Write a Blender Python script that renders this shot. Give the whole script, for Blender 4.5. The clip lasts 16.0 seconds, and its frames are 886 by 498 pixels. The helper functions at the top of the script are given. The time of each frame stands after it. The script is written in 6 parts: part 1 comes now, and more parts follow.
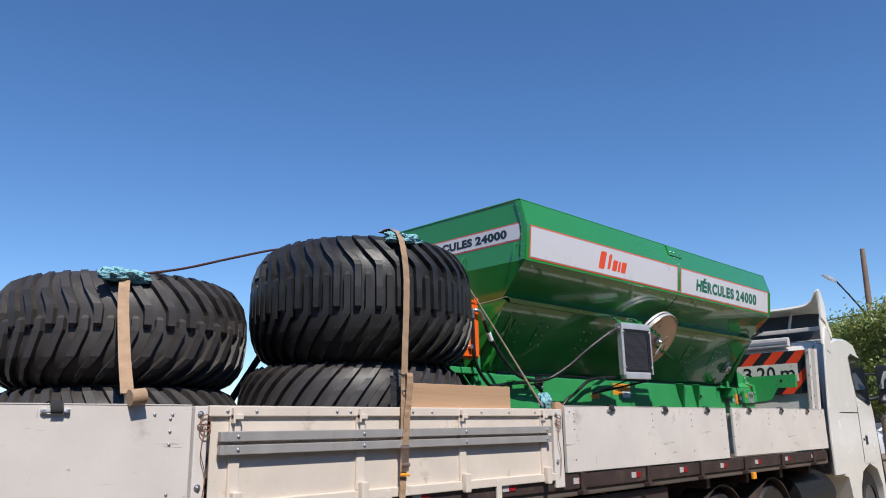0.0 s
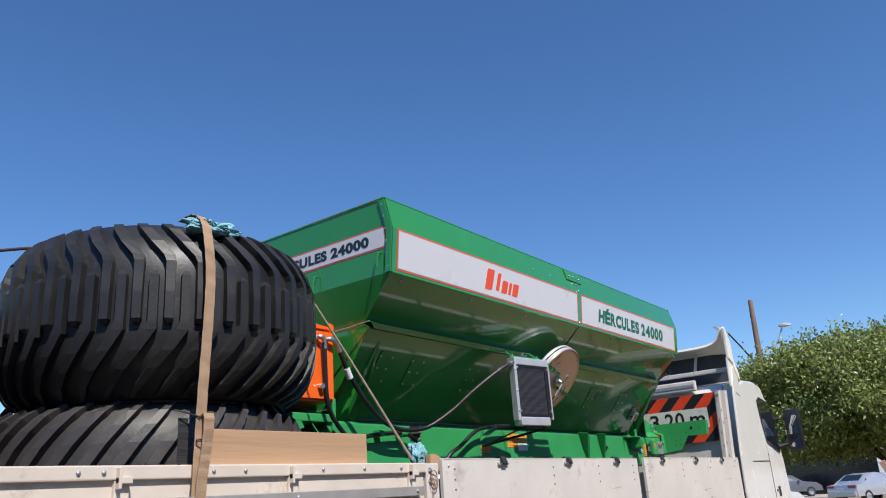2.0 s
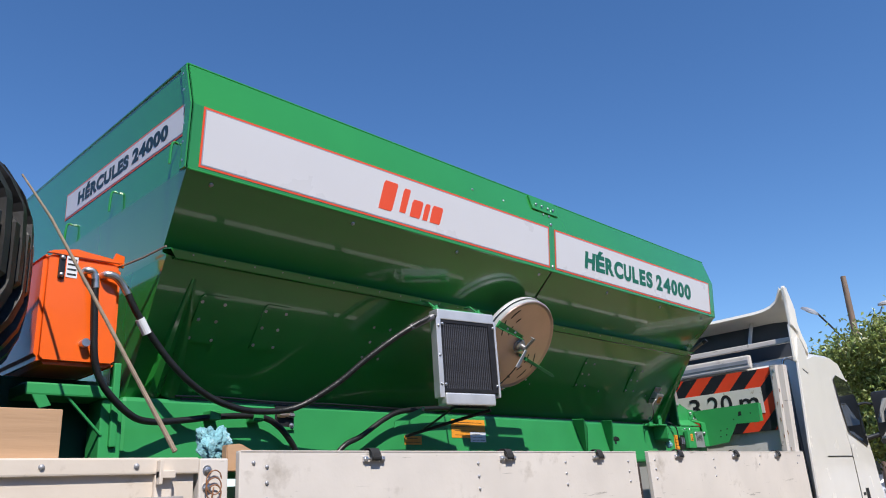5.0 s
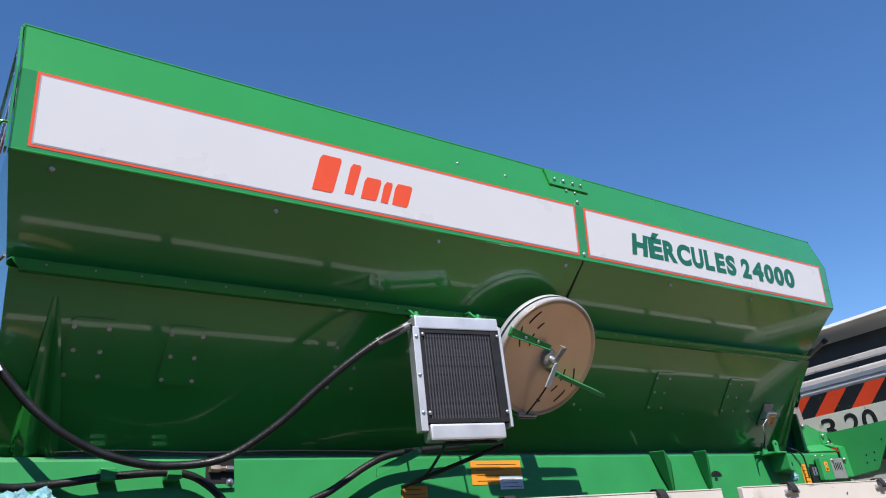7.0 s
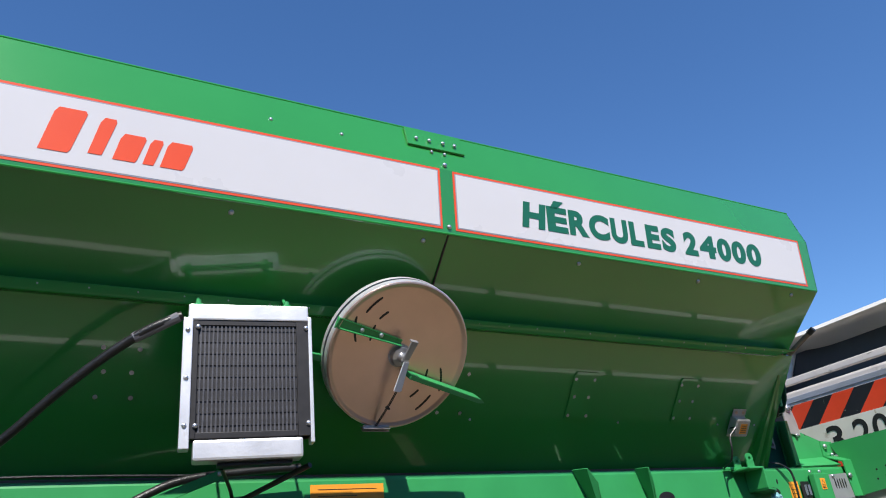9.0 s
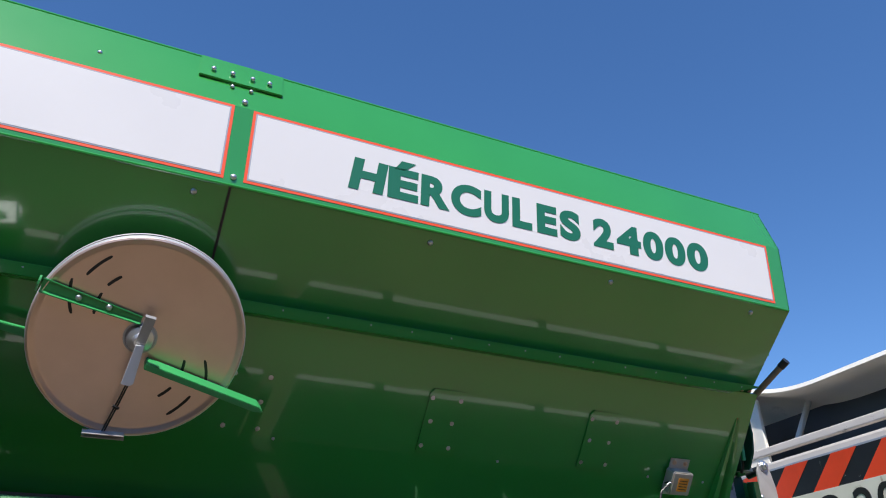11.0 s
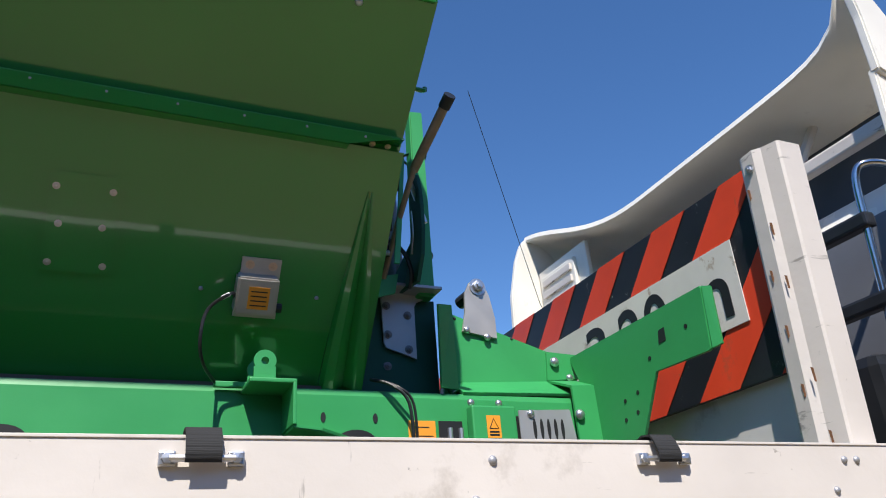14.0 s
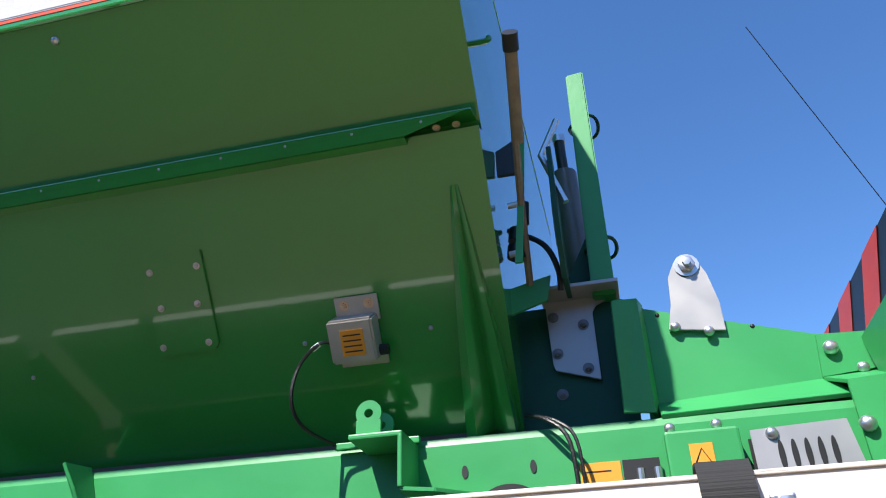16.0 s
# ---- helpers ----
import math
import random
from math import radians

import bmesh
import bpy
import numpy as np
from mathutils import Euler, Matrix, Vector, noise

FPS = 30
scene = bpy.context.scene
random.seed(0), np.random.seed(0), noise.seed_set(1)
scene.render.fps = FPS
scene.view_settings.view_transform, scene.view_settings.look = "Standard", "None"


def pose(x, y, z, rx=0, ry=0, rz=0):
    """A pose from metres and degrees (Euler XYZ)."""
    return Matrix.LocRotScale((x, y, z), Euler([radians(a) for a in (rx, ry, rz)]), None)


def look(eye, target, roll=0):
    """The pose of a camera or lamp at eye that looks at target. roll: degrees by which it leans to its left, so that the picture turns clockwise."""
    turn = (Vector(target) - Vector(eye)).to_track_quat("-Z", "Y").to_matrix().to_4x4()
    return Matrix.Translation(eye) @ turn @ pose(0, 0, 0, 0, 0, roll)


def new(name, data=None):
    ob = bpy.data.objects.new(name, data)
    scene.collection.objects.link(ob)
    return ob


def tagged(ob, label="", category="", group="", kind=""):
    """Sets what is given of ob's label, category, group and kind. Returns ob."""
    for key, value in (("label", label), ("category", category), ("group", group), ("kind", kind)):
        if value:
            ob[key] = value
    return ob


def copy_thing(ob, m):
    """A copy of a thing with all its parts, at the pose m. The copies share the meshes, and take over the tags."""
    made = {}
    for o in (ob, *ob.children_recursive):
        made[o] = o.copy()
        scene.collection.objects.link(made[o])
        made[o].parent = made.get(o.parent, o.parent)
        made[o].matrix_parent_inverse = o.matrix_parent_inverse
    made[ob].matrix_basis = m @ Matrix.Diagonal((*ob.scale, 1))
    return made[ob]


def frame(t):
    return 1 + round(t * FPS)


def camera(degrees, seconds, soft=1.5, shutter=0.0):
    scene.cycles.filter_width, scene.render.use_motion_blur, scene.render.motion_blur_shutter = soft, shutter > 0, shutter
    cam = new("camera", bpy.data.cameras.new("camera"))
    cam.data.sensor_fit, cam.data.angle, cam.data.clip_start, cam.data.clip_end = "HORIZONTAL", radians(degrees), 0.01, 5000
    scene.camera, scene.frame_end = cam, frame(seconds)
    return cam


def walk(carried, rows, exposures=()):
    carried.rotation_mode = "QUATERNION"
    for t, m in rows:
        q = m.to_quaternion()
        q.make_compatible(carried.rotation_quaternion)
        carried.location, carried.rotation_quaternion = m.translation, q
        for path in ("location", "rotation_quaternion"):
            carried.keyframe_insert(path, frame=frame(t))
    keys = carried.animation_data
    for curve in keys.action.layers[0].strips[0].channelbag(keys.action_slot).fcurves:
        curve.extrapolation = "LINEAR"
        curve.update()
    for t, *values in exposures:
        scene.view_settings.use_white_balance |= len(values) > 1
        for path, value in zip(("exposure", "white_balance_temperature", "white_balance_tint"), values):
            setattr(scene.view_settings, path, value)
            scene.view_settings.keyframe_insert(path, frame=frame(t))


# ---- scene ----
cam = camera(60.9, 16.0, soft=1.05)
PATH = [
    (0, (0.02, 0.205, 1.705), (-1.335, 1.601, 2.171), -1.1),
    (0.5, (-0.156, 0.495, 1.658), (-1.413, 1.95, 2.208), -1.9),
    (1, (-0.324, 0.844, 1.649), (-1.624, 2.242, 2.246), -1.7),
    (1.5, (-0.556, 1.123, 1.661), (-1.792, 2.574, 2.268), -2.3),
    (2, (-0.688, 1.445, 1.644), (-1.805, 2.982, 2.27), -3.9),
    (2.5, (-0.718, 1.806, 1.653), (-1.843, 3.334, 2.285), -3.8),
    (3, (-0.779, 2.198, 1.676), (-1.825, 3.796, 2.268), -4.3),
    (3.5, (-0.751, 2.591, 1.658), (-1.756, 4.221, 2.234), -5.8),
    (4, (-0.737, 2.96, 1.643), (-1.917, 4.46, 2.241), -4.8),
    (4.2, (-0.777, 3.089, 1.627), (-1.994, 4.56, 2.223), -4.0),
    (6.3, (-1.16, 4.427, 1.649), (-2.515, 5.688, 2.405), -5.4),
    (6.5, (-1.195, 4.539, 1.646), (-2.549, 5.79, 2.421), -5.8),
    (7, (-1.249, 4.865, 1.634), (-2.708, 5.981, 2.425), -6.6),
    (7.5, (-1.265, 5.167, 1.643), (-2.713, 6.315, 2.407), -6.1),
    (8, (-1.3, 5.473, 1.637), (-2.686, 6.667, 2.444), -7.5),
    (8.2, (-1.285, 5.61, 1.63), (-2.703, 6.76, 2.445), -7.9),
    (10.3, (-1.427, 6.944, 1.688), (-3.048, 7.654, 2.621), -0.8),
    (10.5, (-1.46, 7.074, 1.669), (-3.079, 7.759, 2.623), -0.3),
    (11, (-1.62, 7.41, 1.657), (-3.184, 8.165, 2.65), -1.3),
    (11.3, (-1.667, 7.635, 1.655), (-3.268, 8.361, 2.603), -1.2),
    (11.5, (-1.72, 7.775, 1.652), (-3.33, 8.478, 2.607), -3.7),
    (12, (-1.861, 8.158, 1.641), (-3.489, 8.869, 2.559), -3.5),
    (12.5, (-1.992, 8.519, 1.658), (-3.516, 9.431, 2.577), -4.0),
    (13, (-2.062, 8.901, 1.637), (-3.615, 9.839, 2.48), -3.6),
    (13.5, (-2.216, 9.188, 1.612), (-3.822, 10.08, 2.402), -2.9),
    (14, (-2.349, 9.444, 1.628), (-3.988, 10.223, 2.468), -4.5),
    (14.5, (-2.464, 9.723, 1.639), (-4.172, 10.202, 2.563), -5.5),
    (15, (-2.615, 9.941, 1.649), (-4.35, 10.234, 2.601), -5.5),
    (15.5, (-2.721, 10.18, 1.677), (-4.47, 10.175, 2.647), -4.5),
    (16, (-2.723, 10.341, 1.699), (-4.399, 9.951, 2.695), -1.7),
]
walk(cam, [(t, look(eye, target, roll)) for t, eye, target, roll in PATH], [(0.0, 0.31), (1.5, 0.38), (4.0, 0.42), (7.0, 0.60), (11.0, 0.66), (12.5, 0.68), (13.5, 0.59), (14.5, 0.66), (15.0, 0.75), (15.5, 0.81), (16.0, 1.05)])

# ---- world, sun ----
SUN_EL, SUN_AZ = 51.5, 24.0  # azimuth: degrees from +x towards -y
world = bpy.data.worlds.new("sky")
scene.world = world
world.use_nodes = True
wn = world.node_tree.nodes
sky = wn.new("ShaderNodeTexSky")
sky.sky_type = "NISHITA"
sky.sun_disc = False
sky.sun_elevation = radians(SUN_EL)
sky.sun_rotation = radians(90 + SUN_AZ)
sky.altitude = 600
sky.air_density, sky.dust_density, sky.ozone_density = 1.0, 0.05, 5.0
wn["Background"].inputs["Strength"].default_value = 0.116
clear = wn.new("ShaderNodeHueSaturation")
clear.inputs["Saturation"].default_value = 1.15
clear.inputs["Hue"].default_value = 0.504
world.node_tree.links.new(sky.outputs["Color"], clear.inputs["Color"])
world.node_tree.links.new(clear.outputs["Color"], wn["Background"].inputs["Color"])
sun_data = bpy.data.lights.new("sun", "SUN")
sun_data.energy, sun_data.angle, sun_data.color = 4.3, radians(0.53), (1.0, 0.95, 0.88)
sun = new("sun", sun_data)
SUN_DIR = Vector((math.cos(radians(SUN_EL)) * math.cos(radians(SUN_AZ)), -math.cos(radians(SUN_EL)) * math.sin(radians(SUN_AZ)), math.sin(radians(SUN_EL))))
sun.matrix_world = look(SUN_DIR * 60, (0, 0, 0))


# ---- materials ----
def mat(name, rgb, rough=0.5, metal=0.0, vary=0.12, scale=3.0, dirt=None, dirt_at=0.62, dirt_scale=1.2, bump=0.0, bump_scale=60.0, coat=0.0, stretch=(1, 1, 1), rnd=0.0, spec=0.5):
    m = bpy.data.materials.new(name)
    m.use_nodes = True
    nt = m.node_tree
    n, l = nt.nodes, nt.links
    b = n["Principled BSDF"]
    b.inputs["Metallic"].default_value = metal
    b.inputs["Coat Weight"].default_value = coat
    b.inputs["Coat Roughness"].default_value = 0.04
    b.inputs["Specular IOR Level"].default_value = spec
    tc = n.new("ShaderNodeTexCoord")
    mp = n.new("ShaderNodeMapping")
    mp.inputs["Scale"].default_value = stretch
    l.new(tc.outputs["Object"], mp.inputs["Vector"])
    n1 = n.new("ShaderNodeTexNoise")
    n1.inputs["Scale"].default_value, n1.inputs["Detail"].default_value = scale, 6.0
    l.new(mp.outputs["Vector"], n1.inputs["Vector"])
    cr = n.new("ShaderNodeMapRange")
    cr.inputs[1].default_value, cr.inputs[2].default_value = 0.3, 0.7
    cr.inputs[3].default_value, cr.inputs[4].default_value = 1 - vary, 1 + vary
    l.new(n1.outputs["Fac"], cr.inputs[0])
    hsv = n.new("ShaderNodeHueSaturation")
    hsv.inputs["Color"].default_value = (*rgb, 1)
    val = cr.outputs[0]
    if rnd:
        oi = n.new("ShaderNodeObjectInfo")
        rr = n.new("ShaderNodeMapRange")
        rr.inputs[3].default_value, rr.inputs[4].default_value = 1 - rnd, 1 + rnd
        l.new(oi.outputs["Random"], rr.inputs[0])
        mu = n.new("ShaderNodeMath")
        mu.operation = "MULTIPLY"
        l.new(val, mu.inputs[0])
        l.new(rr.outputs[0], mu.inputs[1])
        val = mu.outputs[0]
    l.new(val, hsv.inputs["Value"])
    colour = hsv.outputs["Color"]
    rsock = None
    if dirt is not None:
        n2 = n.new("ShaderNodeTexNoise")
        n2.inputs["Scale"].default_value, n2.inputs["Detail"].default_value, n2.inputs["Roughness"].default_value = dirt_scale, 9.0, 0.7
        l.new(mp.outputs["Vector"], n2.inputs["Vector"])
        dr = n.new("ShaderNodeMapRange")
        dr.inputs[1].default_value, dr.inputs[2].default_value = dirt_at - 0.04, dirt_at + 0.1
        dr.inputs[4].default_value = 0.75
        l.new(n2.outputs["Fac"], dr.inputs[0])
        mx = n.new("ShaderNodeMix")
        mx.data_type = "RGBA"
        mx.inputs[7].default_value = (*dirt, 1)
        l.new(dr.outputs[0], mx.inputs[0])
        l.new(colour, mx.inputs[6])
        colour = mx.outputs[2]
    l.new(colour, b.inputs["Base Color"])
    rm = n.new("ShaderNodeMapRange")
    rm.inputs[3].default_value, rm.inputs[4].default_value = max(0.02, rough * 0.8), min(1.0, rough * 1.25)
    l.new(n1.outputs["Fac"], rm.inputs[0])
    l.new(rm.outputs[0], b.inputs["Roughness"])
    if bump:
        n3 = n.new("ShaderNodeTexNoise")
        n3.inputs["Scale"].default_value, n3.inputs["Detail"].default_value = bump_scale, 5.0
        l.new(mp.outputs["Vector"], n3.inputs["Vector"])
        bp = n.new("ShaderNodeBump")
        bp.inputs["Strength"].default_value, bp.inputs["Distance"].default_value = bump, 0.02
        l.new(n3.outputs["Fac"], bp.inputs["Height"])
        l.new(bp.outputs["Normal"], b.inputs["Normal"])
    return m


GREEN = mat("green_paint", (0.026, 0.250, 0.040), 0.2, 0, 0.05, 2.0, bump=0.05, bump_scale=1.3, coat=1.0)
GREEN_MATT = mat("green_paint_frame", (0.034, 0.30, 0.088), 0.42, 0, 0.08, 4.0, bump=0.03, bump_scale=25, dirt=(0.05, 0.2, 0.08), dirt_at=0.66)
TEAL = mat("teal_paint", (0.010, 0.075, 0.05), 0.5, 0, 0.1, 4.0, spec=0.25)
WHITE_FILM = mat("white_film", (0.645, 0.63, 0.645), 0.28, 0, 0.02, 2.0)
RED_FILM = mat("orange_red_film", (0.80, 0.085, 0.025), 0.35, 0, 0.03, 2.0)
GREY_FILM = mat("grey_film", (0.32, 0.33, 0.40), 0.35, 0, 0.03, 2.0)
TEXT_GREEN = mat("lettering_green", (0.012, 0.135, 0.075), 0.35, 0, 0.03, 2.0)
TEXT_DARK = mat("lettering_dark", (0.012, 0.03, 0.035), 0.4, 0, 0.03, 2.0)
BLACK = mat("black_print", (0.012, 0.012, 0.013), 0.5, 0, 0.1, 5.0)
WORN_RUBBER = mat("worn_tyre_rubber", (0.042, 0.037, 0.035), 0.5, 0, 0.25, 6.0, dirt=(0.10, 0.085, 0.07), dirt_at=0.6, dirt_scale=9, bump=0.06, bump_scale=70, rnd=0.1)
RUBBER = mat("tyre_rubber", (0.019, 0.018, 0.018), 0.45, 0, 0.3, 7.0, dirt=(0.085, 0.075, 0.065), dirt_at=0.64, dirt_scale=14, bump=0.06, bump_scale=70, rnd=0.15)
HOSE = mat("hose_rubber", (0.014, 0.014, 0.015), 0.38, 0, 0.2, 20.0, bump=0.15, bump_scale=120)
BOARD_WHITE = mat("worn_white_paint", (0.645, 0.59, 0.54), 0.5, 0, 0.07, 2.2, dirt=(0.36, 0.31, 0.26), dirt_at=0.635, dirt_scale=2.6, bump=0.1, bump_scale=14, rnd=0.03)
BOARD_CREAM = mat("cream_paint", (0.66, 0.575, 0.49), 0.5, 0, 0.07, 3.0, dirt=(0.30, 0.22, 0.15), dirt_at=0.63, dirt_scale=4, bump=0.08, bump_scale=18)
ALU = mat("aluminium", (0.70, 0.70, 0.72), 0.40, 0.55, 0.08, 9.0, bump=0.04, bump_scale=60)
GALV = mat("zinc_steel", (0.60, 0.60, 0.62), 0.33, 0.9, 0.12, 18.0)
PLATE_GREY = mat("zinc_plate", (0.40, 0.40, 0.42), 0.45, 0.5, 0.08, 8.0)
# the ground's brown reflection is put into the steel's base colour
STAINLESS = mat("stainless_brown_reflection", (0.68, 0.49, 0.40), 0.33, 0.8, 0.06, 6.0, bump=0.02, bump_scale=40, stretch=(1, 1, 1))
FIN = mat("radiator_black", (0.017, 0.016, 0.018), 0.5, 0.2, 0.25, 30.0)
FIN_EDGE = mat("radiator_fin_edge", (0.075, 0.075, 0.085), 0.45, 0.3, 0.3, 40.0)
ORANGE = mat("orange_paint", (0.86, 0.13, 0.012), 0.28, 0, 0.05, 3.0, coat=0.2)
STICKER = mat("orange_sticker", (0.85, 0.33, 0.03), 0.45, 0, 0.05, 10.0)
STICKER_WHITE = mat("white_sticker", (0.75, 0.76, 0.8), 0.45, 0, 0.04, 10.0)
CAB_WHITE = mat("cab_white_paint", (0.78, 0.75, 0.70), 0.25, 0, 0.03, 2.0, coat=0.4)
SPOILER_WHITE = mat("spoiler_white", (0.78, 0.74, 0.66), 0.4, 0, 0.06, 3.0, dirt=(0.4, 0.35, 0.3), dirt_at=0.67, dirt_scale=3)
CAB_GREY = mat("cab_rear_grey", (0.15, 0.155, 0.175), 0.5, 0, 0.1, 3.0, dirt=(0.2, 0.19, 0.18), dirt_at=0.6, dirt_scale=3)
CAVITY_SHADE = mat("cab_shadow_grey", (0.05, 0.055, 0.07), 0.5, 0, 0.2, 4.0)
CHASSIS = mat("chassis_brown", (0.045, 0.028, 0.024), 0.6, 0, 0.25, 5.0, dirt=(0.11, 0.075, 0.055), dirt_at=0.58, dirt_scale=4)
BLACK_PLASTIC = mat("black_plastic", (0.015, 0.016, 0.018), 0.38, 0, 0.15, 12.0)
SIGN_RED = mat("sign_red", (0.72, 0.06, 0.02), 0.42, 0, 0.1, 6.0, dirt=(0.3, 0.12, 0.07), dirt_at=0.63, dirt_scale=7)
SIGN_BLACK = mat("sign_black", (0.013, 0.014, 0.02), 0.42, 0, 0.2, 6.0, dirt=(0.42, 0.42, 0.40), dirt_at=0.665, dirt_scale=8)
SIGN_WHITE = mat("sign_white", (0.62, 0.60, 0.55), 0.5, 0, 0.08, 6.0, dirt=(0.32, 0.25, 0.18), dirt_at=0.63, dirt_scale=7)
STRAP_TAN = mat("strap_webbing", (0.40, 0.26, 0.16), 0.85, 0, 0.15, 14.0, dirt=(0.2, 0.13, 0.08), dirt_at=0.6, dirt_scale=8, bump=0.4, bump_scale=240)
STRAP_BLACK = mat("black_webbing", (0.02, 0.02, 0.021), 0.8, 0, 0.2, 30.0, bump=0.3, bump_scale=14, stretch=(14, 0.35, 14))
CLOTH = mat("teal_sacking", (0.20, 0.42, 0.47), 0.8, 0, 0.35, 14.0, dirt=(0.5, 0.6, 0.62), dirt_at=0.6, dirt_scale=16, bump=0.6, bump_scale=70)
ROPE = mat("dark_rope", (0.05, 0.018, 0.016), 0.8, 0, 0.2, 40.0)
CABLE_TAN = mat("tan_cord", (0.25, 0.19, 0.14), 0.8, 0, 0.2, 40.0)
WOOD = mat("sawn_pine", (0.50, 0.31, 0.18), 0.65, 0, 0.14, 3.0, dirt=(0.36, 0.2, 0.1), dirt_at=0.6, dirt_scale=5, bump=0.1, bump_scale=30, stretch=(1, 0.12, 1.6))
BED_WOOD = mat("bed_planks", (0.10, 0.075, 0.06), 0.75, 0, 0.25, 3.0, stretch=(6, 0.4, 1))
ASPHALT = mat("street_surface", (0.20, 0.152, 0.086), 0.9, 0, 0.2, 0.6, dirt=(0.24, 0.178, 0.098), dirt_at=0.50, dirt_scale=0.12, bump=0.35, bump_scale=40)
# dark surface of the added walls that hold back horizon light
BLOCKER_WALL = mat("light_blocking_wall", (0.16, 0.13, 0.10), 0.9, 0, 0.15, 0.6, dirt=(0.09, 0.07, 0.05), dirt_at=0.55, dirt_scale=0.5)
SLAT_GREY = mat("dull_grey_slat", (0.36, 0.34, 0.325), 0.5, 0.2, 0.1, 6.0, dirt=(0.2, 0.18, 0.16), dirt_at=0.62, dirt_scale=5)
CYL_GREY = mat("cylinder_grey", (0.16, 0.16, 0.175), 0.4, 0.2, 0.15, 8.0)
LUG_ZINC = mat("pale_zinc", (0.46, 0.44, 0.42), 0.4, 0.5, 0.08, 12.0)
RUST = mat("rusty_iron", (0.25, 0.11, 0.05), 0.8, 0, 0.3, 20.0)
CONCRETE = mat("concrete", (0.42, 0.38, 0.34), 0.85, 0, 0.15, 3.0, dirt=(0.24, 0.2, 0.17), dirt_at=0.6, dirt_scale=3, bump=0.2, bump_scale=40)
PINK_CONCRETE = mat("painted_concrete", (0.58, 0.36, 0.26), 0.8, 0, 0.12, 5.0, dirt=(0.4, 0.3, 0.25), dirt_at=0.6, dirt_scale=6)
GRASS = mat("dry_verge", (0.17, 0.145, 0.05), 0.95, 0, 0.35, 2.0, dirt=(0.22, 0.13, 0.08), dirt_at=0.55, dirt_scale=0.8, bump=0.6, bump_scale=30)
WALL_WHITE = mat("white_render", (0.70, 0.71, 0.74), 0.8, 0, 0.06, 0.5, dirt=(0.5, 0.5, 0.5), dirt_at=0.68, dirt_scale=0.4)
DARK_OPENING = mat("dark_glazing", (0.012, 0.013, 0.016), 0.15, 0, 0.2, 1.0)
RED_PIPE = mat("red_pipe", (0.6, 0.03, 0.04), 0.4, 0, 0.05, 4.0)
SILVER_CAR = mat("silver_car_paint", (0.48, 0.49, 0.53), 0.25, 0.5, 0.04, 2.0, coat=0.6)
GREY_CAR = mat("grey_car_paint", (0.12, 0.125, 0.14), 0.3, 0.3, 0.04, 2.0, coat=0.6)
WHITE_CAR = mat("white_car_paint", (0.55, 0.55, 0.57), 0.25, 0, 0.02, 2.0, coat=0.6)
GLASS_DARK = mat("tinted_glass", (0.012, 0.014, 0.017), 0.05, 0, 0.05, 1.0, coat=0.5)
MIRROR = mat("mirror_glass", (0.4, 0.41, 0.42), 0.03, 1.0, 0.01, 1.0)
RED_LAMP = mat("red_lamp", (0.30, 0.012, 0.018), 0.2, 0, 0.1, 8.0, coat=0.5)
WHITE_LAMP = mat("white_reflector", (0.45, 0.44, 0.43), 0.3, 0, 0.05, 8.0)
BARK = mat("bark", (0.055, 0.035, 0.026), 0.9, 0, 0.35, 8.0, bump=0.9, bump_scale=22, stretch=(1, 1, 0.3))
POLE = mat("weathered_pole", (0.22, 0.15, 0.11), 0.9, 0, 0.2, 5.0, dirt=(0.55, 0.5, 0.46), dirt_at=0.58, dirt_scale=1.2, stretch=(1, 1, 0.3))
WIRE = mat("fence_wire", (0.22, 0.21, 0.20), 0.6, 0.5, 0.1, 9.0)
COPPER = mat("coppery_bolt", (0.66, 0.48, 0.36), 0.35, 0.9, 0.1, 20.0)
HEAD_GREY = mat("headboard_grey_paint", (0.60, 0.585, 0.56), 0.6, 0, 0.1, 3.0, dirt=(0.26, 0.23, 0.2), dirt_at=0.62, dirt_scale=4)
CHROME = mat("chrome", (0.5, 0.5, 0.52), 0.18, 1.0, 0.04, 9.0)


def add_scuffs(m, dark, sets):
    """Rubbed streaks over a paint: stretched noise cut to thin marks. sets: (stretch, scale, threshold, strength)."""
    n, l = m.node_tree.nodes, m.node_tree.links
    b = n["Principled BSDF"]
    tc = n.new("ShaderNodeTexCoord")
    for stretch, scale, at, amount in sets:
        src = b.inputs["Base Color"].links[0].from_socket
        mp = n.new("ShaderNodeMapping")
        mp.inputs["Scale"].default_value = stretch
        mp.inputs["Rotation"].default_value = (radians(scale * 3.0), 0, 0)
        l.new(tc.outputs["Object"], mp.inputs["Vector"])
        t = n.new("ShaderNodeTexNoise")
        t.inputs["Scale"].default_value, t.inputs["Detail"].default_value, t.inputs["Roughness"].default_value = scale, 8.0, 0.65
        l.new(mp.outputs["Vector"], t.inputs["Vector"])
        r = n.new("ShaderNodeMapRange")
        r.inputs[1].default_value, r.inputs[2].default_value, r.inputs[4].default_value = at, at + 0.04, amount
        l.new(t.outputs["Fac"], r.inputs[0])
        x = n.new("ShaderNodeMix")
        x.data_type = "RGBA"
        x.inputs[7].default_value = (*dark, 1)
        l.new(r.outputs[0], x.inputs[0])
        l.new(src, x.inputs[6])
        l.new(x.outputs[2], b.inputs["Base Color"])


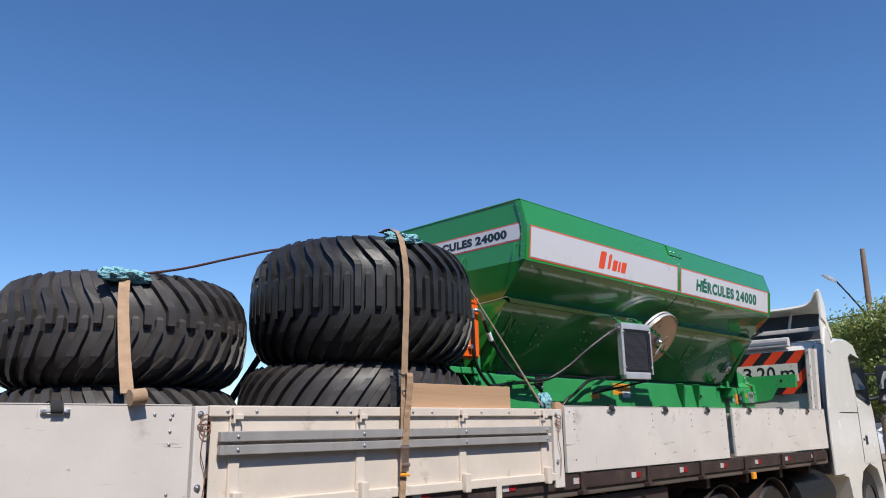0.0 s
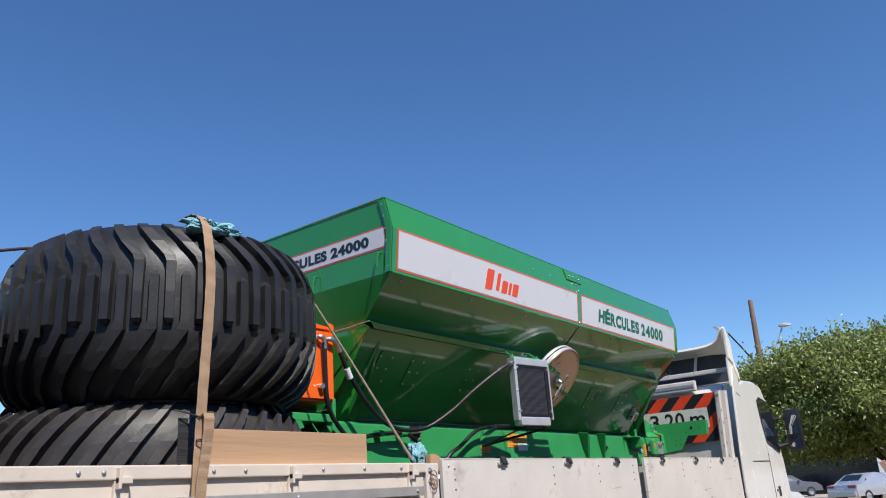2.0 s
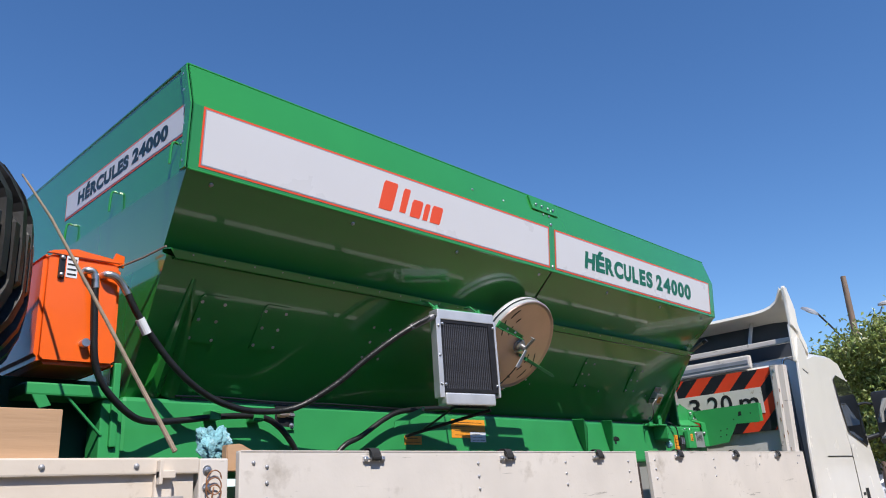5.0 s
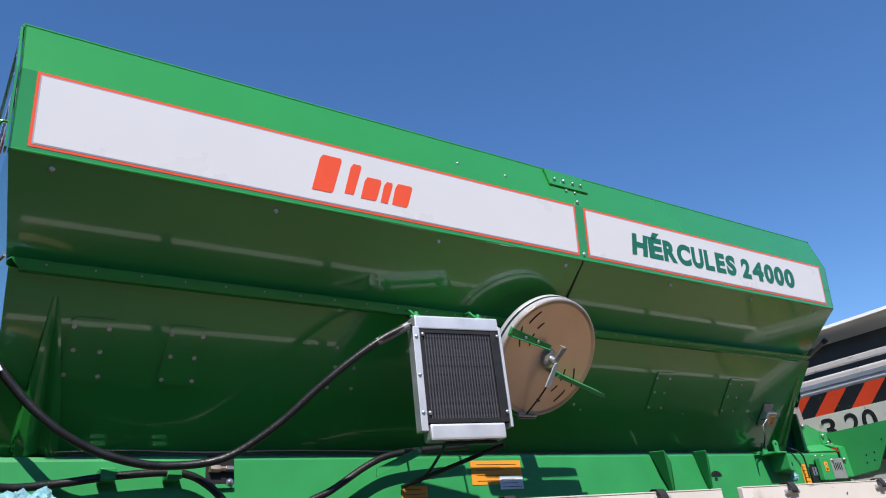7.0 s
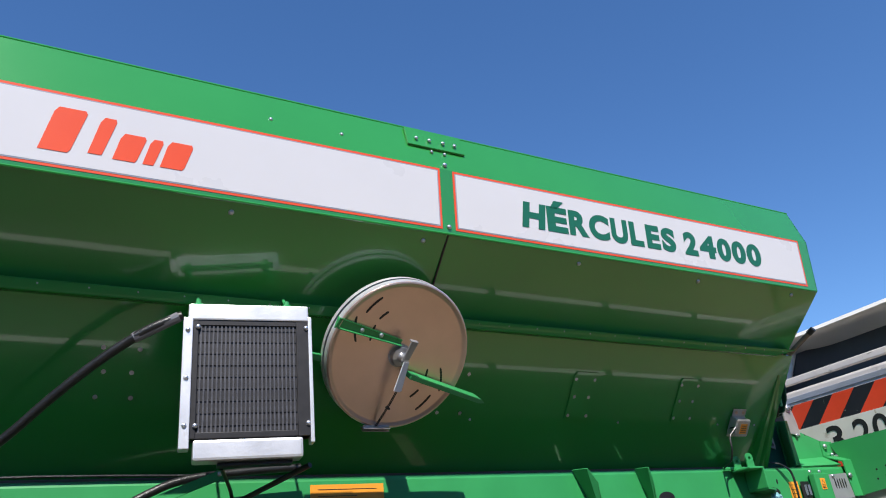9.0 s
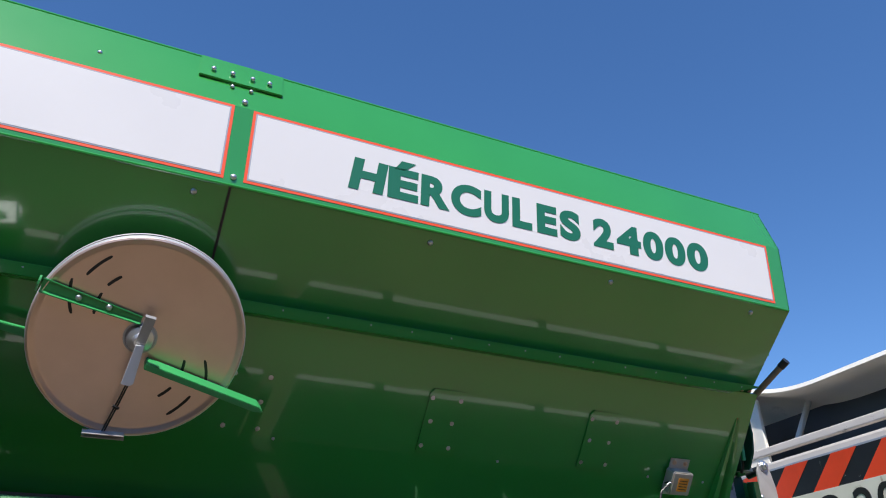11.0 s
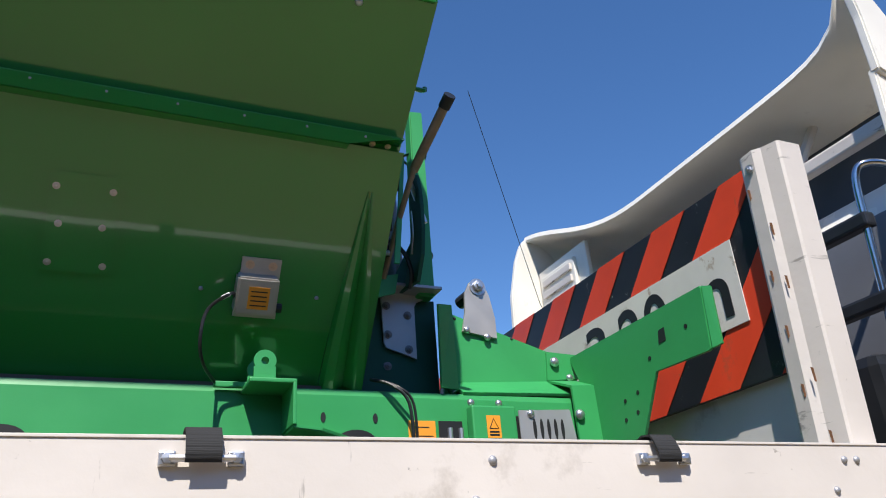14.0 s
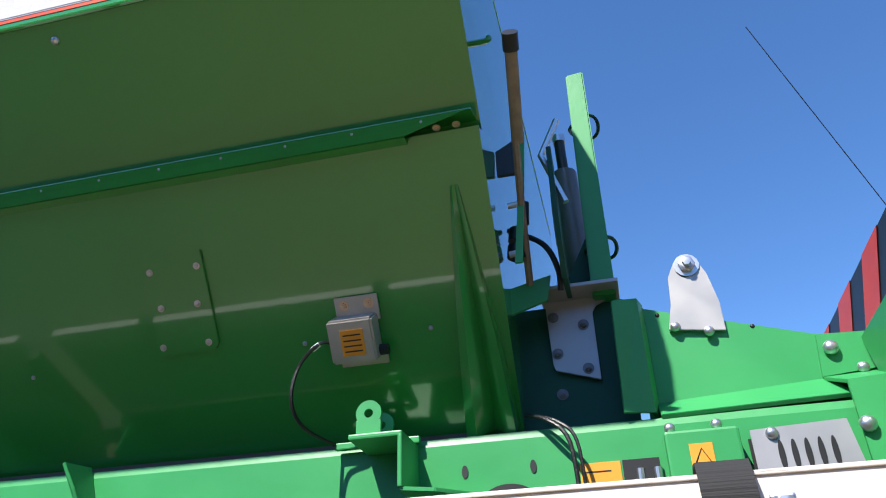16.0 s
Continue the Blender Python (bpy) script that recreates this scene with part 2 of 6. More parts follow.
def dim_stretch(m, rgb, y0, y1, ragged):
    """Darkens one stretch of street, with a ragged edge, to dim its bounced light."""
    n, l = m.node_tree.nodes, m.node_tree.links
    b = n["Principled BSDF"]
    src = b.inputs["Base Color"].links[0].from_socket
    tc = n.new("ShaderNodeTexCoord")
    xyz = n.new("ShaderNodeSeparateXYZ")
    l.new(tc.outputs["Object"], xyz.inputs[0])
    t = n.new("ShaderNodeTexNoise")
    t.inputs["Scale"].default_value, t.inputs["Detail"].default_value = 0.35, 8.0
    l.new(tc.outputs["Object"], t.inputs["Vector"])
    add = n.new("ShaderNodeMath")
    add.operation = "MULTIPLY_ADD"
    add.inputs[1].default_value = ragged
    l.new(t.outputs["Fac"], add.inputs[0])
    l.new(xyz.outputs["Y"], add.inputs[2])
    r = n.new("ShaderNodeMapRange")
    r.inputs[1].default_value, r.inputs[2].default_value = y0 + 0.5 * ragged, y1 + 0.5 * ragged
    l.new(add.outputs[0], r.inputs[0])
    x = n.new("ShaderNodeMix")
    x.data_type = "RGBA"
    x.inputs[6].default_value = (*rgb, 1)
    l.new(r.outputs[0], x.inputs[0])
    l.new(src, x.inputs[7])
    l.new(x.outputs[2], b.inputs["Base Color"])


# ground colour darkened here so less light bounces onto the hopper's rear
dim_stretch(ASPHALT, (0.056, 0.050, 0.039), 5.0, 9.5, 3.0)
add_scuffs(BOARD_WHITE, (0.17, 0.15, 0.13), (((1, 0.35, 4.0), 5.0, 0.645, 0.65), ((1, 0.5, 7.0), 9.0, 0.665, 0.55), ((1, 6.0, 0.7), 4.0, 0.665, 0.5), ((1, 1.0, 1.0), 22.0, 0.685, 0.6)))
add_scuffs(BOARD_CREAM, (0.16, 0.12, 0.09), (((1, 0.4, 4.0), 6.0, 0.68, 0.6), ((1, 1.0, 1.0), 26.0, 0.69, 0.7)))
add_scuffs(SIGN_WHITE, (0.30, 0.22, 0.14), (((1.5, 1, 1.0), 9.0, 0.62, 0.7),))
add_scuffs(SIGN_BLACK, (0.45, 0.44, 0.42), (((1.0, 1, 1.0), 26.0, 0.665, 0.8), ((5.0, 1, 0.8), 5.0, 0.69, 0.5)))
add_scuffs(SIGN_RED, (0.32, 0.10, 0.05), (((1.0, 1, 1.0), 24.0, 0.69, 0.8), ((5.0, 1, 0.8), 6.0, 0.68, 0.5)))
add_scuffs(SPOILER_WHITE, (0.36, 0.31, 0.26), (((1.0, 1, 1.0), 5.0, 0.69, 0.5),))


def leaf_material(name, rgb):
    m = bpy.data.materials.new(name)
    m.use_nodes = True
    n, l = m.node_tree.nodes, m.node_tree.links
    b = n["Principled BSDF"]
    geo = n.new("ShaderNodeNewGeometry")
    hsv = n.new("ShaderNodeHueSaturation")
    hsv.inputs["Color"].default_value = (*rgb, 1)
    a = n.new("ShaderNodeMapRange")
    a.inputs[3].default_value, a.inputs[4].default_value = 0.55, 1.6
    l.new(geo.outputs["Random Per Island"], a.inputs[0])
    l.new(a.outputs[0], hsv.inputs["Value"])
    h = n.new("ShaderNodeMapRange")
    h.inputs[3].default_value, h.inputs[4].default_value = 0.475, 0.515
    l.new(geo.outputs["Random Per Island"], h.inputs[0])
    l.new(h.outputs[0], hsv.inputs["Hue"])
    l.new(hsv.outputs["Color"], b.inputs["Base Color"])
    b.inputs["Roughness"].default_value = 0.36
    tr = n.new("ShaderNodeBsdfTranslucent")
    l.new(hsv.outputs["Color"], tr.inputs["Color"])
    mix = n.new("ShaderNodeMixShader")
    mix.inputs[0].default_value = 0.3
    l.new(b.outputs[0], mix.inputs[1])
    l.new(tr.outputs[0], mix.inputs[2])
    l.new(mix.outputs[0], n["Material Output"].inputs["Surface"])
    return m


LEAF = leaf_material("tree_leaf", (0.22, 0.265, 0.075))

# ---- building helpers ----
WORLD_AT = {}
PLACING = [Matrix.Identity(4)]  # how the group being built is shifted or turned as a whole


def thing(name, at, label, category, group="", kind=""):
    ob = new(name)
    ob.location = at
    ob.empty_display_size = 0.2
    WORLD_AT[ob] = Vector(at)
    return tagged(ob, label, category, group, kind)


def part(name, bm, material, parent=None, label="", smooth=False):
    """Links a bmesh, given in world coordinates, as one mesh object under its thing or part."""
    bmesh.ops.recalc_face_normals(bm, faces=bm.faces)
    if PLACING[0] != Matrix.Identity(4):
        bmesh.ops.transform(bm, matrix=PLACING[0], verts=bm.verts)
    lo = Vector([min(v.co[i] for v in bm.verts) for i in range(3)])
    hi = Vector([max(v.co[i] for v in bm.verts) for i in range(3)])
    c = (lo + hi) / 2
    bmesh.ops.translate(bm, verts=bm.verts, vec=-c)
    me = bpy.data.meshes.new(name)
    bm.to_mesh(me)
    bm.free()
    me.materials.append(material)
    if smooth:
        me.shade_smooth()
        me.set_sharp_from_angle(angle=radians(38))
    ob = new(name, me)
    ob.parent = parent
    ob.location = c - WORLD_AT[parent] if parent else c
    WORLD_AT[ob] = c
    if label:
        ob["label"] = label
    return ob


def whole(name, bm, material, label, category, group="", kind="", smooth=False):
    return tagged(part(name, bm, material, None, "", smooth), label, category, group, kind)


def box(x0, x1, y0, y1, z0, z1, bev=0.004, into=None):
    bm = bmesh.new()
    bmesh.ops.create_cube(bm, size=1.0)
    for v in bm.verts:
        v.co = Vector(((x0 + x1) / 2 + v.co.x * (x1 - x0), (y0 + y1) / 2 + v.co.y * (y1 - y0), (z0 + z1) / 2 + v.co.z * (z1 - z0)))
    b = min(bev, 0.3 * min(abs(x1 - x0), abs(y1 - y0), abs(z1 - z0)))
    if b > 0.0005:
        bmesh.ops.bevel(bm, geom=bm.edges[:], offset=b, segments=2, affect="EDGES", profile=0.6)
    return join(into, bm)


def join(into, bm):
    if into is None:
        return bm
    me = bpy.data.meshes.new("tmp")
    bm.to_mesh(me)
    bm.free()
    into.from_mesh(me)
    bpy.data.meshes.remove(me)
    return into


def plate(pts, t=0.006, bev=0.0, into=None, both=False):
    """A flat plate with the outline pts, of thickness t behind its front face."""
    bm = bmesh.new()
    vs = [bm.verts.new(p) for p in pts]
    f = bm.faces.new(vs)
    f.normal_update()
    n = f.normal.copy()
    r = bmesh.ops.extrude_face_region(bm, geom=[f])
    bmesh.ops.translate(bm, verts=[e for e in r["geom"] if isinstance(e, bmesh.types.BMVert)], vec=-n * t)
    bmesh.ops.recalc_face_normals(bm, faces=bm.faces)
    if bev:
        bmesh.ops.bevel(bm, geom=bm.edges[:], offset=bev, segments=2, affect="EDGES")
    return join(into, bm)


def smooth_path(pts, n=6):
    pts = [Vector(p) for p in pts]
    out = []
    for i in range(len(pts) - 1):
        p0, p1, p2, p3 = pts[max(i - 1, 0)], pts[i], pts[i + 1], pts[min(i + 2, len(pts) - 1)]
        for k in range(n):
            u = k / n
            out.append(0.5 * (2 * p1 + (p2 - p0) * u + (2 * p0 - 5 * p1 + 4 * p2 - p3) * u * u + (3 * p1 - p0 - 3 * p2 + p3) * u ** 3))
    out.append(pts[-1])
    return out


def tube(pts, r, seg=10, curve=True, into=None, taper=None, n=6):
    path = smooth_path(pts, n) if curve and len(pts) > 2 else [Vector(p) for p in pts]
    bm = bmesh.new()
    rings = []
    side = None
    for i, p in enumerate(path):
        d = (path[min(i + 1, len(path) - 1)] - path[max(i - 1, 0)]).normalized()
        if side is None:
            side = d.orthogonal().normalized()
        side = (side - d * side.dot(d)).normalized()
        up = d.cross(side)
        rr = r if taper is None else r + (taper - r) * i / (len(path) - 1)
        rings.append([bm.verts.new(p + (side * math.cos(a) + up * math.sin(a)) * rr) for a in [2 * math.pi * k / seg for k in range(seg)]])
    for a, b in zip(rings, rings[1:]):
        for k in range(seg):
            bm.faces.new((a[k], a[(k + 1) % seg], b[(k + 1) % seg], b[k]))
    bm.faces.new(rings[0][::-1])
    bm.faces.new(rings[-1])
    return join(into, bm)


def lathe(profile, seg=48, m=None, into=None, closed=False):
    """Turns (radius, height) pairs round z; m places the result."""
    bm = bmesh.new()
    rings = []
    for r, z in profile:
        rings.append([bm.verts.new((r * math.cos(2 * math.pi * k / seg), r * math.sin(2 * math.pi * k / seg), z)) for k in range(seg)] if r > 1e-6 else [bm.verts.new((0, 0, z))])
    pairs = list(zip(rings, rings[1:])) + ([(rings[-1], rings[0])] if closed else [])
    for a, b in pairs:
        for k in range(seg):
            j = (k + 1) % seg
            if len(a) == 1 and len(b) > 1:
                bm.faces.new((a[0], b[j], b[k]))
            elif len(b) == 1 and len(a) > 1:
                bm.faces.new((a[k], a[j], b[0]))
            elif len(a) > 1:
                bm.faces.new((a[k], a[j], b[j], b[k]))
    if m is not None:
        bmesh.ops.transform(bm, matrix=m, verts=bm.verts)
    return join(into, bm)


def axis_pose(at, n, spin=0.0):
    """A pose at a place whose z looks along n."""
    q = Vector(n).normalized().to_track_quat("Z", "Y")
    return Matrix.Translation(at) @ q.to_matrix().to_4x4() @ Matrix.Rotation(spin, 4, "Z")


SHARED = {}


def bolt(at, n, r, parent, material=None, kind="dome"):
    """A bolt head on its washer; all bolts of one size share a mesh."""
    material = material or GALV
    key = (round(r, 4), material.name, kind)
    if key not in SHARED:
        if kind == "dome":
            bm = lathe([(0, 0), (r * 1.0, 0), (r * 0.96, r * 0.28), (r * 0.7, r * 0.62), (r * 0.3, r * 0.78), (0, r * 0.8)], 12)
        else:
            bm = lathe([(0, 0), (r * 1.5, 0), (r * 1.5, r * 0.18), (r * 1.02, r * 0.2), (0, r * 0.21)], 14)
            lathe([(0, r * 0.15), (r, r * 0.15), (r, r * 0.75), (r * 0.8, r * 0.85), (r * 0.55, r * 0.86), (r * 0.5, r * 1.25), (0, r * 1.3)], 6, into=bm)
        bmesh.ops.recalc_face_normals(bm, faces=bm.faces)
        me = bpy.data.meshes.new("bolt")
        bm.to_mesh(me)
        bm.free()
        me.materials.append(material)
        me.shade_smooth()
        me.set_sharp_from_angle(angle=radians(35))
        SHARED[key] = me
    ob = new("bolt", SHARED[key])
    ob.parent = parent
    m = axis_pose(at, n, (at[0] * 7 + at[1] * 13) % 1.0)
    ob.matrix_basis = Matrix.Translation(-WORLD_AT[parent]) @ PLACING[0] @ m
    return ob


def letters(text, m, height, material, parent, name="lettering", bold=0.0, depth=0.0015, width=None, label="", slant=0.0):
    """Lettering in the built-in font, its lower left corner at m's origin, x along m's x."""
    cu = bpy.data.curves.new(name, "FONT")
    cu.body = text
    cu.size = height / 0.72
    cu.offset = bold * height
    cu.extrude = depth
    cu.space_character = 1.10 if bold > 0.03 else 1.04
    tmp = new("tmp", cu)
    dg = bpy.context.evaluated_depsgraph_get()
    me = bpy.data.meshes.new_from_object(tmp.evaluated_get(dg))
    bpy.data.objects.remove(tmp)
    xs = [v.co.x for v in me.vertices]
    k = (width / (max(xs) - min(xs))) if width else 1.0
    x0 = min(xs)
    for v in me.vertices:
        v.co.x = (v.co.x - x0) * k + slant * v.co.y
    me.materials.clear()
    me.materials.append(material)
    ob = new(name, me)
    ob.parent = parent
    ob.matrix_basis = Matrix.Translation(-WORLD_AT[parent]) @ m
    if label:
        ob["label"] = label
    return ob


def facing(at, right, up):
    """A pose at a place with x along right and y along up."""
    r, u = Vector(right).normalized(), Vector(up).normalized()
    n = r.cross(u).normalized()
    u = n.cross(r)
    return Matrix.Translation(at) @ Matrix((r, u, n)).transposed().to_4x4()

X_BOARD = -3.53  # outer face of the truck's side boards
X_MID = -4.83    # middle line of truck and load
BED_TOP = 1.30


def mirror_x(x):
    return 2 * X_MID - x


# ---- ground ----
bm = bmesh.new()
bmesh.ops.create_grid(bm, x_segments=40, y_segments=40, size=600)
for v in bm.verts:
    v.co.z = 0.0
ground = whole("ground", bm, ASPHALT, "worn street, darkened by the truck's rear to dim bounced light, brown dust beyond", "ground", kind="structure")
whole("verge", box(-6.5, 14, 14.0, 26.0, -0.05, 0.10, 0.03), GRASS, "dry grassy verge under the trees behind the kerb", "verge", kind="structure")
whole("pavement", box(-40, 30, 56.0, 62.4, -0.05, 0.16, 0.03), CONCRETE, "pale concrete pavement before the white building", "pavement", kind="structure")

# unseen plain walls beside and behind the way, added to block low sky light
whole("unseen_wall_east", box(7.0, 7.25, -16, 42, 0, 5.5, 0.01), BLOCKER_WALL, "plain dark wall, unseen, added to block low sky light", "wall", kind="structure")
whole("unseen_wall_south", box(-24, 7.0, -16, -15.75, 0, 5.5, 0.01), BLOCKER_WALL, "plain dark wall, unseen, added to close off light behind the way", "wall", kind="structure")

# ---- truck ----
truck = thing("flatbed_truck", (X_MID, 6.0, 0.0), "white flatbed truck with worn side boards, parked on the street", "truck")
part("bed_floor", box(mirror_x(X_BOARD) + 0.03, X_BOARD - 0.03, -2.2, 11.08, 1.18, BED_TOP, 0.01), BED_WOOD, truck, "dark worn plank floor")
rail = part("side_rail", box(X_BOARD - 0.10, X_BOARD - 0.012, -2.2, 11.0, 1.235, 1.352, 0.008), CHASSIS, truck, "dark brown steel rail with reflectors")
part("side_rail", box(mirror_x(X_BOARD) + 0.012, mirror_x(X_BOARD) + 0.10, -2.2, 11.0, 1.235, 1.352, 0.008), CHASSIS, truck)
for i in range(10):
    y = 2.7 + i * 0.86
    part("reflector", box(X_BOARD - 0.014, X_BOARD - 0.006, y, y + 0.07, 1.272, 1.318, 0.002), WHITE_LAMP, rail, "white reflector strip")
    part("reflector", box(X_BOARD - 0.014, X_BOARD - 0.006, y + 0.072, y + 0.145, 1.272, 1.318, 0.002), RED_LAMP, rail, "red reflector strip")
for i in range(9):
    y = 2.3 + i * 1.02
    hook = box(X_BOARD - 0.004, X_BOARD + 0.014, y, y + 0.05, 1.2, 1.36, 0.004)
    box(X_BOARD - 0.03, X_BOARD + 0.03, y - 0.01, y + 0.06, 1.19, 1.225, 0.004, hook)
    part("board_latch", hook, BOARD_CREAM if i < 3 else CHASSIS, truck, "hinged steel latch under the board")
for x in (-4.35, -5.3):
    part("chassis_beam", box(x - 0.05, x + 0.05, -2.0, 13.2, 0.82, 1.10, 0.01), CHASSIS, truck)
for i in range(14):
    part("cross_beam", box(mirror_x(X_BOARD) + 0.1, X_BOARD - 0.1, -1.8 + i * 0.95, -1.72 + i * 0.95, 1.08, 1.18, 0.005), CHASSIS, truck)


def screw_at(board, y, z, r=0.0085, x=X_BOARD):
    bolt((x, y, z), (1, 0, 0), r, board, PLATE_GREY)


def strap_clamp(board, y, z):
    """A web loop over the board's top edge, held by a rod with two lugs."""
    lug = tube([(X_BOARD + 0.014, y - 0.047, z), (X_BOARD + 0.014, y + 0.047, z)], 0.0055, 8, False)
    for s in (-1, 1):
        box(X_BOARD - 0.001, X_BOARD + 0.012, y + s * 0.049 - 0.012, y + s * 0.049 + 0.012, z - 0.011, z + 0.011, 0.003, lug)
        lathe([(0, 0), (0.009, 0), (0.008, 0.005), (0, 0.006)], 6, axis_pose((X_BOARD + 0.012, y + s * 0.049, z), (1, 0, 0)), lug)
    part("clamp_rod", lug, GALV, board, "zinc rod with two bolted lugs")
    web = bmesh.new()
    prof = [(X_BOARD + 0.024, z - 0.008), (X_BOARD + 0.027, z + 0.006), (X_BOARD + 0.016, z + 0.03), (X_BOARD + 0.006, z + 0.043), (X_BOARD - 0.02, z + 0.046), (X_BOARD - 0.045, z + 0.035), (X_BOARD - 0.05, z - 0.03)]
    rows = []
    for px, pz in prof:
        rows.append([web.verts.new((px, y + s * 0.026, pz)) for s in (-1, -0.33, 0.33, 1)])
    for a, b in zip(rows, rows[1:]):
        for k in range(3):
            web.faces.new((a[k], a[k + 1], b[k + 1], b[k]))
    r = bmesh.ops.extrude_face_region(web, geom=web.faces[:])
    bmesh.ops.translate(web, verts=[e for e in r["geom"] if isinstance(e, bmesh.types.BMVert)], vec=(0.003, 0, 0.003))
    part("web_loop", web, STRAP_BLACK, board, "black ribbed web loop", smooth=True)


def flat_board(y0, y1, z0, z1, clamps, screws, label):
    b = part("side_board", box(X_BOARD - 0.028, X_BOARD, y0, y1, z0, z1, 0.004), BOARD_WHITE, truck, label)
    part("edge_strip", box(X_BOARD - 0.030, X_BOARD + 0.0025, y0 + 0.004, y1 - 0.004, z1 - 0.002, z1 + 0.003, 0.001), BOARD_WHITE, b, "thin edging strip")
    for y in clamps:
        strap_clamp(b, y, z1 - 0.033)
    for y, z in screws:
        screw_at(b, y, z)
    return b


def board_screws(ys, z1):
    out = []
    for y in ys:
        out += [(y, z1 - 0.05), (y, z1 - 0.11), (y, z1 - 0.17), (y, z1 - 0.40)]
    return out


flat_board(-2.2, 2.06, 1.40, 1.845, (1.42, -0.6), board_screws((1.95, 0.2), 1.83) + [(1.87, 1.80), (1.96, 1.80)], "flat worn white side board with rubbed dark scuffs")
flat_board(5.20, 8.09, 1.362, 1.868, (5.86, 6.78, 7.64), board_screws((5.32, 6.55, 7.3, 7.98), 1.86) + [(5.26, 1.825)], "flat worn white side board with grey scuffs and rivets")
flat_board(8.25, 11.08, 1.372, 1.872, (8.66, 9.585, 10.432), board_screws((8.32, 9.2), 1.868) + [(10.068, 1.838), (10.03, 1.772), (10.03, 1.45), (10.924, 1.839), (10.962, 1.839), (10.878, 1.776), (10.90, 1.46)], "flat worn white side board with scuffs, next to the cab")
part("side_board", box(mirror_x(X_BOARD), mirror_x(X_BOARD) + 0.03, -2.2, 11.08, 1.36, 1.85, 0.004), BOARD_WHITE, truck)
part("tail_board", box(mirror_x(X_BOARD) + 0.03, X_BOARD - 0.03, -2.24, -2.2, 1.3, 1.85, 0.004), BOARD_WHITE, truck)

# framed gate between two posts
gate = part("framed_gate", box(X_BOARD - 0.018, X_BOARD - 0.008, 2.17, 5.02, 1.34, 1.83, 0.002), BOARD_CREAM, truck, "cream framed steel gate with ribs and two grey slats")
part("top_rail", box(X_BOARD - 0.03, X_BOARD + 0.012, 2.15, 5.03, 1.79, 1.845, 0.006), BOARD_CREAM, gate)
part("bottom_rail", box(X_BOARD - 0.03, X_BOARD + 0.012, 2.15, 5.03, 1.315, 1.372, 0.006), BOARD_CREAM, gate)
for y in (2.30, 3.13, 4.01, 4.90):
    part("upright", box(X_BOARD - 0.03, X_BOARD + 0.010, y - 0.032, y + 0.032, 1.372, 1.79, 0.006), BOARD_CREAM, gate)
    cl = box(X_BOARD + 0.012, X_BOARD + 0.036, y - 0.03, y + 0.03, 1.775, 1.80, 0.003)
    box(X_BOARD + 0.012, X_BOARD + 0.040, y - 0.03, y - 0.018, 1.755, 1.835, 0.003, cl)
    part("latch_lug", cl, BOARD_CREAM, gate, "cream steel latch lug")
    part("hinge", box(X_BOARD + 0.010, X_BOARD + 0.05, y - 0.02, y + 0.03, 1.30, 1.42, 0.008), BOARD_CREAM, gate, "cream steel hinge")
for z0, z1 in ((1.665, 1.715), (1.60, 1.648)):
    s = part("slat", box(X_BOARD + 0.012, X_BOARD + 0.042, 2.20, 4.96, z0, z1, 0.004), SLAT_GREY, gate, "dull grey slat")
    for y in (2.30, 3.13, 4.01, 4.90):
        bolt((X_BOARD + 0.042, y, (z0 + z1) / 2), (1, 0, 0), 0.010, s, PLATE_GREY)
for y in (2.25, 2.42, 2.95, 3.05, 3.55, 3.72, 4.2, 4.5, 4.8):
    bolt((X_BOARD + 0.012, y, 1.817), (1, 0, 0), 0.010, gate, PLATE_GREY)
for y0, y1 in ((2.075, 2.145), (5.035, 5.15)):
    p = part("stake_post", box(X_BOARD - 0.06, X_BOARD + 0.005, y0, y1, 1.26, 1.842, 0.006), BOARD_WHITE, truck, "white steel stake post with rope ties")
    coil = tube([(X_BOARD + 0.02, y0 + 0.05 + 0.03 * math.cos(a), 1.77 + 0.035 * math.sin(a) - 0.004 * a) for a in [0.7 * k for k in range(22)]], 0.0025, 6)
    tube([(X_BOARD + 0.02, y0 + 0.05, 1.74), (X_BOARD + 0.025, y0 + 0.03, 1.62), (X_BOARD + 0.02, y0 + 0.06, 1.5), (X_BOARD + 0.02, y0 + 0.04, 1.34)], 0.0025, 6, into=coil)
    part("wire_tie", coil, RUST, p, "dark twisted wire tie")
    for z in (1.80, 1.74, 1.45):
        bolt((X_BOARD + 0.005, y0 + 0.03, z), (1, 0, 0), 0.012, p, GALV, "hex")
part("gap_post", box(X_BOARD - 0.07, X_BOARD - 0.02, 8.10, 8.15, 1.26, 1.80, 0.006), CHASSIS, truck)

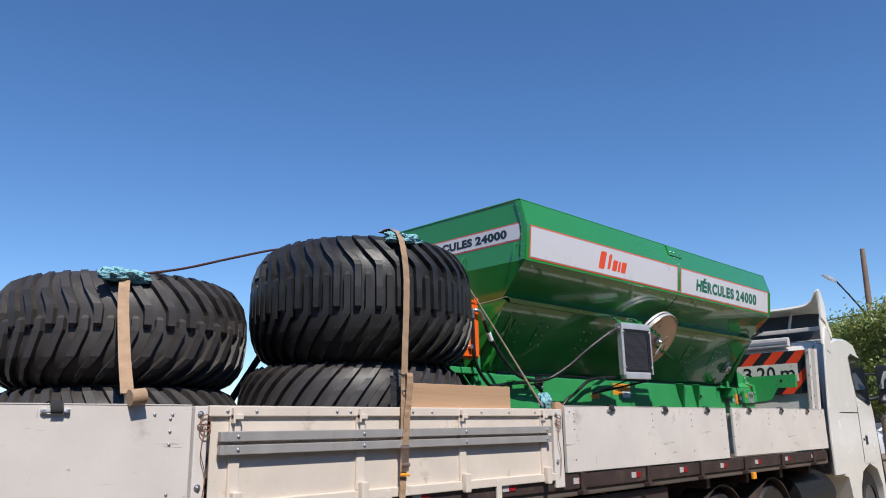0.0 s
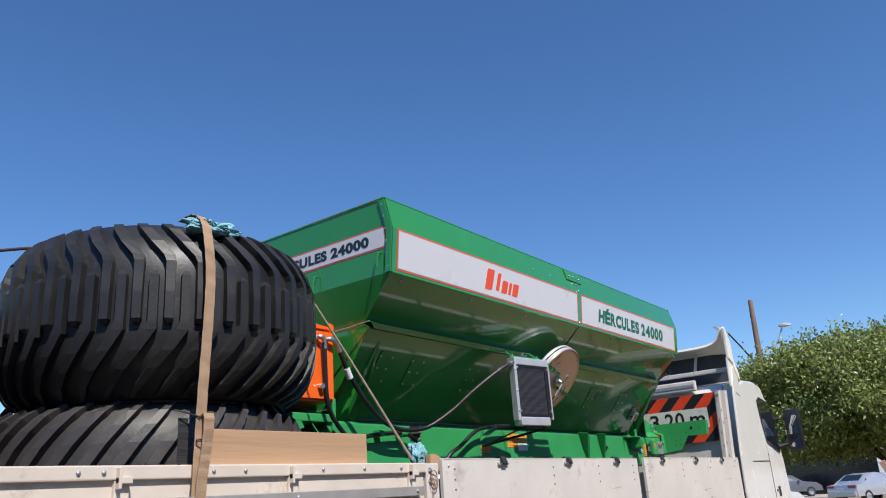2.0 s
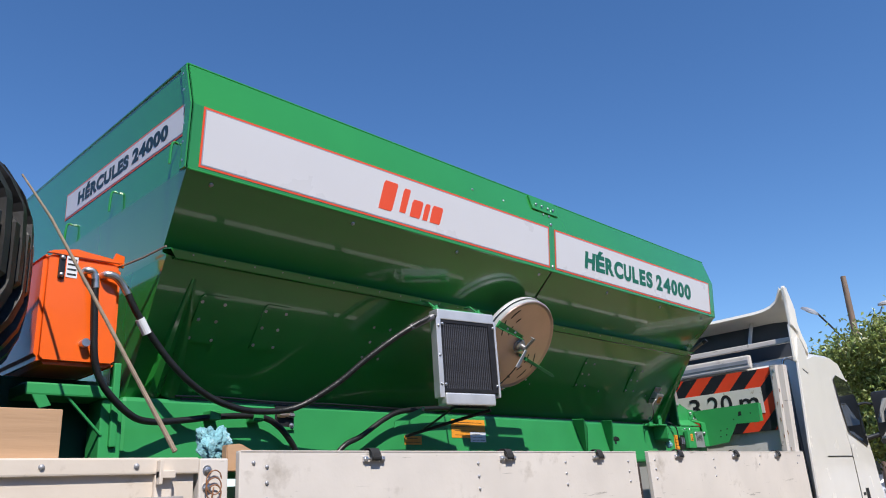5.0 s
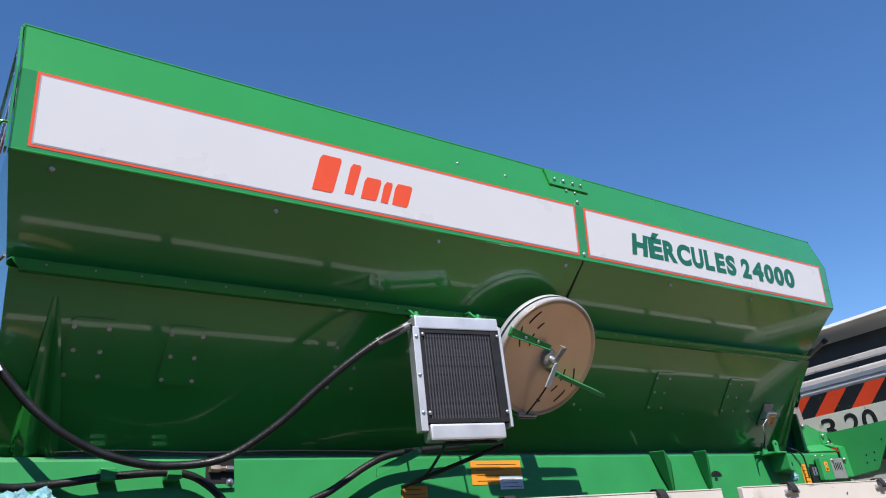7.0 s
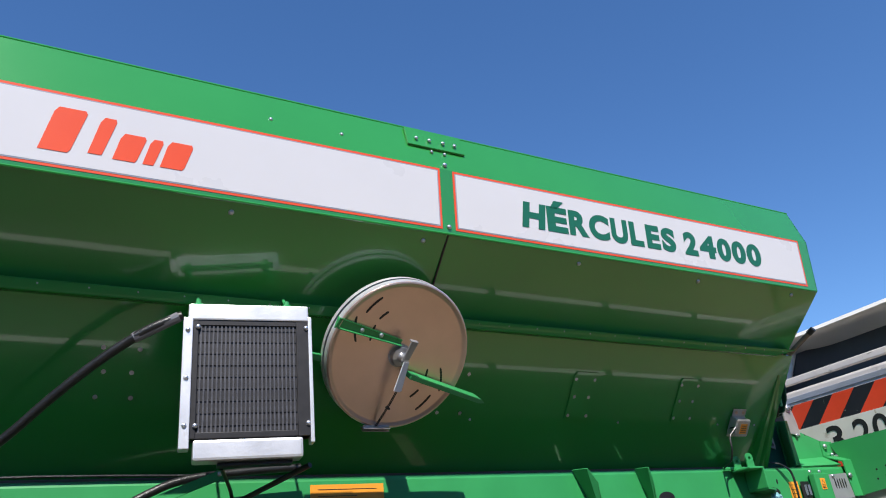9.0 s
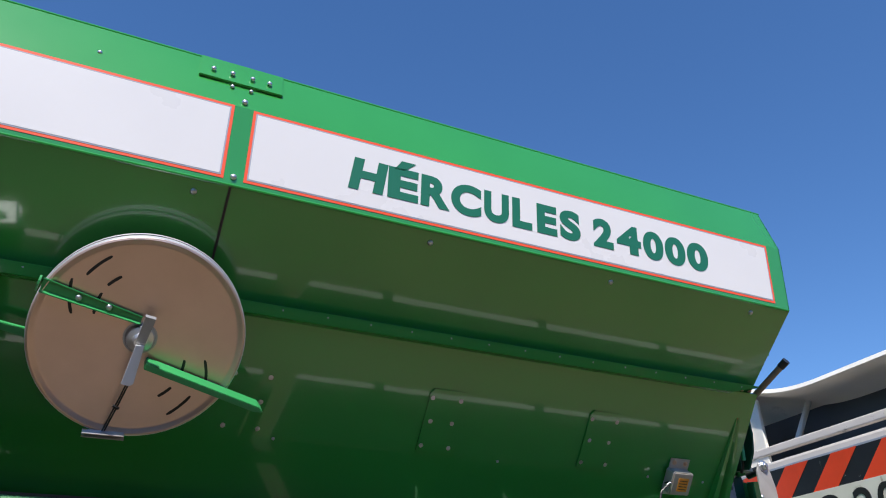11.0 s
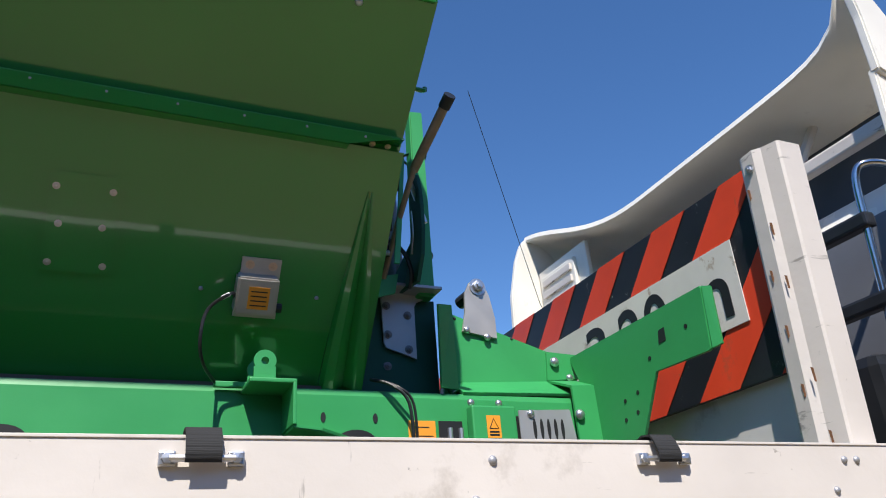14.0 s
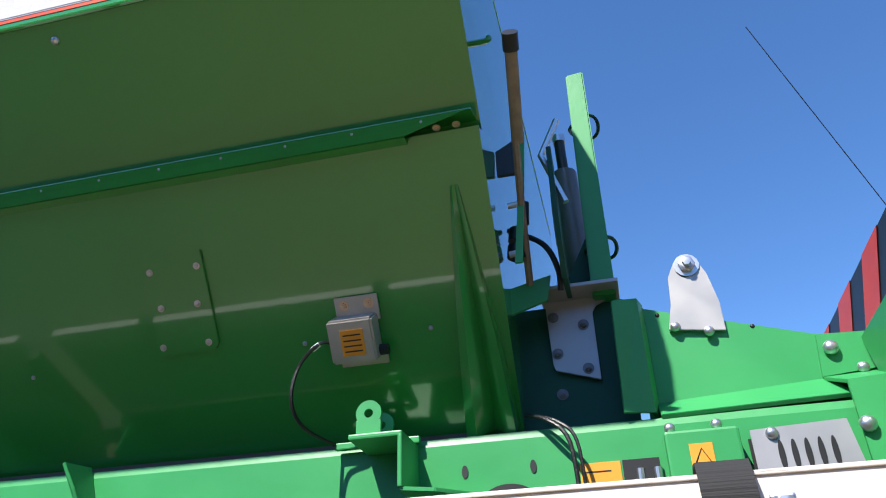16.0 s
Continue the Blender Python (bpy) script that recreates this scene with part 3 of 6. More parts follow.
# headboard with warning plate
HB = 11.05
head = part("headboard", box(mirror_x(X_BOARD) + 0.1, -3.66, HB + 0.02, HB + 0.06, 1.3, 2.62, 0.006), HEAD_GREY, truck, "pale grey steel headboard behind the cab")
for x0 in (-3.64, -6.10):
    outline = [(x0 - 0.008, HB + 0.02), (x0 - 0.010, HB - 0.048), (x0 + 0.002, HB - 0.056), (x0 + 0.046, HB - 0.060), (x0 + 0.066, HB - 0.046), (x0 + 0.112, HB - 0.040), (x0 + 0.118, HB - 0.034), (x0 + 0.118, HB + 0.04), (x0 + 0.108, HB + 0.04), (x0 + 0.106, HB - 0.030), (x0 + 0.06, HB - 0.036), (x0 + 0.042, HB - 0.050), (x0 + 0.004, HB - 0.046), (x0 + 0.002, HB + 0.02)]
    hp = plate([(x, y, 2.68 - 0.10 * max(0.0, x - x0 - 0.05)) for x, y in outline], 1.38)
    p = part("post", hp, BOARD_WHITE, head, "chipped white steel channel post")
    bolt((x0 + 0.024, HB - 0.060, 2.63), (0, -1, 0), 0.010, head, GALV, "hex")
    for k in range(11):
        z = 2.58 - 0.09 * k - 0.03 * (k % 3)
        part("rust_chip", plate([(x0 + 0.0005 + 0.040 * (k % 2), HB - 0.0605, z), (x0 + 0.008 + 0.040 * (k % 2), HB - 0.0605, z - 0.004), (x0 + 0.007 + 0.040 * (k % 2), HB - 0.0605, z - 0.03 - 0.008 * (k % 2)), (x0 + 0.0015 + 0.040 * (k % 2), HB - 0.0605, z - 0.036)], 0.0008), RUST, p, "rusty paint chip")
SX0, SX1, SZ0, SZ1 = -5.98, -3.655, 2.090, 2.672
sign = part("warning_plate", box(SX0, SX1, HB - 0.014, HB + 0.004, SZ0, SZ1, 0.002), SIGN_BLACK, head, "dented width warning plate with red and black stripes")


def clip_stripe(x, w, lean):
    """A leaning stripe cut to the plate's outline."""
    pts = [(x, SZ0), (x + w, SZ0), (x + w + lean, SZ1), (x + lean, SZ1)]
    out = []
    for inside, cut in ((lambda p: p[0] >= SX0 + 0.01, SX0 + 0.01), (lambda p: p[0] <= SX1 - 0.01, SX1 - 0.01)):
        res = []
        for a, b in zip(pts, pts[1:] + pts[:1]):
            if inside(a):
                res.append(a)
            if inside(a) != inside(b):
                u = (cut - a[0]) / (b[0] - a[0])
                res.append((cut, a[1] + u * (b[1] - a[1])))
        pts = res
        if len(pts) < 3:
            return None
    return pts


for i in range(-2, 9):
    pts = clip_stripe(-4.036 - i * 0.313, 0.161, 0.575)
    if pts:
        part("stripe", plate([(x, HB - 0.0165, z) for x, z in pts], 0.002), SIGN_RED, sign, "red stripe")
part("number_panel", box(-5.75, -3.780, HB - 0.0205, HB - 0.0172, 2.256, 2.501, 0.0008), SIGN_WHITE, sign, "scratched white panel with black lettering")
for char, x, w in (("3", -4.530, 0.115), (",", -4.395, 0.032), ("2", -4.335, 0.115), ("0", -4.200, 0.115), ("m", -4.010, 0.187)):
    letters(char, facing((x, HB - 0.022, 2.292), (1, 0, 0), (0, 0, 1)), 0.182, BLACK, sign, "lettering", 0.02, 0.0008, w)
for k in range(6):
    part("lettering_bar", box(-5.62 + 0.14 * k, -5.52 + 0.14 * k, HB - 0.0222, HB - 0.0206, 2.30, 2.43, 0.0004), BLACK, sign)

# ---- cab ----
CX0, CX1 = -6.05, -3.615
prof = [(11.86, 0.98), (11.84, 2.70), (11.92, 2.86), (12.3, 2.93), (12.8, 2.95), (13.06, 2.90), (13.22, 2.72), (13.42, 2.30), (13.60, 1.85), (13.66, 1.40), (13.66, 0.62), (13.52, 0.50), (13.50, 0.78), (13.36, 1.0), (13.02, 1.10), (12.66, 1.0), (12.50, 0.80), (12.45, 0.62), (12.1, 0.60), (12.0, 0.95)]
bm = bmesh.new()
cols = []
for x, ins in ((CX0, 0.05), (CX0 + 0.06, 0.012), (CX0 + 0.2, 0.0), (CX1 - 0.2, 0.0), (CX1 - 0.06, 0.012), (CX1, 0.05)):
    cols.append([bm.verts.new((x, y + (0.5 * ins if y < 12.3 else -ins) * (1 if z > 1.2 else 0), z - (ins if z > 2.5 else 0))) for y, z in prof])
for a, b in zip(cols, cols[1:]):
    for k in range(len(prof)):
        j = (k + 1) % len(prof)
        bm.faces.new((a[k], a[j], b[j], b[k]))
bm.faces.new(cols[0])
bm.faces.new(cols[-1][::-1])
cab = part("cab", bm, CAB_WHITE, truck, "white truck cab with a dark side window", smooth=True)
part("cab_back", box(CX0 + 0.12, CX1 - 0.16, 11.80, 11.85, 1.0, 2.72, 0.02), CAB_GREY, cab, "dull dark grey rear wall")
XS = CX1 + 0.002
door = part("door", plate([(XS + 0.004, 12.80, 1.10), (XS + 0.004, 13.28, 1.10), (XS + 0.004, 13.54, 1.70), (XS + 0.004, 13.46, 2.05), (XS + 0.0, 13.41, 2.42), (XS - 0.006, 13.22, 2.69), (XS - 0.008, 12.78, 2.745), (XS - 0.004, 12.65, 2.69), (XS + 0.004, 12.74, 2.08), (XS + 0.004, 12.80, 1.9)], 0.02, 0.003), CAB_WHITE, cab, "white door with a black handle recess")
win = part("side_window", plate([(XS + 0.006, 12.685, 2.665), (XS + 0.005, 12.79, 2.71), (XS + 0.006, 13.19, 2.655), (XS + 0.008, 13.375, 2.40), (XS + 0.010, 13.41, 1.98), (XS + 0.010, 13.36, 1.945), (XS + 0.010, 12.80, 2.09), (XS + 0.008, 12.72, 2.40)], 0.008), GLASS_DARK, door, "dark tinted side window")
part("handle", box(XS + 0.004, XS + 0.010, 12.96, 13.06, 1.37, 1.50, 0.004), BLACK_PLASTIC, door, "black recessed door handle")
for k, w in enumerate((0.03, 0.02, 0.03)):
    part("badge_bar", box(XS + 0.004, XS + 0.007, 12.86 + k * 0.028, 12.86 + k * 0.028 + 0.018, 1.43, 1.46, 0.0005), BLACK_PLASTIC, door)
part("seam", box(XS, XS + 0.003, 11.98, 12.79, 1.832, 1.842, 0.0005), BLACK_PLASTIC, cab)
part("panel_shadow_line", box(XS, XS + 0.003, 12.788, 12.798, 1.12, 2.0, 0.0005), BLACK_PLASTIC, cab)
# side fairing that reaches back past the rear wall, with its folded rear lip
fair = part("side_fairing", plate([(CX1 + 0.003, y, z) for y, z in ((11.99, 1.0), (12.0, 3.02), (11.83, 3.05), (11.735, 2.85), (11.66, 2.46), (11.59, 2.10), (11.55, 1.90), (11.50, 1.45), (11.50, 1.0))], 0.030, 0.006), CAB_WHITE, cab, "white side fairing behind the door")
part("fairing_seam", plate([(CX1 + 0.0045, 11.80, 2.70), (CX1 + 0.0045, 11.93, 2.665), (CX1 + 0.0045, 11.935, 2.676), (CX1 + 0.0045, 11.80, 2.715)], 0.002), BLACK_PLASTIC, fair)
part("mudguard", lathe([(0.60, -0.16), (0.64, -0.16), (0.64, 0.0), (0.60, 0.0)], 40, Matrix.Translation((-3.72, 13.0, 0.52)) @ Matrix.Rotation(radians(90), 4, "Y"), closed=True), BLACK_PLASTIC, cab, smooth=True)


def road_wheel(x, y, r, w):
    wh = part("wheel", lathe([(r * 0.55, 0), (r * 0.62, 0.03), (r * 0.92, 0.02), (r, 0.07), (r, w - 0.07), (r * 0.92, w - 0.02), (r * 0.6, w - 0.02), (r * 0.55, w)], 48, Matrix.Translation((x - w, y, r)) @ Matrix.Rotation(radians(90), 4, "Y")), RUBBER, truck, "black road tyre on a steel rim", smooth=True)
    part("rim", lathe([(0, 0.5 * w), (r * 0.2, 0.5 * w), (r * 0.25, 0.42 * w), (r * 0.46, 0.42 * w), (r * 0.55, 0.9 * w), (r * 0.57, 0.92 * w)], 36, Matrix.Translation((x - w, y, r)) @ Matrix.Rotation(radians(90), 4, "Y")), PLATE_GREY, wh, "grey steel rim", smooth=True)


for y in (13.0, 9.42, 8.1, -0.4, -1.55):
    road_wheel(-3.66, y, 0.51, 0.28)
    road_wheel(mirror_x(-3.66) + 0.28, y, 0.51, 0.28)
for y in (9.42, 8.1):
    part("fender", lathe([(0.57, -0.3), (0.585, -0.3), (0.585, 0.0), (0.57, 0.0)], 40, Matrix.Translation((-3.66, y, 0.51)) @ Matrix.Rotation(radians(90), 4, "Y"), closed=True), CHASSIS, truck, smooth=True)
part("fuel_tank", tube([(-3.95, 10.25, 0.78), (-3.95, 11.5, 0.78)], 0.30, 28, False), BLACK_PLASTIC, truck, "dark cylindrical fuel tank", smooth=True)
part("tool_box", box(-4.1, -3.62, 5.2, 6.9, 0.6, 1.16, 0.02), CHASSIS, truck)
part("side_lamp", box(-3.56, -3.53, 8.62, 8.70, 1.12, 1.19, 0.006), STICKER, truck, "amber side lamp")

# roof spoiler with upturned lip
bm = bmesh.new()
N = 36
rows = []
for v in (0.0, 0.02, 0.15, 0.3, 0.45, 0.6, 0.75, 0.88, 1.0):
    row = []
    for i in range(N + 1):
        u = i / N
        x = -3.66 + (CX0 - 0.02 + 3.66) * u
        e = min(u, 1 - u)
        rise = min(1.0, max(0.0, (u - 0.5) / 0.55))
        lip = 3.362 + 0.212 * math.exp(-((u / 0.028) ** 0.9)) + 0.32 * (rise * rise * (3 - 2 * rise)) ** 1.4 + (0.012 if v < 0.01 else 0)
        rear_y = 11.75 + 0.045 * u
        front_y = 12.02 + 0.98 * min(1.0, e / 0.14)
        low = 3.36 + (2.96 - 3.36) * min(1.0, e / 0.14)
        y = rear_y + (front_y - rear_y) * v
        z = lip + (low - lip) * (v ** 3.0)
        row.append(bm.verts.new((x, y, z)))
    rows.append(row)
for a, b in zip(rows, rows[1:]):
    for i in range(N):
        bm.faces.new((a[i], a[i + 1], b[i + 1], b[i]))
r = bmesh.ops.extrude_face_region(bm, geom=bm.faces[:])
bmesh.ops.translate(bm, verts=[e for e in r["geom"] if isinstance(e, bmesh.types.BMVert)], vec=(0, -0.012, -0.03))
spoiler = part("roof_spoiler", bm, SPOILER_WHITE, truck, "off-white curved roof spoiler, hollow beneath", smooth=True)
# near cheek in two overlapping shells, far cheek in one
xn = -3.640
part("side_cheek", plate([(xn, y, z) for y, z in ((11.73, 3.565), (11.76, 3.592), (11.81, 3.575), (11.90, 3.43), (11.94, 3.345), (11.93, 3.19), (11.99, 3.08), (12.07, 2.99), (12.07, 2.87), (12.0, 2.92), (11.895, 3.03), (11.885, 3.10), (11.735, 3.16), (11.745, 3.40))], 0.035, 0.006), SPOILER_WHITE, spoiler, "off-white upper side cheek of the spoiler")
part("side_cheek", plate([(xn - 0.014, y, z) for y, z in ((11.740, 3.18), (11.91, 3.12), (11.92, 3.03), (12.03, 2.91), (12.10, 2.89), (12.10, 2.78), (11.70, 2.78), (11.70, 2.82))], 0.03, 0.006), SPOILER_WHITE, spoiler, "off-white lower side cheek of the spoiler")
part("side_cheek", plate([(CX0 - 0.03, y + 0.04, z) for y, z in ((11.735, 3.655), (11.80, 3.685), (11.95, 3.66), (12.01, 3.37), (12.10, 2.90), (11.60, 2.72), (11.585, 2.95), (11.60, 3.26), (11.655, 3.50), (11.70, 3.61))], 0.035, 0.006), SPOILER_WHITE, spoiler, "off-white far side cheek of the spoiler")
for x in (-4.14, -5.28):
    st = tube([(x, 12.10, 3.36), (x + 0.005, 11.98, 3.2), (x + 0.01, 11.87, 3.05)], 0.021, 8, False)
    tube([(x, 12.09, 3.36), (x - 0.09, 12.16, 3.355)], 0.013, 8, False, st)
    part("strut", st, BOARD_WHITE, spoiler, "rusty white spoiler strut")
    part("rusty_joint", tube([(x + 0.007, 11.93, 3.125), (x + 0.012, 11.86, 3.03)], 0.021, 8, False), COPPER, spoiler, "rusty strut joint")
# the hollow's shade is put into this wall's dark colour
part("cavity_wall", box(CX0 + 0.1, CX1 - 0.1, 12.22, 12.26, 2.9, 3.345, 0.01), CAVITY_SHADE, spoiler, "wall inside the spoiler, the hollow's shade put into its colour")
part("upper_rail", box(CX0 + 0.05, CX1 - 0.03, 11.83, 11.88, 3.005, 3.062, 0.01), BOARD_WHITE, spoiler, "white cross rail")
part("roof_edge", box(CX0 + 0.05, -4.13, 11.79, 11.86, 2.80, 2.945, 0.02), BOARD_WHITE, spoiler, "white roof edge moulding")
part("roof_groove", box(CX0 + 0.08, -4.15, 11.783, 11.80, 2.85, 2.895, 0.004), PLATE_GREY, spoiler)
part("inner_panel", box(CX0 + 0.02, -5.52, 11.84, 11.87, 2.9, 3.42, 0.01), SPOILER_WHITE, spoiler, "off-white inner panel with a vent")
vent = part("vent", box(-5.97, -5.62, 11.815, 11.842, 3.12, 3.36, 0.008), SPOILER_WHITE, spoiler, "slatted vent")
for k in range(3):
    part("vent_slat", box(-5.945, -5.645, 11.800, 11.816, 3.145 + k * 0.07, 3.185 + k * 0.07, 0.004), BOARD_WHITE, spoiler)
# hand rail and hoses between cab and headboard
part("hand_rail", tube([(-3.66, 11.76, 2.80), (-3.69, 11.64, 2.815), (-3.725, 11.60, 2.78), (-3.745, 11.60, 2.6), (-3.763, 11.60, 2.37), (-3.779, 11.60, 2.15), (-3.79, 11.60, 1.3)], 0.013, 10), CHROME, cab, "bright bent hand rail", smooth=True)
for z in (2.62, 2.36, 2.0):
    part("rail_bracket", box(-4.2, -3.72, 11.57, 11.62, z - 0.025, z + 0.025, 0.01), BLACK_PLASTIC, cab)
part("air_hose", tube([(-4.2, 11.8, 2.3), (-4.1, 11.5, 2.2), (-4.0, 11.4, 1.8), (-4.0, 11.3, 1.3)], 0.02, 8), BLACK_PLASTIC, cab, smooth=True)
part("side_air_duct", box(-4.0, -3.78, 11.5, 11.78, 1.1, 2.2, 0.04), BLACK_PLASTIC, cab, "black ribbed air intake")
mirr = part("wing_mirror", box(-3.52, -3.30, 13.62, 13.74, 1.96, 2.56, 0.055), BLACK_PLASTIC, cab, "black double wing mirror on arms", smooth=True)
for z0, z1 in ((2.20, 2.47), (2.02, 2.14)):
    part("mirror_pane", plate([(-3.495, 13.618, z0), (-3.335, 13.580, z0), (-3.335, 13.606, z1), (-3.495, 13.640, z1)], 0.02), MIRROR, mirr, "silvered mirror pane")
part("mirror_arm", tube([(-3.72, 13.5, 2.40), (-3.6, 13.62, 2.44), (-3.48, 13.68, 2.40)], 0.016, 8), BLACK_PLASTIC, mirr, smooth=True)
part("mirror_arm", tube([(-3.72, 13.55, 2.02), (-3.6, 13.62, 2.05), (-3.48, 13.68, 2.08)], 0.03, 10), BLACK_PLASTIC, mirr, smooth=True)

# ---- spare wheels of the spreader: four flotation tyres in two stacks ----
def flotation_tyre(R, w, count, zig, rubber, label, drop=0.145, power=3.6):
    """A big tyre lying flat, its base at the origin."""
    t = thing("flotation_tyre", (0, 0, 0), label, "tyre", "tyres stacked on the truck bed")
    h = w / 2
    rb = R - 0.036

    def skin(u):
        return rb - drop * abs(u) ** power, h + 0.475 * w * u

    prof = [(0.36, h - 0.28 * w), (0.39, h - 0.36 * w), (0.47, h - 0.455 * w), (0.56, h - 0.495 * w), (0.62, h - 0.497 * w)]
    prof += [skin(-1 + 2 * k / 20) for k in range(21)]
    prof += [(0.62, h + 0.497 * w), (0.56, h + 0.495 * w), (0.47, h + 0.455 * w), (0.39, h + 0.36 * w), (0.36, h + 0.28 * w), (0.35, h)]
    part("carcass", lathe(prof, 96, closed=True), rubber, t, "", True)
    pitch = 2 * math.pi / count

    def lug(points, halves):
        bm = bmesh.new()
        rings = []
        n = len(points)
        for i, (u, th) in enumerate(points):
            r, z = skin(u)
            r2, z2 = skin(min(1, u + 0.02))
            r1, z1 = skin(max(-1, u - 0.02))
            d = Vector((r2 - r1, z2 - z1)).normalized()
            nr, nz = d.y, -d.x
            half = halves[i] * pitch
            up = 0.036 if 0 < i < n - 1 else 0.02
            ring = []
            for s, o, k in ((-1, -0.012, 1.0), (-1, up, 0.82), (1, up, 0.82), (1, -0.012, 1.0)):
                a = th + s * half * k
                rr, zz = r + nr * o, z + nz * o
                ring.append(bm.verts.new((rr * math.cos(a), rr * math.sin(a), zz)))
            rings.append(ring)
        for a, b in zip(rings, rings[1:]):
            for k in range(4):
                bm.faces.new((a[k], a[(k + 1) % 4], b[(k + 1) % 4], b[k]))
        bm.faces.new(rings[0])
        bm.faces.new(rings[-1][::-1])
        bmesh.ops.recalc_face_normals(bm, faces=bm.faces)
        me = bpy.data.meshes.new("lug")
        bm.to_mesh(me)
        bm.free()
        me.materials.append(rubber)
        return me

    kink, low_end, high_end = zig
    mid = 0.17 if low_end < -0.15 else 0.19
    top = lug([(1.0, -1.25 * pitch), (0.86, -0.95 * pitch), (0.68 + 0.4 * (kink - 0.44), -0.5 * pitch), (kink + 0.07, -0.06 * pitch), (kink, 0), (0.5 * (kink + low_end), 0), (low_end + 0.05, 0), (low_end, 0)], [0.25, 0.25, 0.25, 0.22, mid + 0.02, mid, mid, 0.6 * mid])
    low = lug([(high_end, 0.5 * pitch), (high_end - 0.06, 0.5 * pitch), (low_end + 0.02, 0.5 * pitch), (low_end - 0.07, 0.44 * pitch), (-0.55, 0.0), (-0.72, -0.45 * pitch), (-0.86, -0.85 * pitch), (-1.0, -1.25 * pitch)], [0.6 * mid, mid, mid, 0.24, 0.23, 0.2, 0.17, 0.12])
    for k in range(count):
        for me in (top, low):
            ob = new("lug", me)
            ob.parent = t
            ob.rotation_euler = (0, 0, pitch * k)
    return t


wide = flotation_tyre(0.822, 0.85, 37, (0.44, -0.27, 0.34), RUBBER, "wide black flotation tyre with zigzag lugs, on top of another")
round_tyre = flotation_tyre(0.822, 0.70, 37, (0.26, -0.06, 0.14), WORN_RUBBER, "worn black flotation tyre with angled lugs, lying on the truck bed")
wide.matrix_basis = pose(-4.325, 3.80, 2.155, 0, 0, 7)
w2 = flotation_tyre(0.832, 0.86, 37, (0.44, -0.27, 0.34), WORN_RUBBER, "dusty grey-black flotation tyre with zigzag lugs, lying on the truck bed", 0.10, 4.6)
w2.matrix_basis = pose(-4.425, 3.80, BED_TOP + 0.86, 180, 0, 3)
round_tyre.matrix_basis = pose(-5.15, 2.37, BED_TOP, 0, 0, 2)
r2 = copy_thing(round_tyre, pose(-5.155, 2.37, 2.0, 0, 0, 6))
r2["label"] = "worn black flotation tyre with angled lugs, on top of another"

# ---- fertiliser spreader ----
YR, YF = 5.03, 10.138
spreader = thing("fertiliser_spreader", (X_MID, 7.6, BED_TOP), "glossy green fertiliser spreader with white bands on a truck bed", "spreader")
SIDE = [(-3.752, 3.585), (-3.692, 3.36), (-3.722, 3.06), (-4.036, 2.779), (-4.000, 2.757), (-4.431, 2.165)]
END_IN = [0.0, 0.0, 0.0, 0.064, 0.068, 0.11]   # how far the rear end leans in
FRONT_IN = [0.0, 0.0, 0.0, 0.006, 0.006, 0.012]
NAMES = ["rim_panel", "band_panel", "upper_slope", "knee_return", "lower_slope"]
panels = {}
for k in range(5):
    (xa, za), (xb, zb) = SIDE[k], SIDE[k + 1]
    ya, yb = YR + END_IN[k], YR + END_IN[k + 1]
    fa, fb = YF - FRONT_IN[k], YF - FRONT_IN[k + 1]
    panels[k] = part(NAMES[k], plate([(xa, ya, za), (xb, yb, zb), (xb, fb, zb), (xa, fa, za)], 0.006), GREEN, spreader, "glossy green hopper sheet")
    part(NAMES[k], plate([(mirror_x(xa), fa, za), (mirror_x(xb), fb, zb), (mirror_x(xb), yb, zb), (mirror_x(xa), ya, za)], 0.006), GREEN, spreader)
    part("rear_" + NAMES[k], plate([(mirror_x(xa), ya, za), (mirror_x(xb), yb, zb), (xb, yb, zb), (xa, ya, za)], 0.006), GREEN, spreader)
    part("front_" + NAMES[k], plate([(xa, fa, za), (xb, fb, zb), (mirror_x(xb), fb, zb), (mirror_x(xa), fa, za)], 0.006), GREEN, spreader)
part("hopper_floor", box(mirror_x(-4.42), -4.42, YR + 0.25, YF - 0.05, 2.12, 2.16, 0.004), GREEN, spreader)
part("rim_fold", tube([(-3.757, YR, 3.586), (-3.757, YF, 3.586), (mirror_x(-3.757), YF, 3.586), (mirror_x(-3.757), YR, 3.586), (-3.757, YR, 3.586)], 0.008, 8, False), GREEN, spreader)
# creases along the side, and the corner flanges
part("crease_rib", tube([(-3.7225, YR + 0.01, 3.058), (-3.7225, YF - 0.01, 3.058)], 0.006, 8, False), GREEN, spreader)
for y, s in ((YR - 0.004, 1),):
    fl = plate([(-3.75, y, 3.575), (-3.69, y, 3.36), (-3.72, y, 3.06), (-3.765, y, 3.06), (-3.74, y, 3.35), (-3.80, y, 3.575)], 0.008, 0.001)
    part("corner_flange", fl, GREEN, spreader)
    for k in range(6):
        z = 3.10 + k * 0.088
        bolt((-3.725 - 0.035 * max(0, (z - 3.36) / 0.22) - 0.02, y - 0.003, z), (0, -1, 0), 0.009, spreader, GALV)
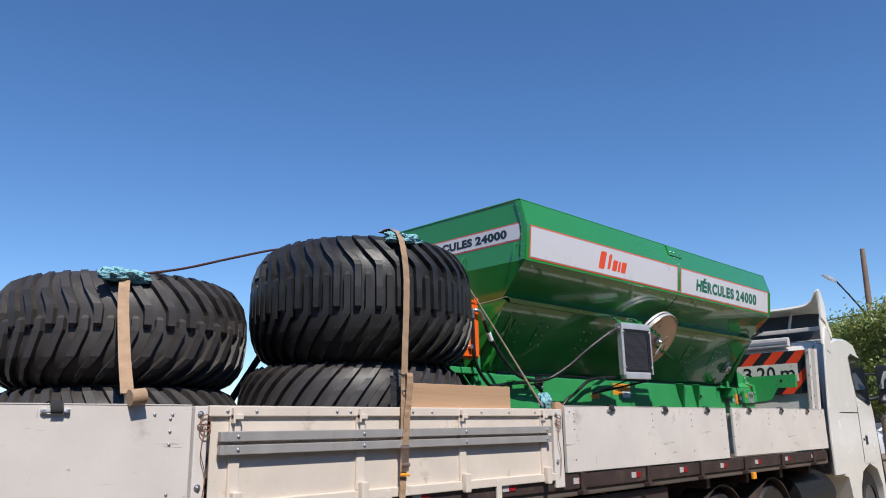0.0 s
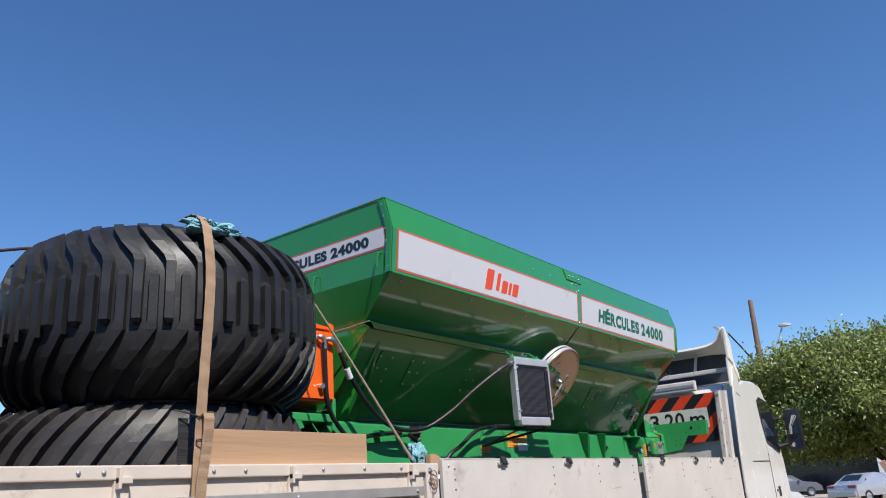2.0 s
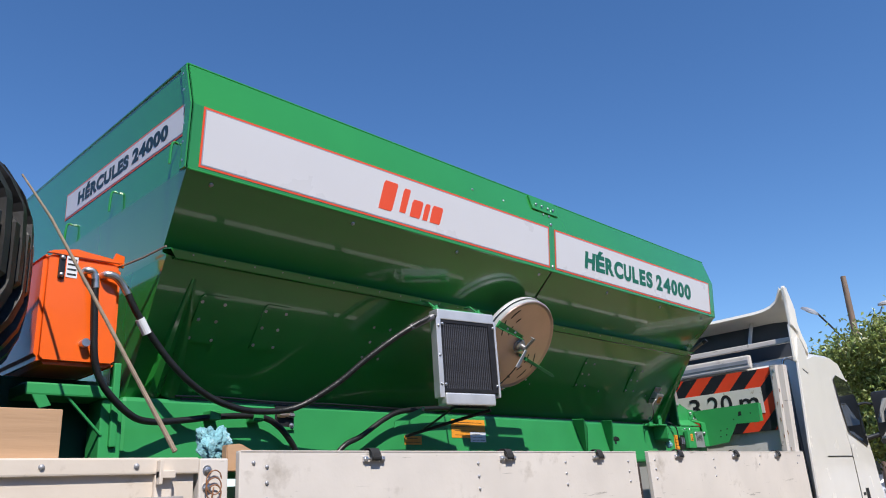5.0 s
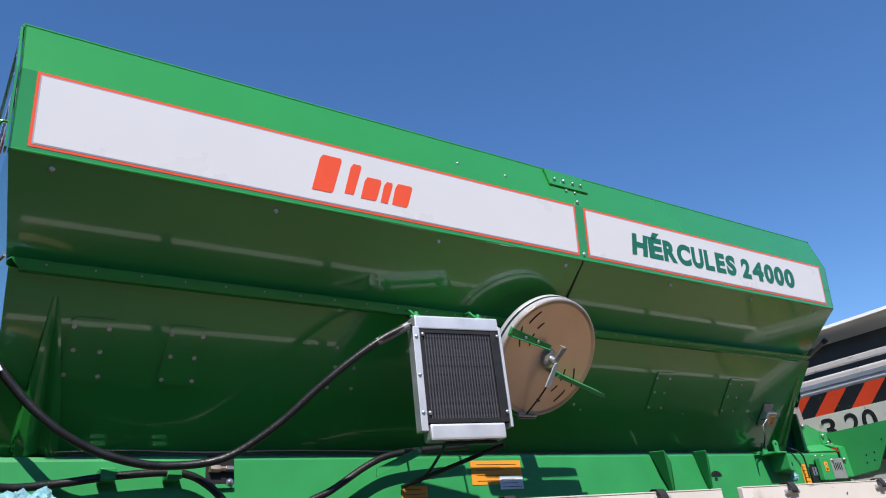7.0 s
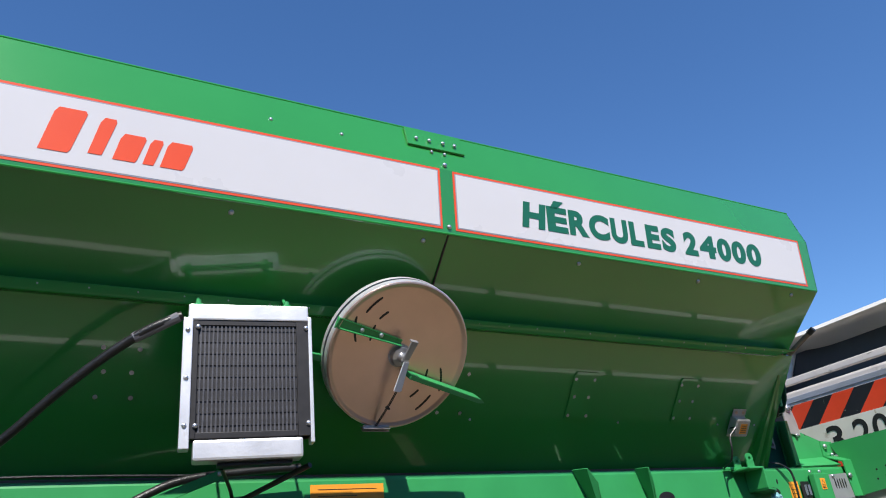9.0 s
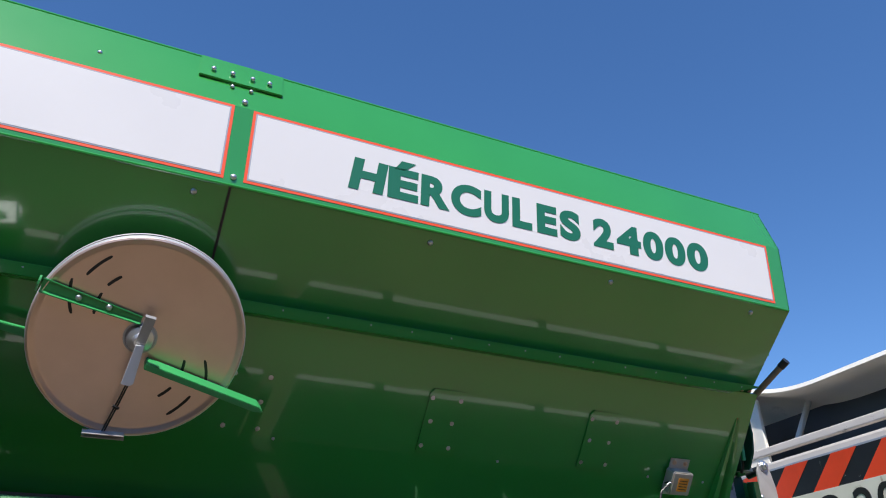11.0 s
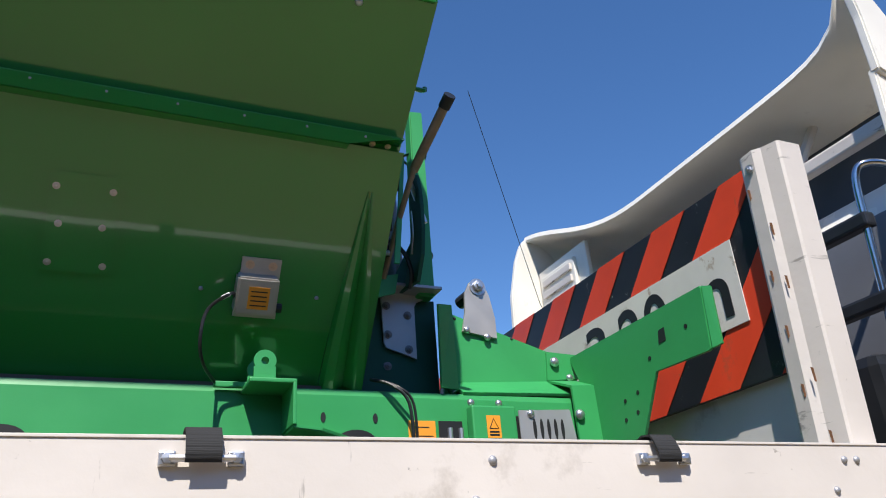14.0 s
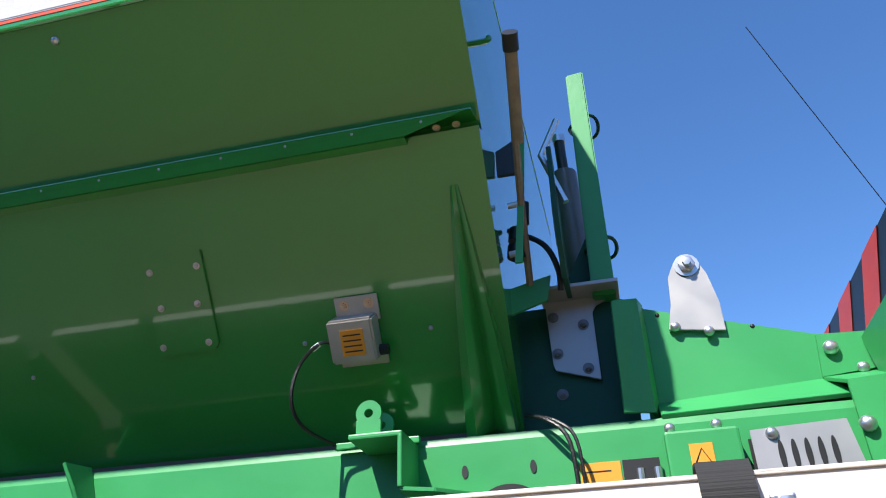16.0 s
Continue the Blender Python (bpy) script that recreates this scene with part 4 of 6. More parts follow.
# upper slope bolts, join line and join bracket
for y in (5.167, 5.973, 6.761, 7.561, 8.391, 9.184, 9.93):
    bolt((-3.757, y, 3.028), (0.68, 0, -0.73), 0.011, panels[2], GALV)
part("join_seam", plate([(-3.722, 7.664, 3.057), (-4.010, 7.664, 2.787), (-4.010, 7.672, 2.787), (-3.722, 7.672, 3.057)], 0.004), BLACK, panels[2])
part("join_bracket", plate([(-3.712, 7.51, 3.475), (-3.712, 7.80, 3.475), (-3.738, 7.80, 3.583), (-3.738, 7.51, 3.583)], 0.010, 0.002), GREEN, panels[0], "bolted green joining plate")
for y in (7.555, 7.62, 7.69, 7.75):
    bolt((-3.715, y, 3.515), (1, 0, 0.25), 0.009, panels[0], GALV)
for y in (7.625, 7.69):
    bolt((-3.713, y, 3.455), (1, 0, 0.25), 0.008, panels[0], GALV)
for y, z in ((7.672, 3.385), (7.672, 3.09)):
    bolt((-3.694 if z > 3.3 else -3.718, y, z), (1, 0, 0), 0.011, panels[1], GALV)
for y, z in ((6.9, 3.45), (7.2, 3.45)):
    bolt((-3.716, y, z), (1, 0, 0.25), 0.008, panels[0], GALV)

# label bands
def side_x(z):
    return -3.692 - 0.03 * (3.36 - z) / 0.30


def band(y0, y1, z0, z1):
    for name, d, inset, m in (("red_border", 0.0015, 0.0, RED_FILM), ("grey_border", 0.0024, 0.010, GREY_FILM), ("white_field", 0.0033, 0.015, WHITE_FILM)):
        a, b, c, e = y0 + inset, y1 - inset, z0 + inset, z1 - inset
        part(name, plate([(side_x(c) + d, a, c), (side_x(c) + d, b, c), (side_x(e) + d, b, e), (side_x(e) + d, a, e)], 0.0009), m, panels[1], {"red_border": "orange-red edge line", "grey_border": "grey hairline", "white_field": "white label field"}[name])


band(5.083, 7.641, 3.078, 3.360)
band(7.705, 10.055, 3.078, 3.357)
tilt = Vector((0.03 / 0.30, 0, 1.0))
for sign_char, y0, y1, lean in (("H", 8.058, 8.186, 0.13), ("É", 8.203, 8.322, 0), ("R", 8.332, 8.448, 0), ("C", 8.454, 8.580, 0), ("U", 8.592, 8.699, 0), ("L", 8.714, 8.802, 0), ("E", 8.824, 8.916, 0), ("S", 8.930, 9.026, 0), ("2", 9.088, 9.185, 0), ("4", 9.203, 9.326, 0), ("0", 9.338, 9.443, 0), ("0", 9.452, 9.561, 0), ("0", 9.571, 9.686, 0)):
    letters(sign_char, facing((side_x(3.158) + 0.0045, y0, 3.158), (0, 1, 0), tilt), 0.117, TEXT_GREEN, panels[1], "lettering", 0.07, 0.0006, y1 - y0, slant=lean)


def brand_mark():
    """The maker's mark as five slanted blocks, not lettered."""
    for y0, w, a, b in ((6.112, 0.098, 3.136, 3.302), (6.262, 0.048, 3.148, 3.292), (6.340, 0.080, 3.141, 3.245), (6.438, 0.040, 3.141, 3.243), (6.496, 0.084, 3.141, 3.246)):
        sh = 0.24 * (b - a)
        pts = [(y0, a), (y0 + w * 0.9, a), (y0 + w, a + 0.012), (y0 + w + sh, b - 0.012), (y0 + w * 0.95 + sh, b), (y0 + 0.01 + sh, b), (y0 + sh - 0.004, b - 0.02)]
        part("brand_shape", plate([(side_x(q) + 0.0048, p, q) for p, q in pts], 0.0012), RED_FILM, panels[1], "orange-red slanted brand shape")


brand_mark()
# rear band
yb = YR - 0.002
for name, d, inset, m in (("red_border", 0.0, 0.0, RED_FILM), ("grey_border", 0.0009, 0.008, GREY_FILM), ("white_field", 0.0018, 0.012, WHITE_FILM)):
    part(name, plate([(-5.075 + inset, yb - d, 3.232 + inset), (-3.755 - inset, yb - d, 3.232 + inset), (-3.755 - inset, yb - d, 3.385 - inset), (-5.075 + inset, yb - d, 3.385 - inset)], 0.0009), m, spreader, "narrow rear label layer")
for word, x0, w in (("HÉRCULES", -4.905, 0.605), ("24000", -4.262, 0.36)):
    letters(word, facing((x0, yb - 0.0028, 3.277), (1, 0, 0), (0, 0, 1)), 0.068, TEXT_DARK, spreader, "lettering", 0.07, 0.0006, w)
for x, z in ((-3.80, 3.20), (-4.40, 3.17), (-4.95, 3.17)):
    part("tarp_hook", tube([(x, YR - 0.004, z), (x - 0.002, YR - 0.03, z - 0.005), (x - 0.01, YR - 0.035, z - 0.10)], 0.006, 6), GREEN, spreader)

# knee ledge with its row of bolts
led = plate([(-4.034, YR + 0.06, 2.792), (-4.034, YF - 0.012, 2.792), (-3.967, YF - 0.016, 2.778), (-3.967, YR + 0.07, 2.778)], 0.004)
ledge = part("knee_ledge", led, GREEN, spreader, "green folded ledge with a bolt row")
part("ledge_face", plate([(-3.967, YR + 0.07, 2.778), (-3.967, YF - 0.02, 2.778), (-3.972, YF - 0.08, 2.766), (-3.980, YF - 0.17, 2.745), (-3.980, YR + 0.1, 2.745)], 0.004), GREEN, ledge)
part("ledge_return", plate([(-3.980, YR + 0.1, 2.7455), (-3.980, YF - 0.17, 2.7455), (-4.008, YF - 0.17, 2.7475), (-4.008, YR + 0.1, 2.7475)], 0.003), GREEN, ledge)
for k in range(31):
    bolt((-3.970, YR + 0.18 + k * 0.16, 2.768), (0.92, 0, -0.4), 0.0048, ledge, PLATE_GREY)
for y in (YF - 0.055, YF - 0.10):
    bolt((-3.995, y, 2.766), (0.2, 0, -1), 0.0062, ledge, COPPER, "hex")

# cover plates, gussets and clutter on the lower slope
L0, L1 = Vector((-3.985, 0, 2.778)), Vector((-4.431, 0, 2.165))
LN = Vector((0.809, 0, -0.588))


def on_slope(y, z, d=0.0):
    u = (L0.z - z) / (L0.z - L1.z)
    p = L0.lerp(L1, u) + LN * d
    return Vector((p.x, y, p.z))


def cover_plate(y0, y1, z0, z1, outline=True):
    if outline:
        cp = part("cover_plate", plate([on_slope(y0, z0, 0.0075), on_slope(y1 - 0.012, z0, 0.0075), on_slope(y1, z0 + 0.014, 0.0075), on_slope(y1 - 0.004, z1, 0.0075), on_slope(y0 + 0.02, z1, 0.0075), on_slope(y0 + 0.006, z1 - 0.014, 0.0075)], 0.007, 0.0012), GREEN, panels[4], "green bolted cover plate")
    for z, ya, yb in ((z1 - 0.030, y0 + 0.019, y1 - 0.020), ((z0 + z1) / 2 - 0.004, y0 + 0.031, y1 - 0.036), (z0 + 0.017, y0 + 0.016, y1 - 0.026)):
        for y in (ya, yb):
            bolt(on_slope(y, z, 0.0078 if outline else 0.001), LN, 0.0058, panels[4], GALV, "hex")


for y0, y1, z0, z1, o in ((5.32, 5.478, 2.436, 2.634, True), (5.668, 5.828, 2.436, 2.634, True), (6.388, 6.55, 2.436, 2.634, False), (7.803, 7.965, 2.414, 2.612, False), (8.541, 8.698, 2.418, 2.617, True), (9.266, 9.43, 2.418, 2.616, True)):
    cover_plate(y0, y1, z0, z1, o)
for y in (8.0, 8.9, 9.643, 9.951):
    bolt(on_slope(y, 2.407, 0.001), LN, 0.006, panels[4], PLATE_GREY)


RIBS = ((0.0, 0.0), (0.0625, 0.75), (0.25, 1.0), (0.5625, 0.1), (0.75, 0.75), (0.9375, 0.9), (1.0, 0.0))  # across a stiffener: two folded ribs and the valley between


def gusset(y0, y1, top_z, lean):
    """A corner stiffener pressed from one sheet with two ribs, drawn to a point at its top."""
    foot = 2.205
    bm = bmesh.new()
    rows = []
    for i in range(9):
        u = i / 8
        k = 1 - 0.86 * u ** 1.3
        ya = y0 + (1 - k) * (y1 - y0) * lean
        row = []
        for j in range(17):
            v = j / 16
            fold = next(da + (db - da) * (v - va) / (vb - va) for (va, da), (vb, db) in zip(RIBS, RIBS[1:]) if v <= vb)
            row.append(bm.verts.new(on_slope(ya + k * (y1 - y0) * v, foot + (top_z - foot) * u, 0.045 * fold * (1 - u) ** 0.7 + 0.0015)))
        rows.append(row)
    for a, b in zip(rows, rows[1:]):
        for j in range(16):
            bm.faces.new((a[j], a[j + 1], b[j + 1], b[j]))
    r = bmesh.ops.extrude_face_region(bm, geom=bm.faces[:])
    bmesh.ops.translate(bm, verts=[e for e in r["geom"] if isinstance(e, bmesh.types.BMVert)], vec=-LN * 0.003)
    part("gusset", bm, GREEN, spreader, "folded green corner stiffener", True)


gusset(9.992, 10.121, 2.66, 0.5)
gusset(5.21, 5.375, 2.685, 0.3)

# frame beam on the truck bed
XB = -4.355
beam = part("frame_beam", box(mirror_x(XB), XB, 5.10, 10.90, 1.86, 2.184, 0.022), GREEN_MATT, spreader, "green painted frame beam")
part("dark_recess", plate([(-4.380, 5.4, 2.194), (-4.382, 5.4, 2.176), (-4.382, 10.0, 2.176), (-4.380, 10.0, 2.194)], 0.012), BED_WOOD, spreader, "dirty dark joint under the hopper")
for y in (5.5, 7.4, 9.5):
    part("frame_foot", box(mirror_x(XB) + 0.1, XB - 0.1, y, y + 0.14, BED_TOP, 1.87, 0.01), GREEN_MATT, spreader)
for y, z, w, h in ((9.996, 2.10, 0.007, 0.014), (10.146, 2.10, 0.007, 0.014)):
    part("slot", lathe([(0, 0), (1, 0), (1, 0.003), (0, 0.003)], 18, Matrix.Translation((XB - 0.001, y, z)) @ Matrix.Rotation(radians(90), 4, "Y") @ Matrix.Diagonal((h, w, 1, 1))), BLACK, beam, "dark opening in the beam")
for y, z in ((9.232, 2.035), (10.09, 2.035)):
    rim = [(y + 0.056 * math.cos(radians(a)), z + 0.032 * math.sin(radians(a))) for a in range(0, 181, 15)]
    part("slot", plate([(XB + 0.002, a, b) for a, b in rim[::-1]] , 0.003), BLACK, beam, "dark domed opening in the beam")
    part("slot", box(XB + 0.0005, XB + 0.002, y - 0.02, y + 0.008, z - 0.03, z - 0.008, 0.0), BLACK, beam)
for y0, s in ((8.63, 0.05), (9.05, 0.0)):
    part("rib", plate([(XB + 0.001, y0, 2.19), (XB + 0.10, y0 + s * 0.3, 2.18), (XB + 0.085, y0 + s + 0.03, 2.12), (XB + 0.012, y0 + s + 0.10, 1.90), (XB + 0.001, y0 + s + 0.10, 1.90)], 0.008, 0.001), GREEN_MATT, beam, "green gusset rib")
part("bracket_strip", box(-4.345, -4.330, 9.70, 9.90, 2.168, 2.184, 0.003), GREEN_MATT, beam)
# lifting bracket
br = box(XB, XB + 0.135, 9.772, 9.892, 2.155, 2.167, 0.004)
box(XB, XB + 0.135, 9.882, 9.892, 2.05, 2.16, 0.004, br)
plate([(XB, 9.885, 2.052), (XB + 0.13, 9.885, 2.052), (XB + 0.125, 9.96, 2.045), (XB + 0.02, 10.08, 2.04), (XB, 10.08, 2.04)], 0.010, 0.002, br)
lift = part("lifting_bracket", br, GREEN_MATT, beam, "green lifting bracket with an eye")
for dx in (0.025, 0.115):
    eye = lathe([(0.010, -0.004), (0.029, -0.004), (0.029, 0.004), (0.010, 0.004)], 20, axis_pose((XB + dx, 9.812, 2.215), (1, 0, 0)), closed=True)
    box(XB + dx - 0.004, XB + dx + 0.004, 9.784, 9.840, 2.165, 2.20, 0.001, eye)
    part("eye", eye, GREEN_MATT, lift)
# decals of the beam
def decal(y0, y1, z0, z1, m, rows=0, x=XB, label=""):
    d = part("decal", box(x + 0.0005, x + 0.0022, y0, y1, z0, z1, 0.0), m, beam, label)
    for k in range(rows):
        zz = z0 + (k + 0.6) * (z1 - z0) / (rows + 0.4)
        part("print_bar", box(x + 0.0022, x + 0.0029, y0 + 0.1 * (y1 - y0), y1 - (0.1 + 0.14 * (k % 3)) * (y1 - y0), zz, zz + 0.1 * (z1 - z0) / max(rows, 2), 0.0), BLACK, d)


decal(7.255, 7.585, 2.03, 2.148, STICKER, 4, label="orange warning sticker with small print")
decal(7.43, 7.585, 2.003, 2.068, STICKER_WHITE, 3, XB + 0.003, label="white serial sticker with small print")
decal(6.835, 6.98, 1.983, 2.035, STICKER, 2, label="orange sticker with small print")
decal(10.244, 10.328, 1.96, 2.096, STICKER, 5, label="orange sticker with small print")
# sensor box
sx = on_slope(9.778, 2.376, 0.035)
sens = part("sensor_box", plate([on_slope(9.726, 2.370, 0.065), on_slope(9.833, 2.370, 0.065), on_slope(9.833, 2.451, 0.065), on_slope(9.726, 2.451, 0.065)], 0.06, 0.005), LUG_ZINC, panels[4], "small aluminium sensor box with an orange label")
part("sticker", plate([on_slope(9.756, 2.384, 0.0665), on_slope(9.81, 2.384, 0.0665), on_slope(9.81, 2.432, 0.0665), on_slope(9.756, 2.432, 0.0665)], 0.001), STICKER, sens, "orange label")
for k in range(4):
    part("print_bar", plate([on_slope(9.762, 2.391 + k * 0.010, 0.0674), on_slope(9.804, 2.391 + k * 0.010, 0.0674), on_slope(9.804, 2.3935 + k * 0.010, 0.0674), on_slope(9.762, 2.3935 + k * 0.010, 0.0674)], 0.0006), BLACK, sens)
fl = plate([on_slope(9.736, 2.438, 0.012), on_slope(9.84, 2.438, 0.012), on_slope(9.84, 2.486, 0.012), on_slope(9.736, 2.486, 0.012)], 0.006, 0.001)
part("mounting_tab", fl, LUG_ZINC, sens)
part("mounting_tab", plate([on_slope(9.73, 2.354, 0.014), on_slope(9.844, 2.354, 0.014), on_slope(9.844, 2.376, 0.014), on_slope(9.73, 2.376, 0.014)], 0.006, 0.001), LUG_ZINC, sens)
for y in (9.758, 9.818):
    bolt(on_slope(y, 2.470, 0.012), LN, 0.008, sens, COPPER, "hex")
part("connector", tube([(sx.x, 9.833, 2.366), (sx.x, 9.852, 2.366)], 0.013, 10, False), BLACK_PLASTIC, sens)
part("cable", tube([(sx.x, 9.73, 2.385), (-4.19, 9.712, 2.373), (-4.2, 9.658, 2.329), (-4.2, 9.644, 2.251), (-4.24, 9.659, 2.20), (-4.33, 9.70, 2.18)], 0.0045, 6), HOSE, sens, "thin black cable", smooth=True)
part("cable_label", tube([(-4.19, 9.708, 2.371), (-4.193, 9.690, 2.360)], 0.006, 8, False), STICKER_WHITE, sens)

# ---- oil cooler, turned a little towards the tail ----
RX = -3.80
PLACING[0] = Matrix.Translation((-3.800, 6.845, 2.424)) @ Matrix.Rotation(radians(-10), 4, "Z") @ Matrix.Scale(0.94, 4) @ Matrix.Translation((-RX, -6.905, -2.4465))
cooler = part("oil_cooler", box(RX - 0.07, RX - 0.008, 6.705, 7.12, 2.225, 2.665, 0.003), FIN, spreader, "black finned oil cooler with aluminium end tanks")
core = cooler
for k in range(24):
    y = 6.728 + k * 0.0146
    part("fin", box(RX - 0.012, RX - 0.004, y, y + 0.0062, 2.246, 2.644, 0.0), FIN_EDGE, core)
for k in range(9):
    z = 2.27 + k * 0.044
    part("tube_edge", box(RX - 0.010, RX - 0.0044, 6.722, 7.076, z, z + 0.002, 0.0), FIN, core)
for y0, y1 in ((6.70, 6.722), (7.078, 7.125)):
    part("core_side", box(RX - 0.06, RX, y0, y1, 2.225, 2.665, 0.002), FIN, core)
for z0, z1 in ((2.225, 2.247), (2.642, 2.665)):
    part("core_side", box(RX - 0.06, RX - 0.001, 6.722, 7.078, z0, z1, 0.002), FIN, core)
part("end_tank", box(RX - 0.085, RX + 0.004, 6.685, 7.125, 2.662, 2.725, 0.006), ALU, cooler, "welded aluminium tank")
part("end_tank", box(RX - 0.085, RX + 0.002, 6.715, 7.095, 2.150, 2.222, 0.010), ALU, cooler, "welded aluminium tank")
part("side_flange", box(RX - 0.05, RX + 0.010, 6.668, 6.702, 2.19, 2.67, 0.003), ALU, cooler)
part("side_flange", box(RX - 0.05, RX + 0.006, 7.122, 7.136, 2.20, 2.68, 0.003), ALU, cooler)
for z in (2.62, 2.44, 2.27):
    bolt((RX + 0.010, 6.684, z), (1, 0, 0), 0.009, cooler, GALV)
for y, z in ((6.72, 2.635), (6.72, 2.27), (7.115, 2.635), (7.115, 2.27)):
    bolt((RX + 0.001, y, z), (1, 0, 0), 0.010, cooler, GALV)
tb = tube([(RX - 0.05, 6.69, 2.738), (RX - 0.05, 7.09, 2.738)], 0.006, 8, False)
for y in (6.72, 7.05):
    tube([(RX - 0.05, y, 2.738), (-3.93, y, 2.80), (-3.99, y, 2.805)], 0.006, 6, False, tb)
for y in (6.72, 7.05):
    lathe([(0, 0), (0.018, 0), (0.018, 0.012), (0.010, 0.014), (0.010, 0.028), (0, 0.028)], 10, Matrix.Translation((RX - 0.05, y, 2.733)), tb)
part("upper_bracket", tb, GREEN_MATT, cooler, "green bracket to the hopper")
lb = box(RX - 0.08, RX - 0.03, 6.80, 7.06, 2.135, 2.148, 0.002)
for y in (6.82, 7.03):
    lathe([(0, 0), (0.014, 0), (0.014, 0.03), (0, 0.03)], 10, Matrix.Translation((RX - 0.055, y, 2.14)), lb)
part("lower_bracket", lb, BLACK_PLASTIC, cooler, "dark lower bracket")
PLACING[0] = Matrix.Identity(4)
part("green_tab", plate([(-4.2, 6.615, 2.058), (-4.2, 6.865, 2.155), (-4.2, 6.868, 2.192), (-4.2, 6.830, 2.178), (-4.2, 6.620, 2.096)], 0.008, 0.001), GREEN_MATT, cooler, "green flat bar to the beam")
bolt((-4.2, 6.85, 2.172), (1, 0, 0), 0.010, cooler, GALV)
stay = tube([(-3.86, 7.075, 2.135), (-4.15, 6.924, 2.071), (-4.34, 6.83, 2.03)], 0.010, 8, False)
tube([(-3.90, 6.78, 2.135), (-4.15, 6.88, 2.09), (-4.34, 6.93, 2.05)], 0.007, 8, True, stay)
part("lower_stay", stay, BLACK_PLASTIC, cooler, "black stay rods to the beam", True)

# ---- spinner disc ----
DC = Vector((-3.928, 7.494, 2.580))
DN = Vector((0.802, 0.0, -0.597)).normalized()
dm = axis_pose(DC, DN) @ Matrix.Scale(0.970, 4)
disc = part("spinner_disc", lathe([(0, 0.0), (0.292, 0.0), (0.300, 0.002), (0.307, 0.009), (0.313, 0.011), (0.318, 0.008), (0.320, 0.0), (0.318, -0.006), (0.306, -0.008), (0, -0.006)], 72, dm), STAINLESS, spreader, "stainless steel spreading disc with green vanes", True)
part("disc_skirt", lathe([(0.300, -0.028), (0.321, -0.028), (0.322, 0.002), (0.318, 0.0045), (0.306, -0.004)], 72, dm, closed=True), ALU, disc, "bright rim skirt", True)
part("rear_disc", lathe([(0, -0.045), (0.31, -0.045), (0.322, -0.042), (0.324, -0.05), (0.322, -0.066), (0.305, -0.068), (0, -0.06)], 72, dm), ALU, disc, "second bright disc behind", True)
part("disc_mount", tube([DC - DN * 0.15, DC - DN * 0.01], 0.05, 16, False), GREEN_MATT, disc, smooth=True)
part("hub", lathe([(0, 0.06), (0.018, 0.06), (0.022, 0.03), (0.040, 0.022), (0.045, 0.002), (0, 0.001)], 20, dm), GALV, disc, "zinc hub", True)
# local axes on the disc: right along +y, up along z
RT, UPV = Vector((0, 1, 0)), DN.cross(Vector((0, 1, 0))).normalized()
if UPV.z < 0:
    UPV = -UPV


def on_disc(r, u, d=0.0):
    return DC + RT * r + UPV * u + DN * d


# vanes: one lies open as a tapered channel, one stands on its edge, and one shows behind the disc
p, q = Vector((-0.292, 0.112)), Vector((-0.006, 0.064))
e = (q - p).normalized()
w = Vector((-e.y, e.x))
va = plate([on_disc(*(p + w * 0.026), 0.010), on_disc(*(p - w * 0.014), 0.010), on_disc(*(q - w * 0.018), 0.010), on_disc(*(q + w * 0.004), 0.010)], 0.004, 0.001)
plate([on_disc(*(p - w * 0.014), 0.010), on_disc(*(q - w * 0.018), 0.010), on_disc(*(q - w * 0.022), 0.022), on_disc(*(p - w * 0.017), 0.024)], 0.004, 0.001, into=va)
plate([on_disc(*(p + w * 0.026), 0.010), on_disc(*(p + w * 0.027 + e * 0.01), 0.016), on_disc(*(q + w * 0.005), 0.014), on_disc(*(q + w * 0.004), 0.010)], 0.004, 0.001, into=va)
tip = [on_disc(*(p - e * 0.012 + w * (0.006 + 0.024 * math.sin(radians(an)))), 0.012 + 0.016 * math.cos(radians(an))) for an in range(-90, 91, 30)]
plate(tip, 0.006, 0.0, into=va)
vane = part("vane", va, GREEN_MATT, disc, "green folded channel vane lying open")
for f in (0.36, 0.66):
    c = p.lerp(q, f)
    bolt(on_disc(c.x, c.y, 0.012), DN, 0.010, vane, GALV)
p, q = Vector((0.026, -0.066)), Vector((0.402, -0.156))
e = (q - p).normalized()
w = Vector((-e.y, e.x))
part("vane", plate([on_disc(*(p - w * 0.006), 0.085), on_disc(*(q - w * 0.014 - e * 0.03), 0.085), on_disc(*(q - w * 0.006), 0.085), on_disc(*(q + w * 0.006 - e * 0.02), 0.085), on_disc(*(p + w * 0.014), 0.085)], 0.072, 0.002), GREEN_MATT, disc, "bright green vane standing on its edge")
part("vane", plate([on_disc(-0.425, -0.040, -0.05), on_disc(-0.20, -0.085, -0.05), on_disc(-0.20, -0.050, -0.05), on_disc(-0.41, -0.022, -0.05)], 0.02, 0.002), GREEN_MATT, disc, "bright green vane of the disc behind")
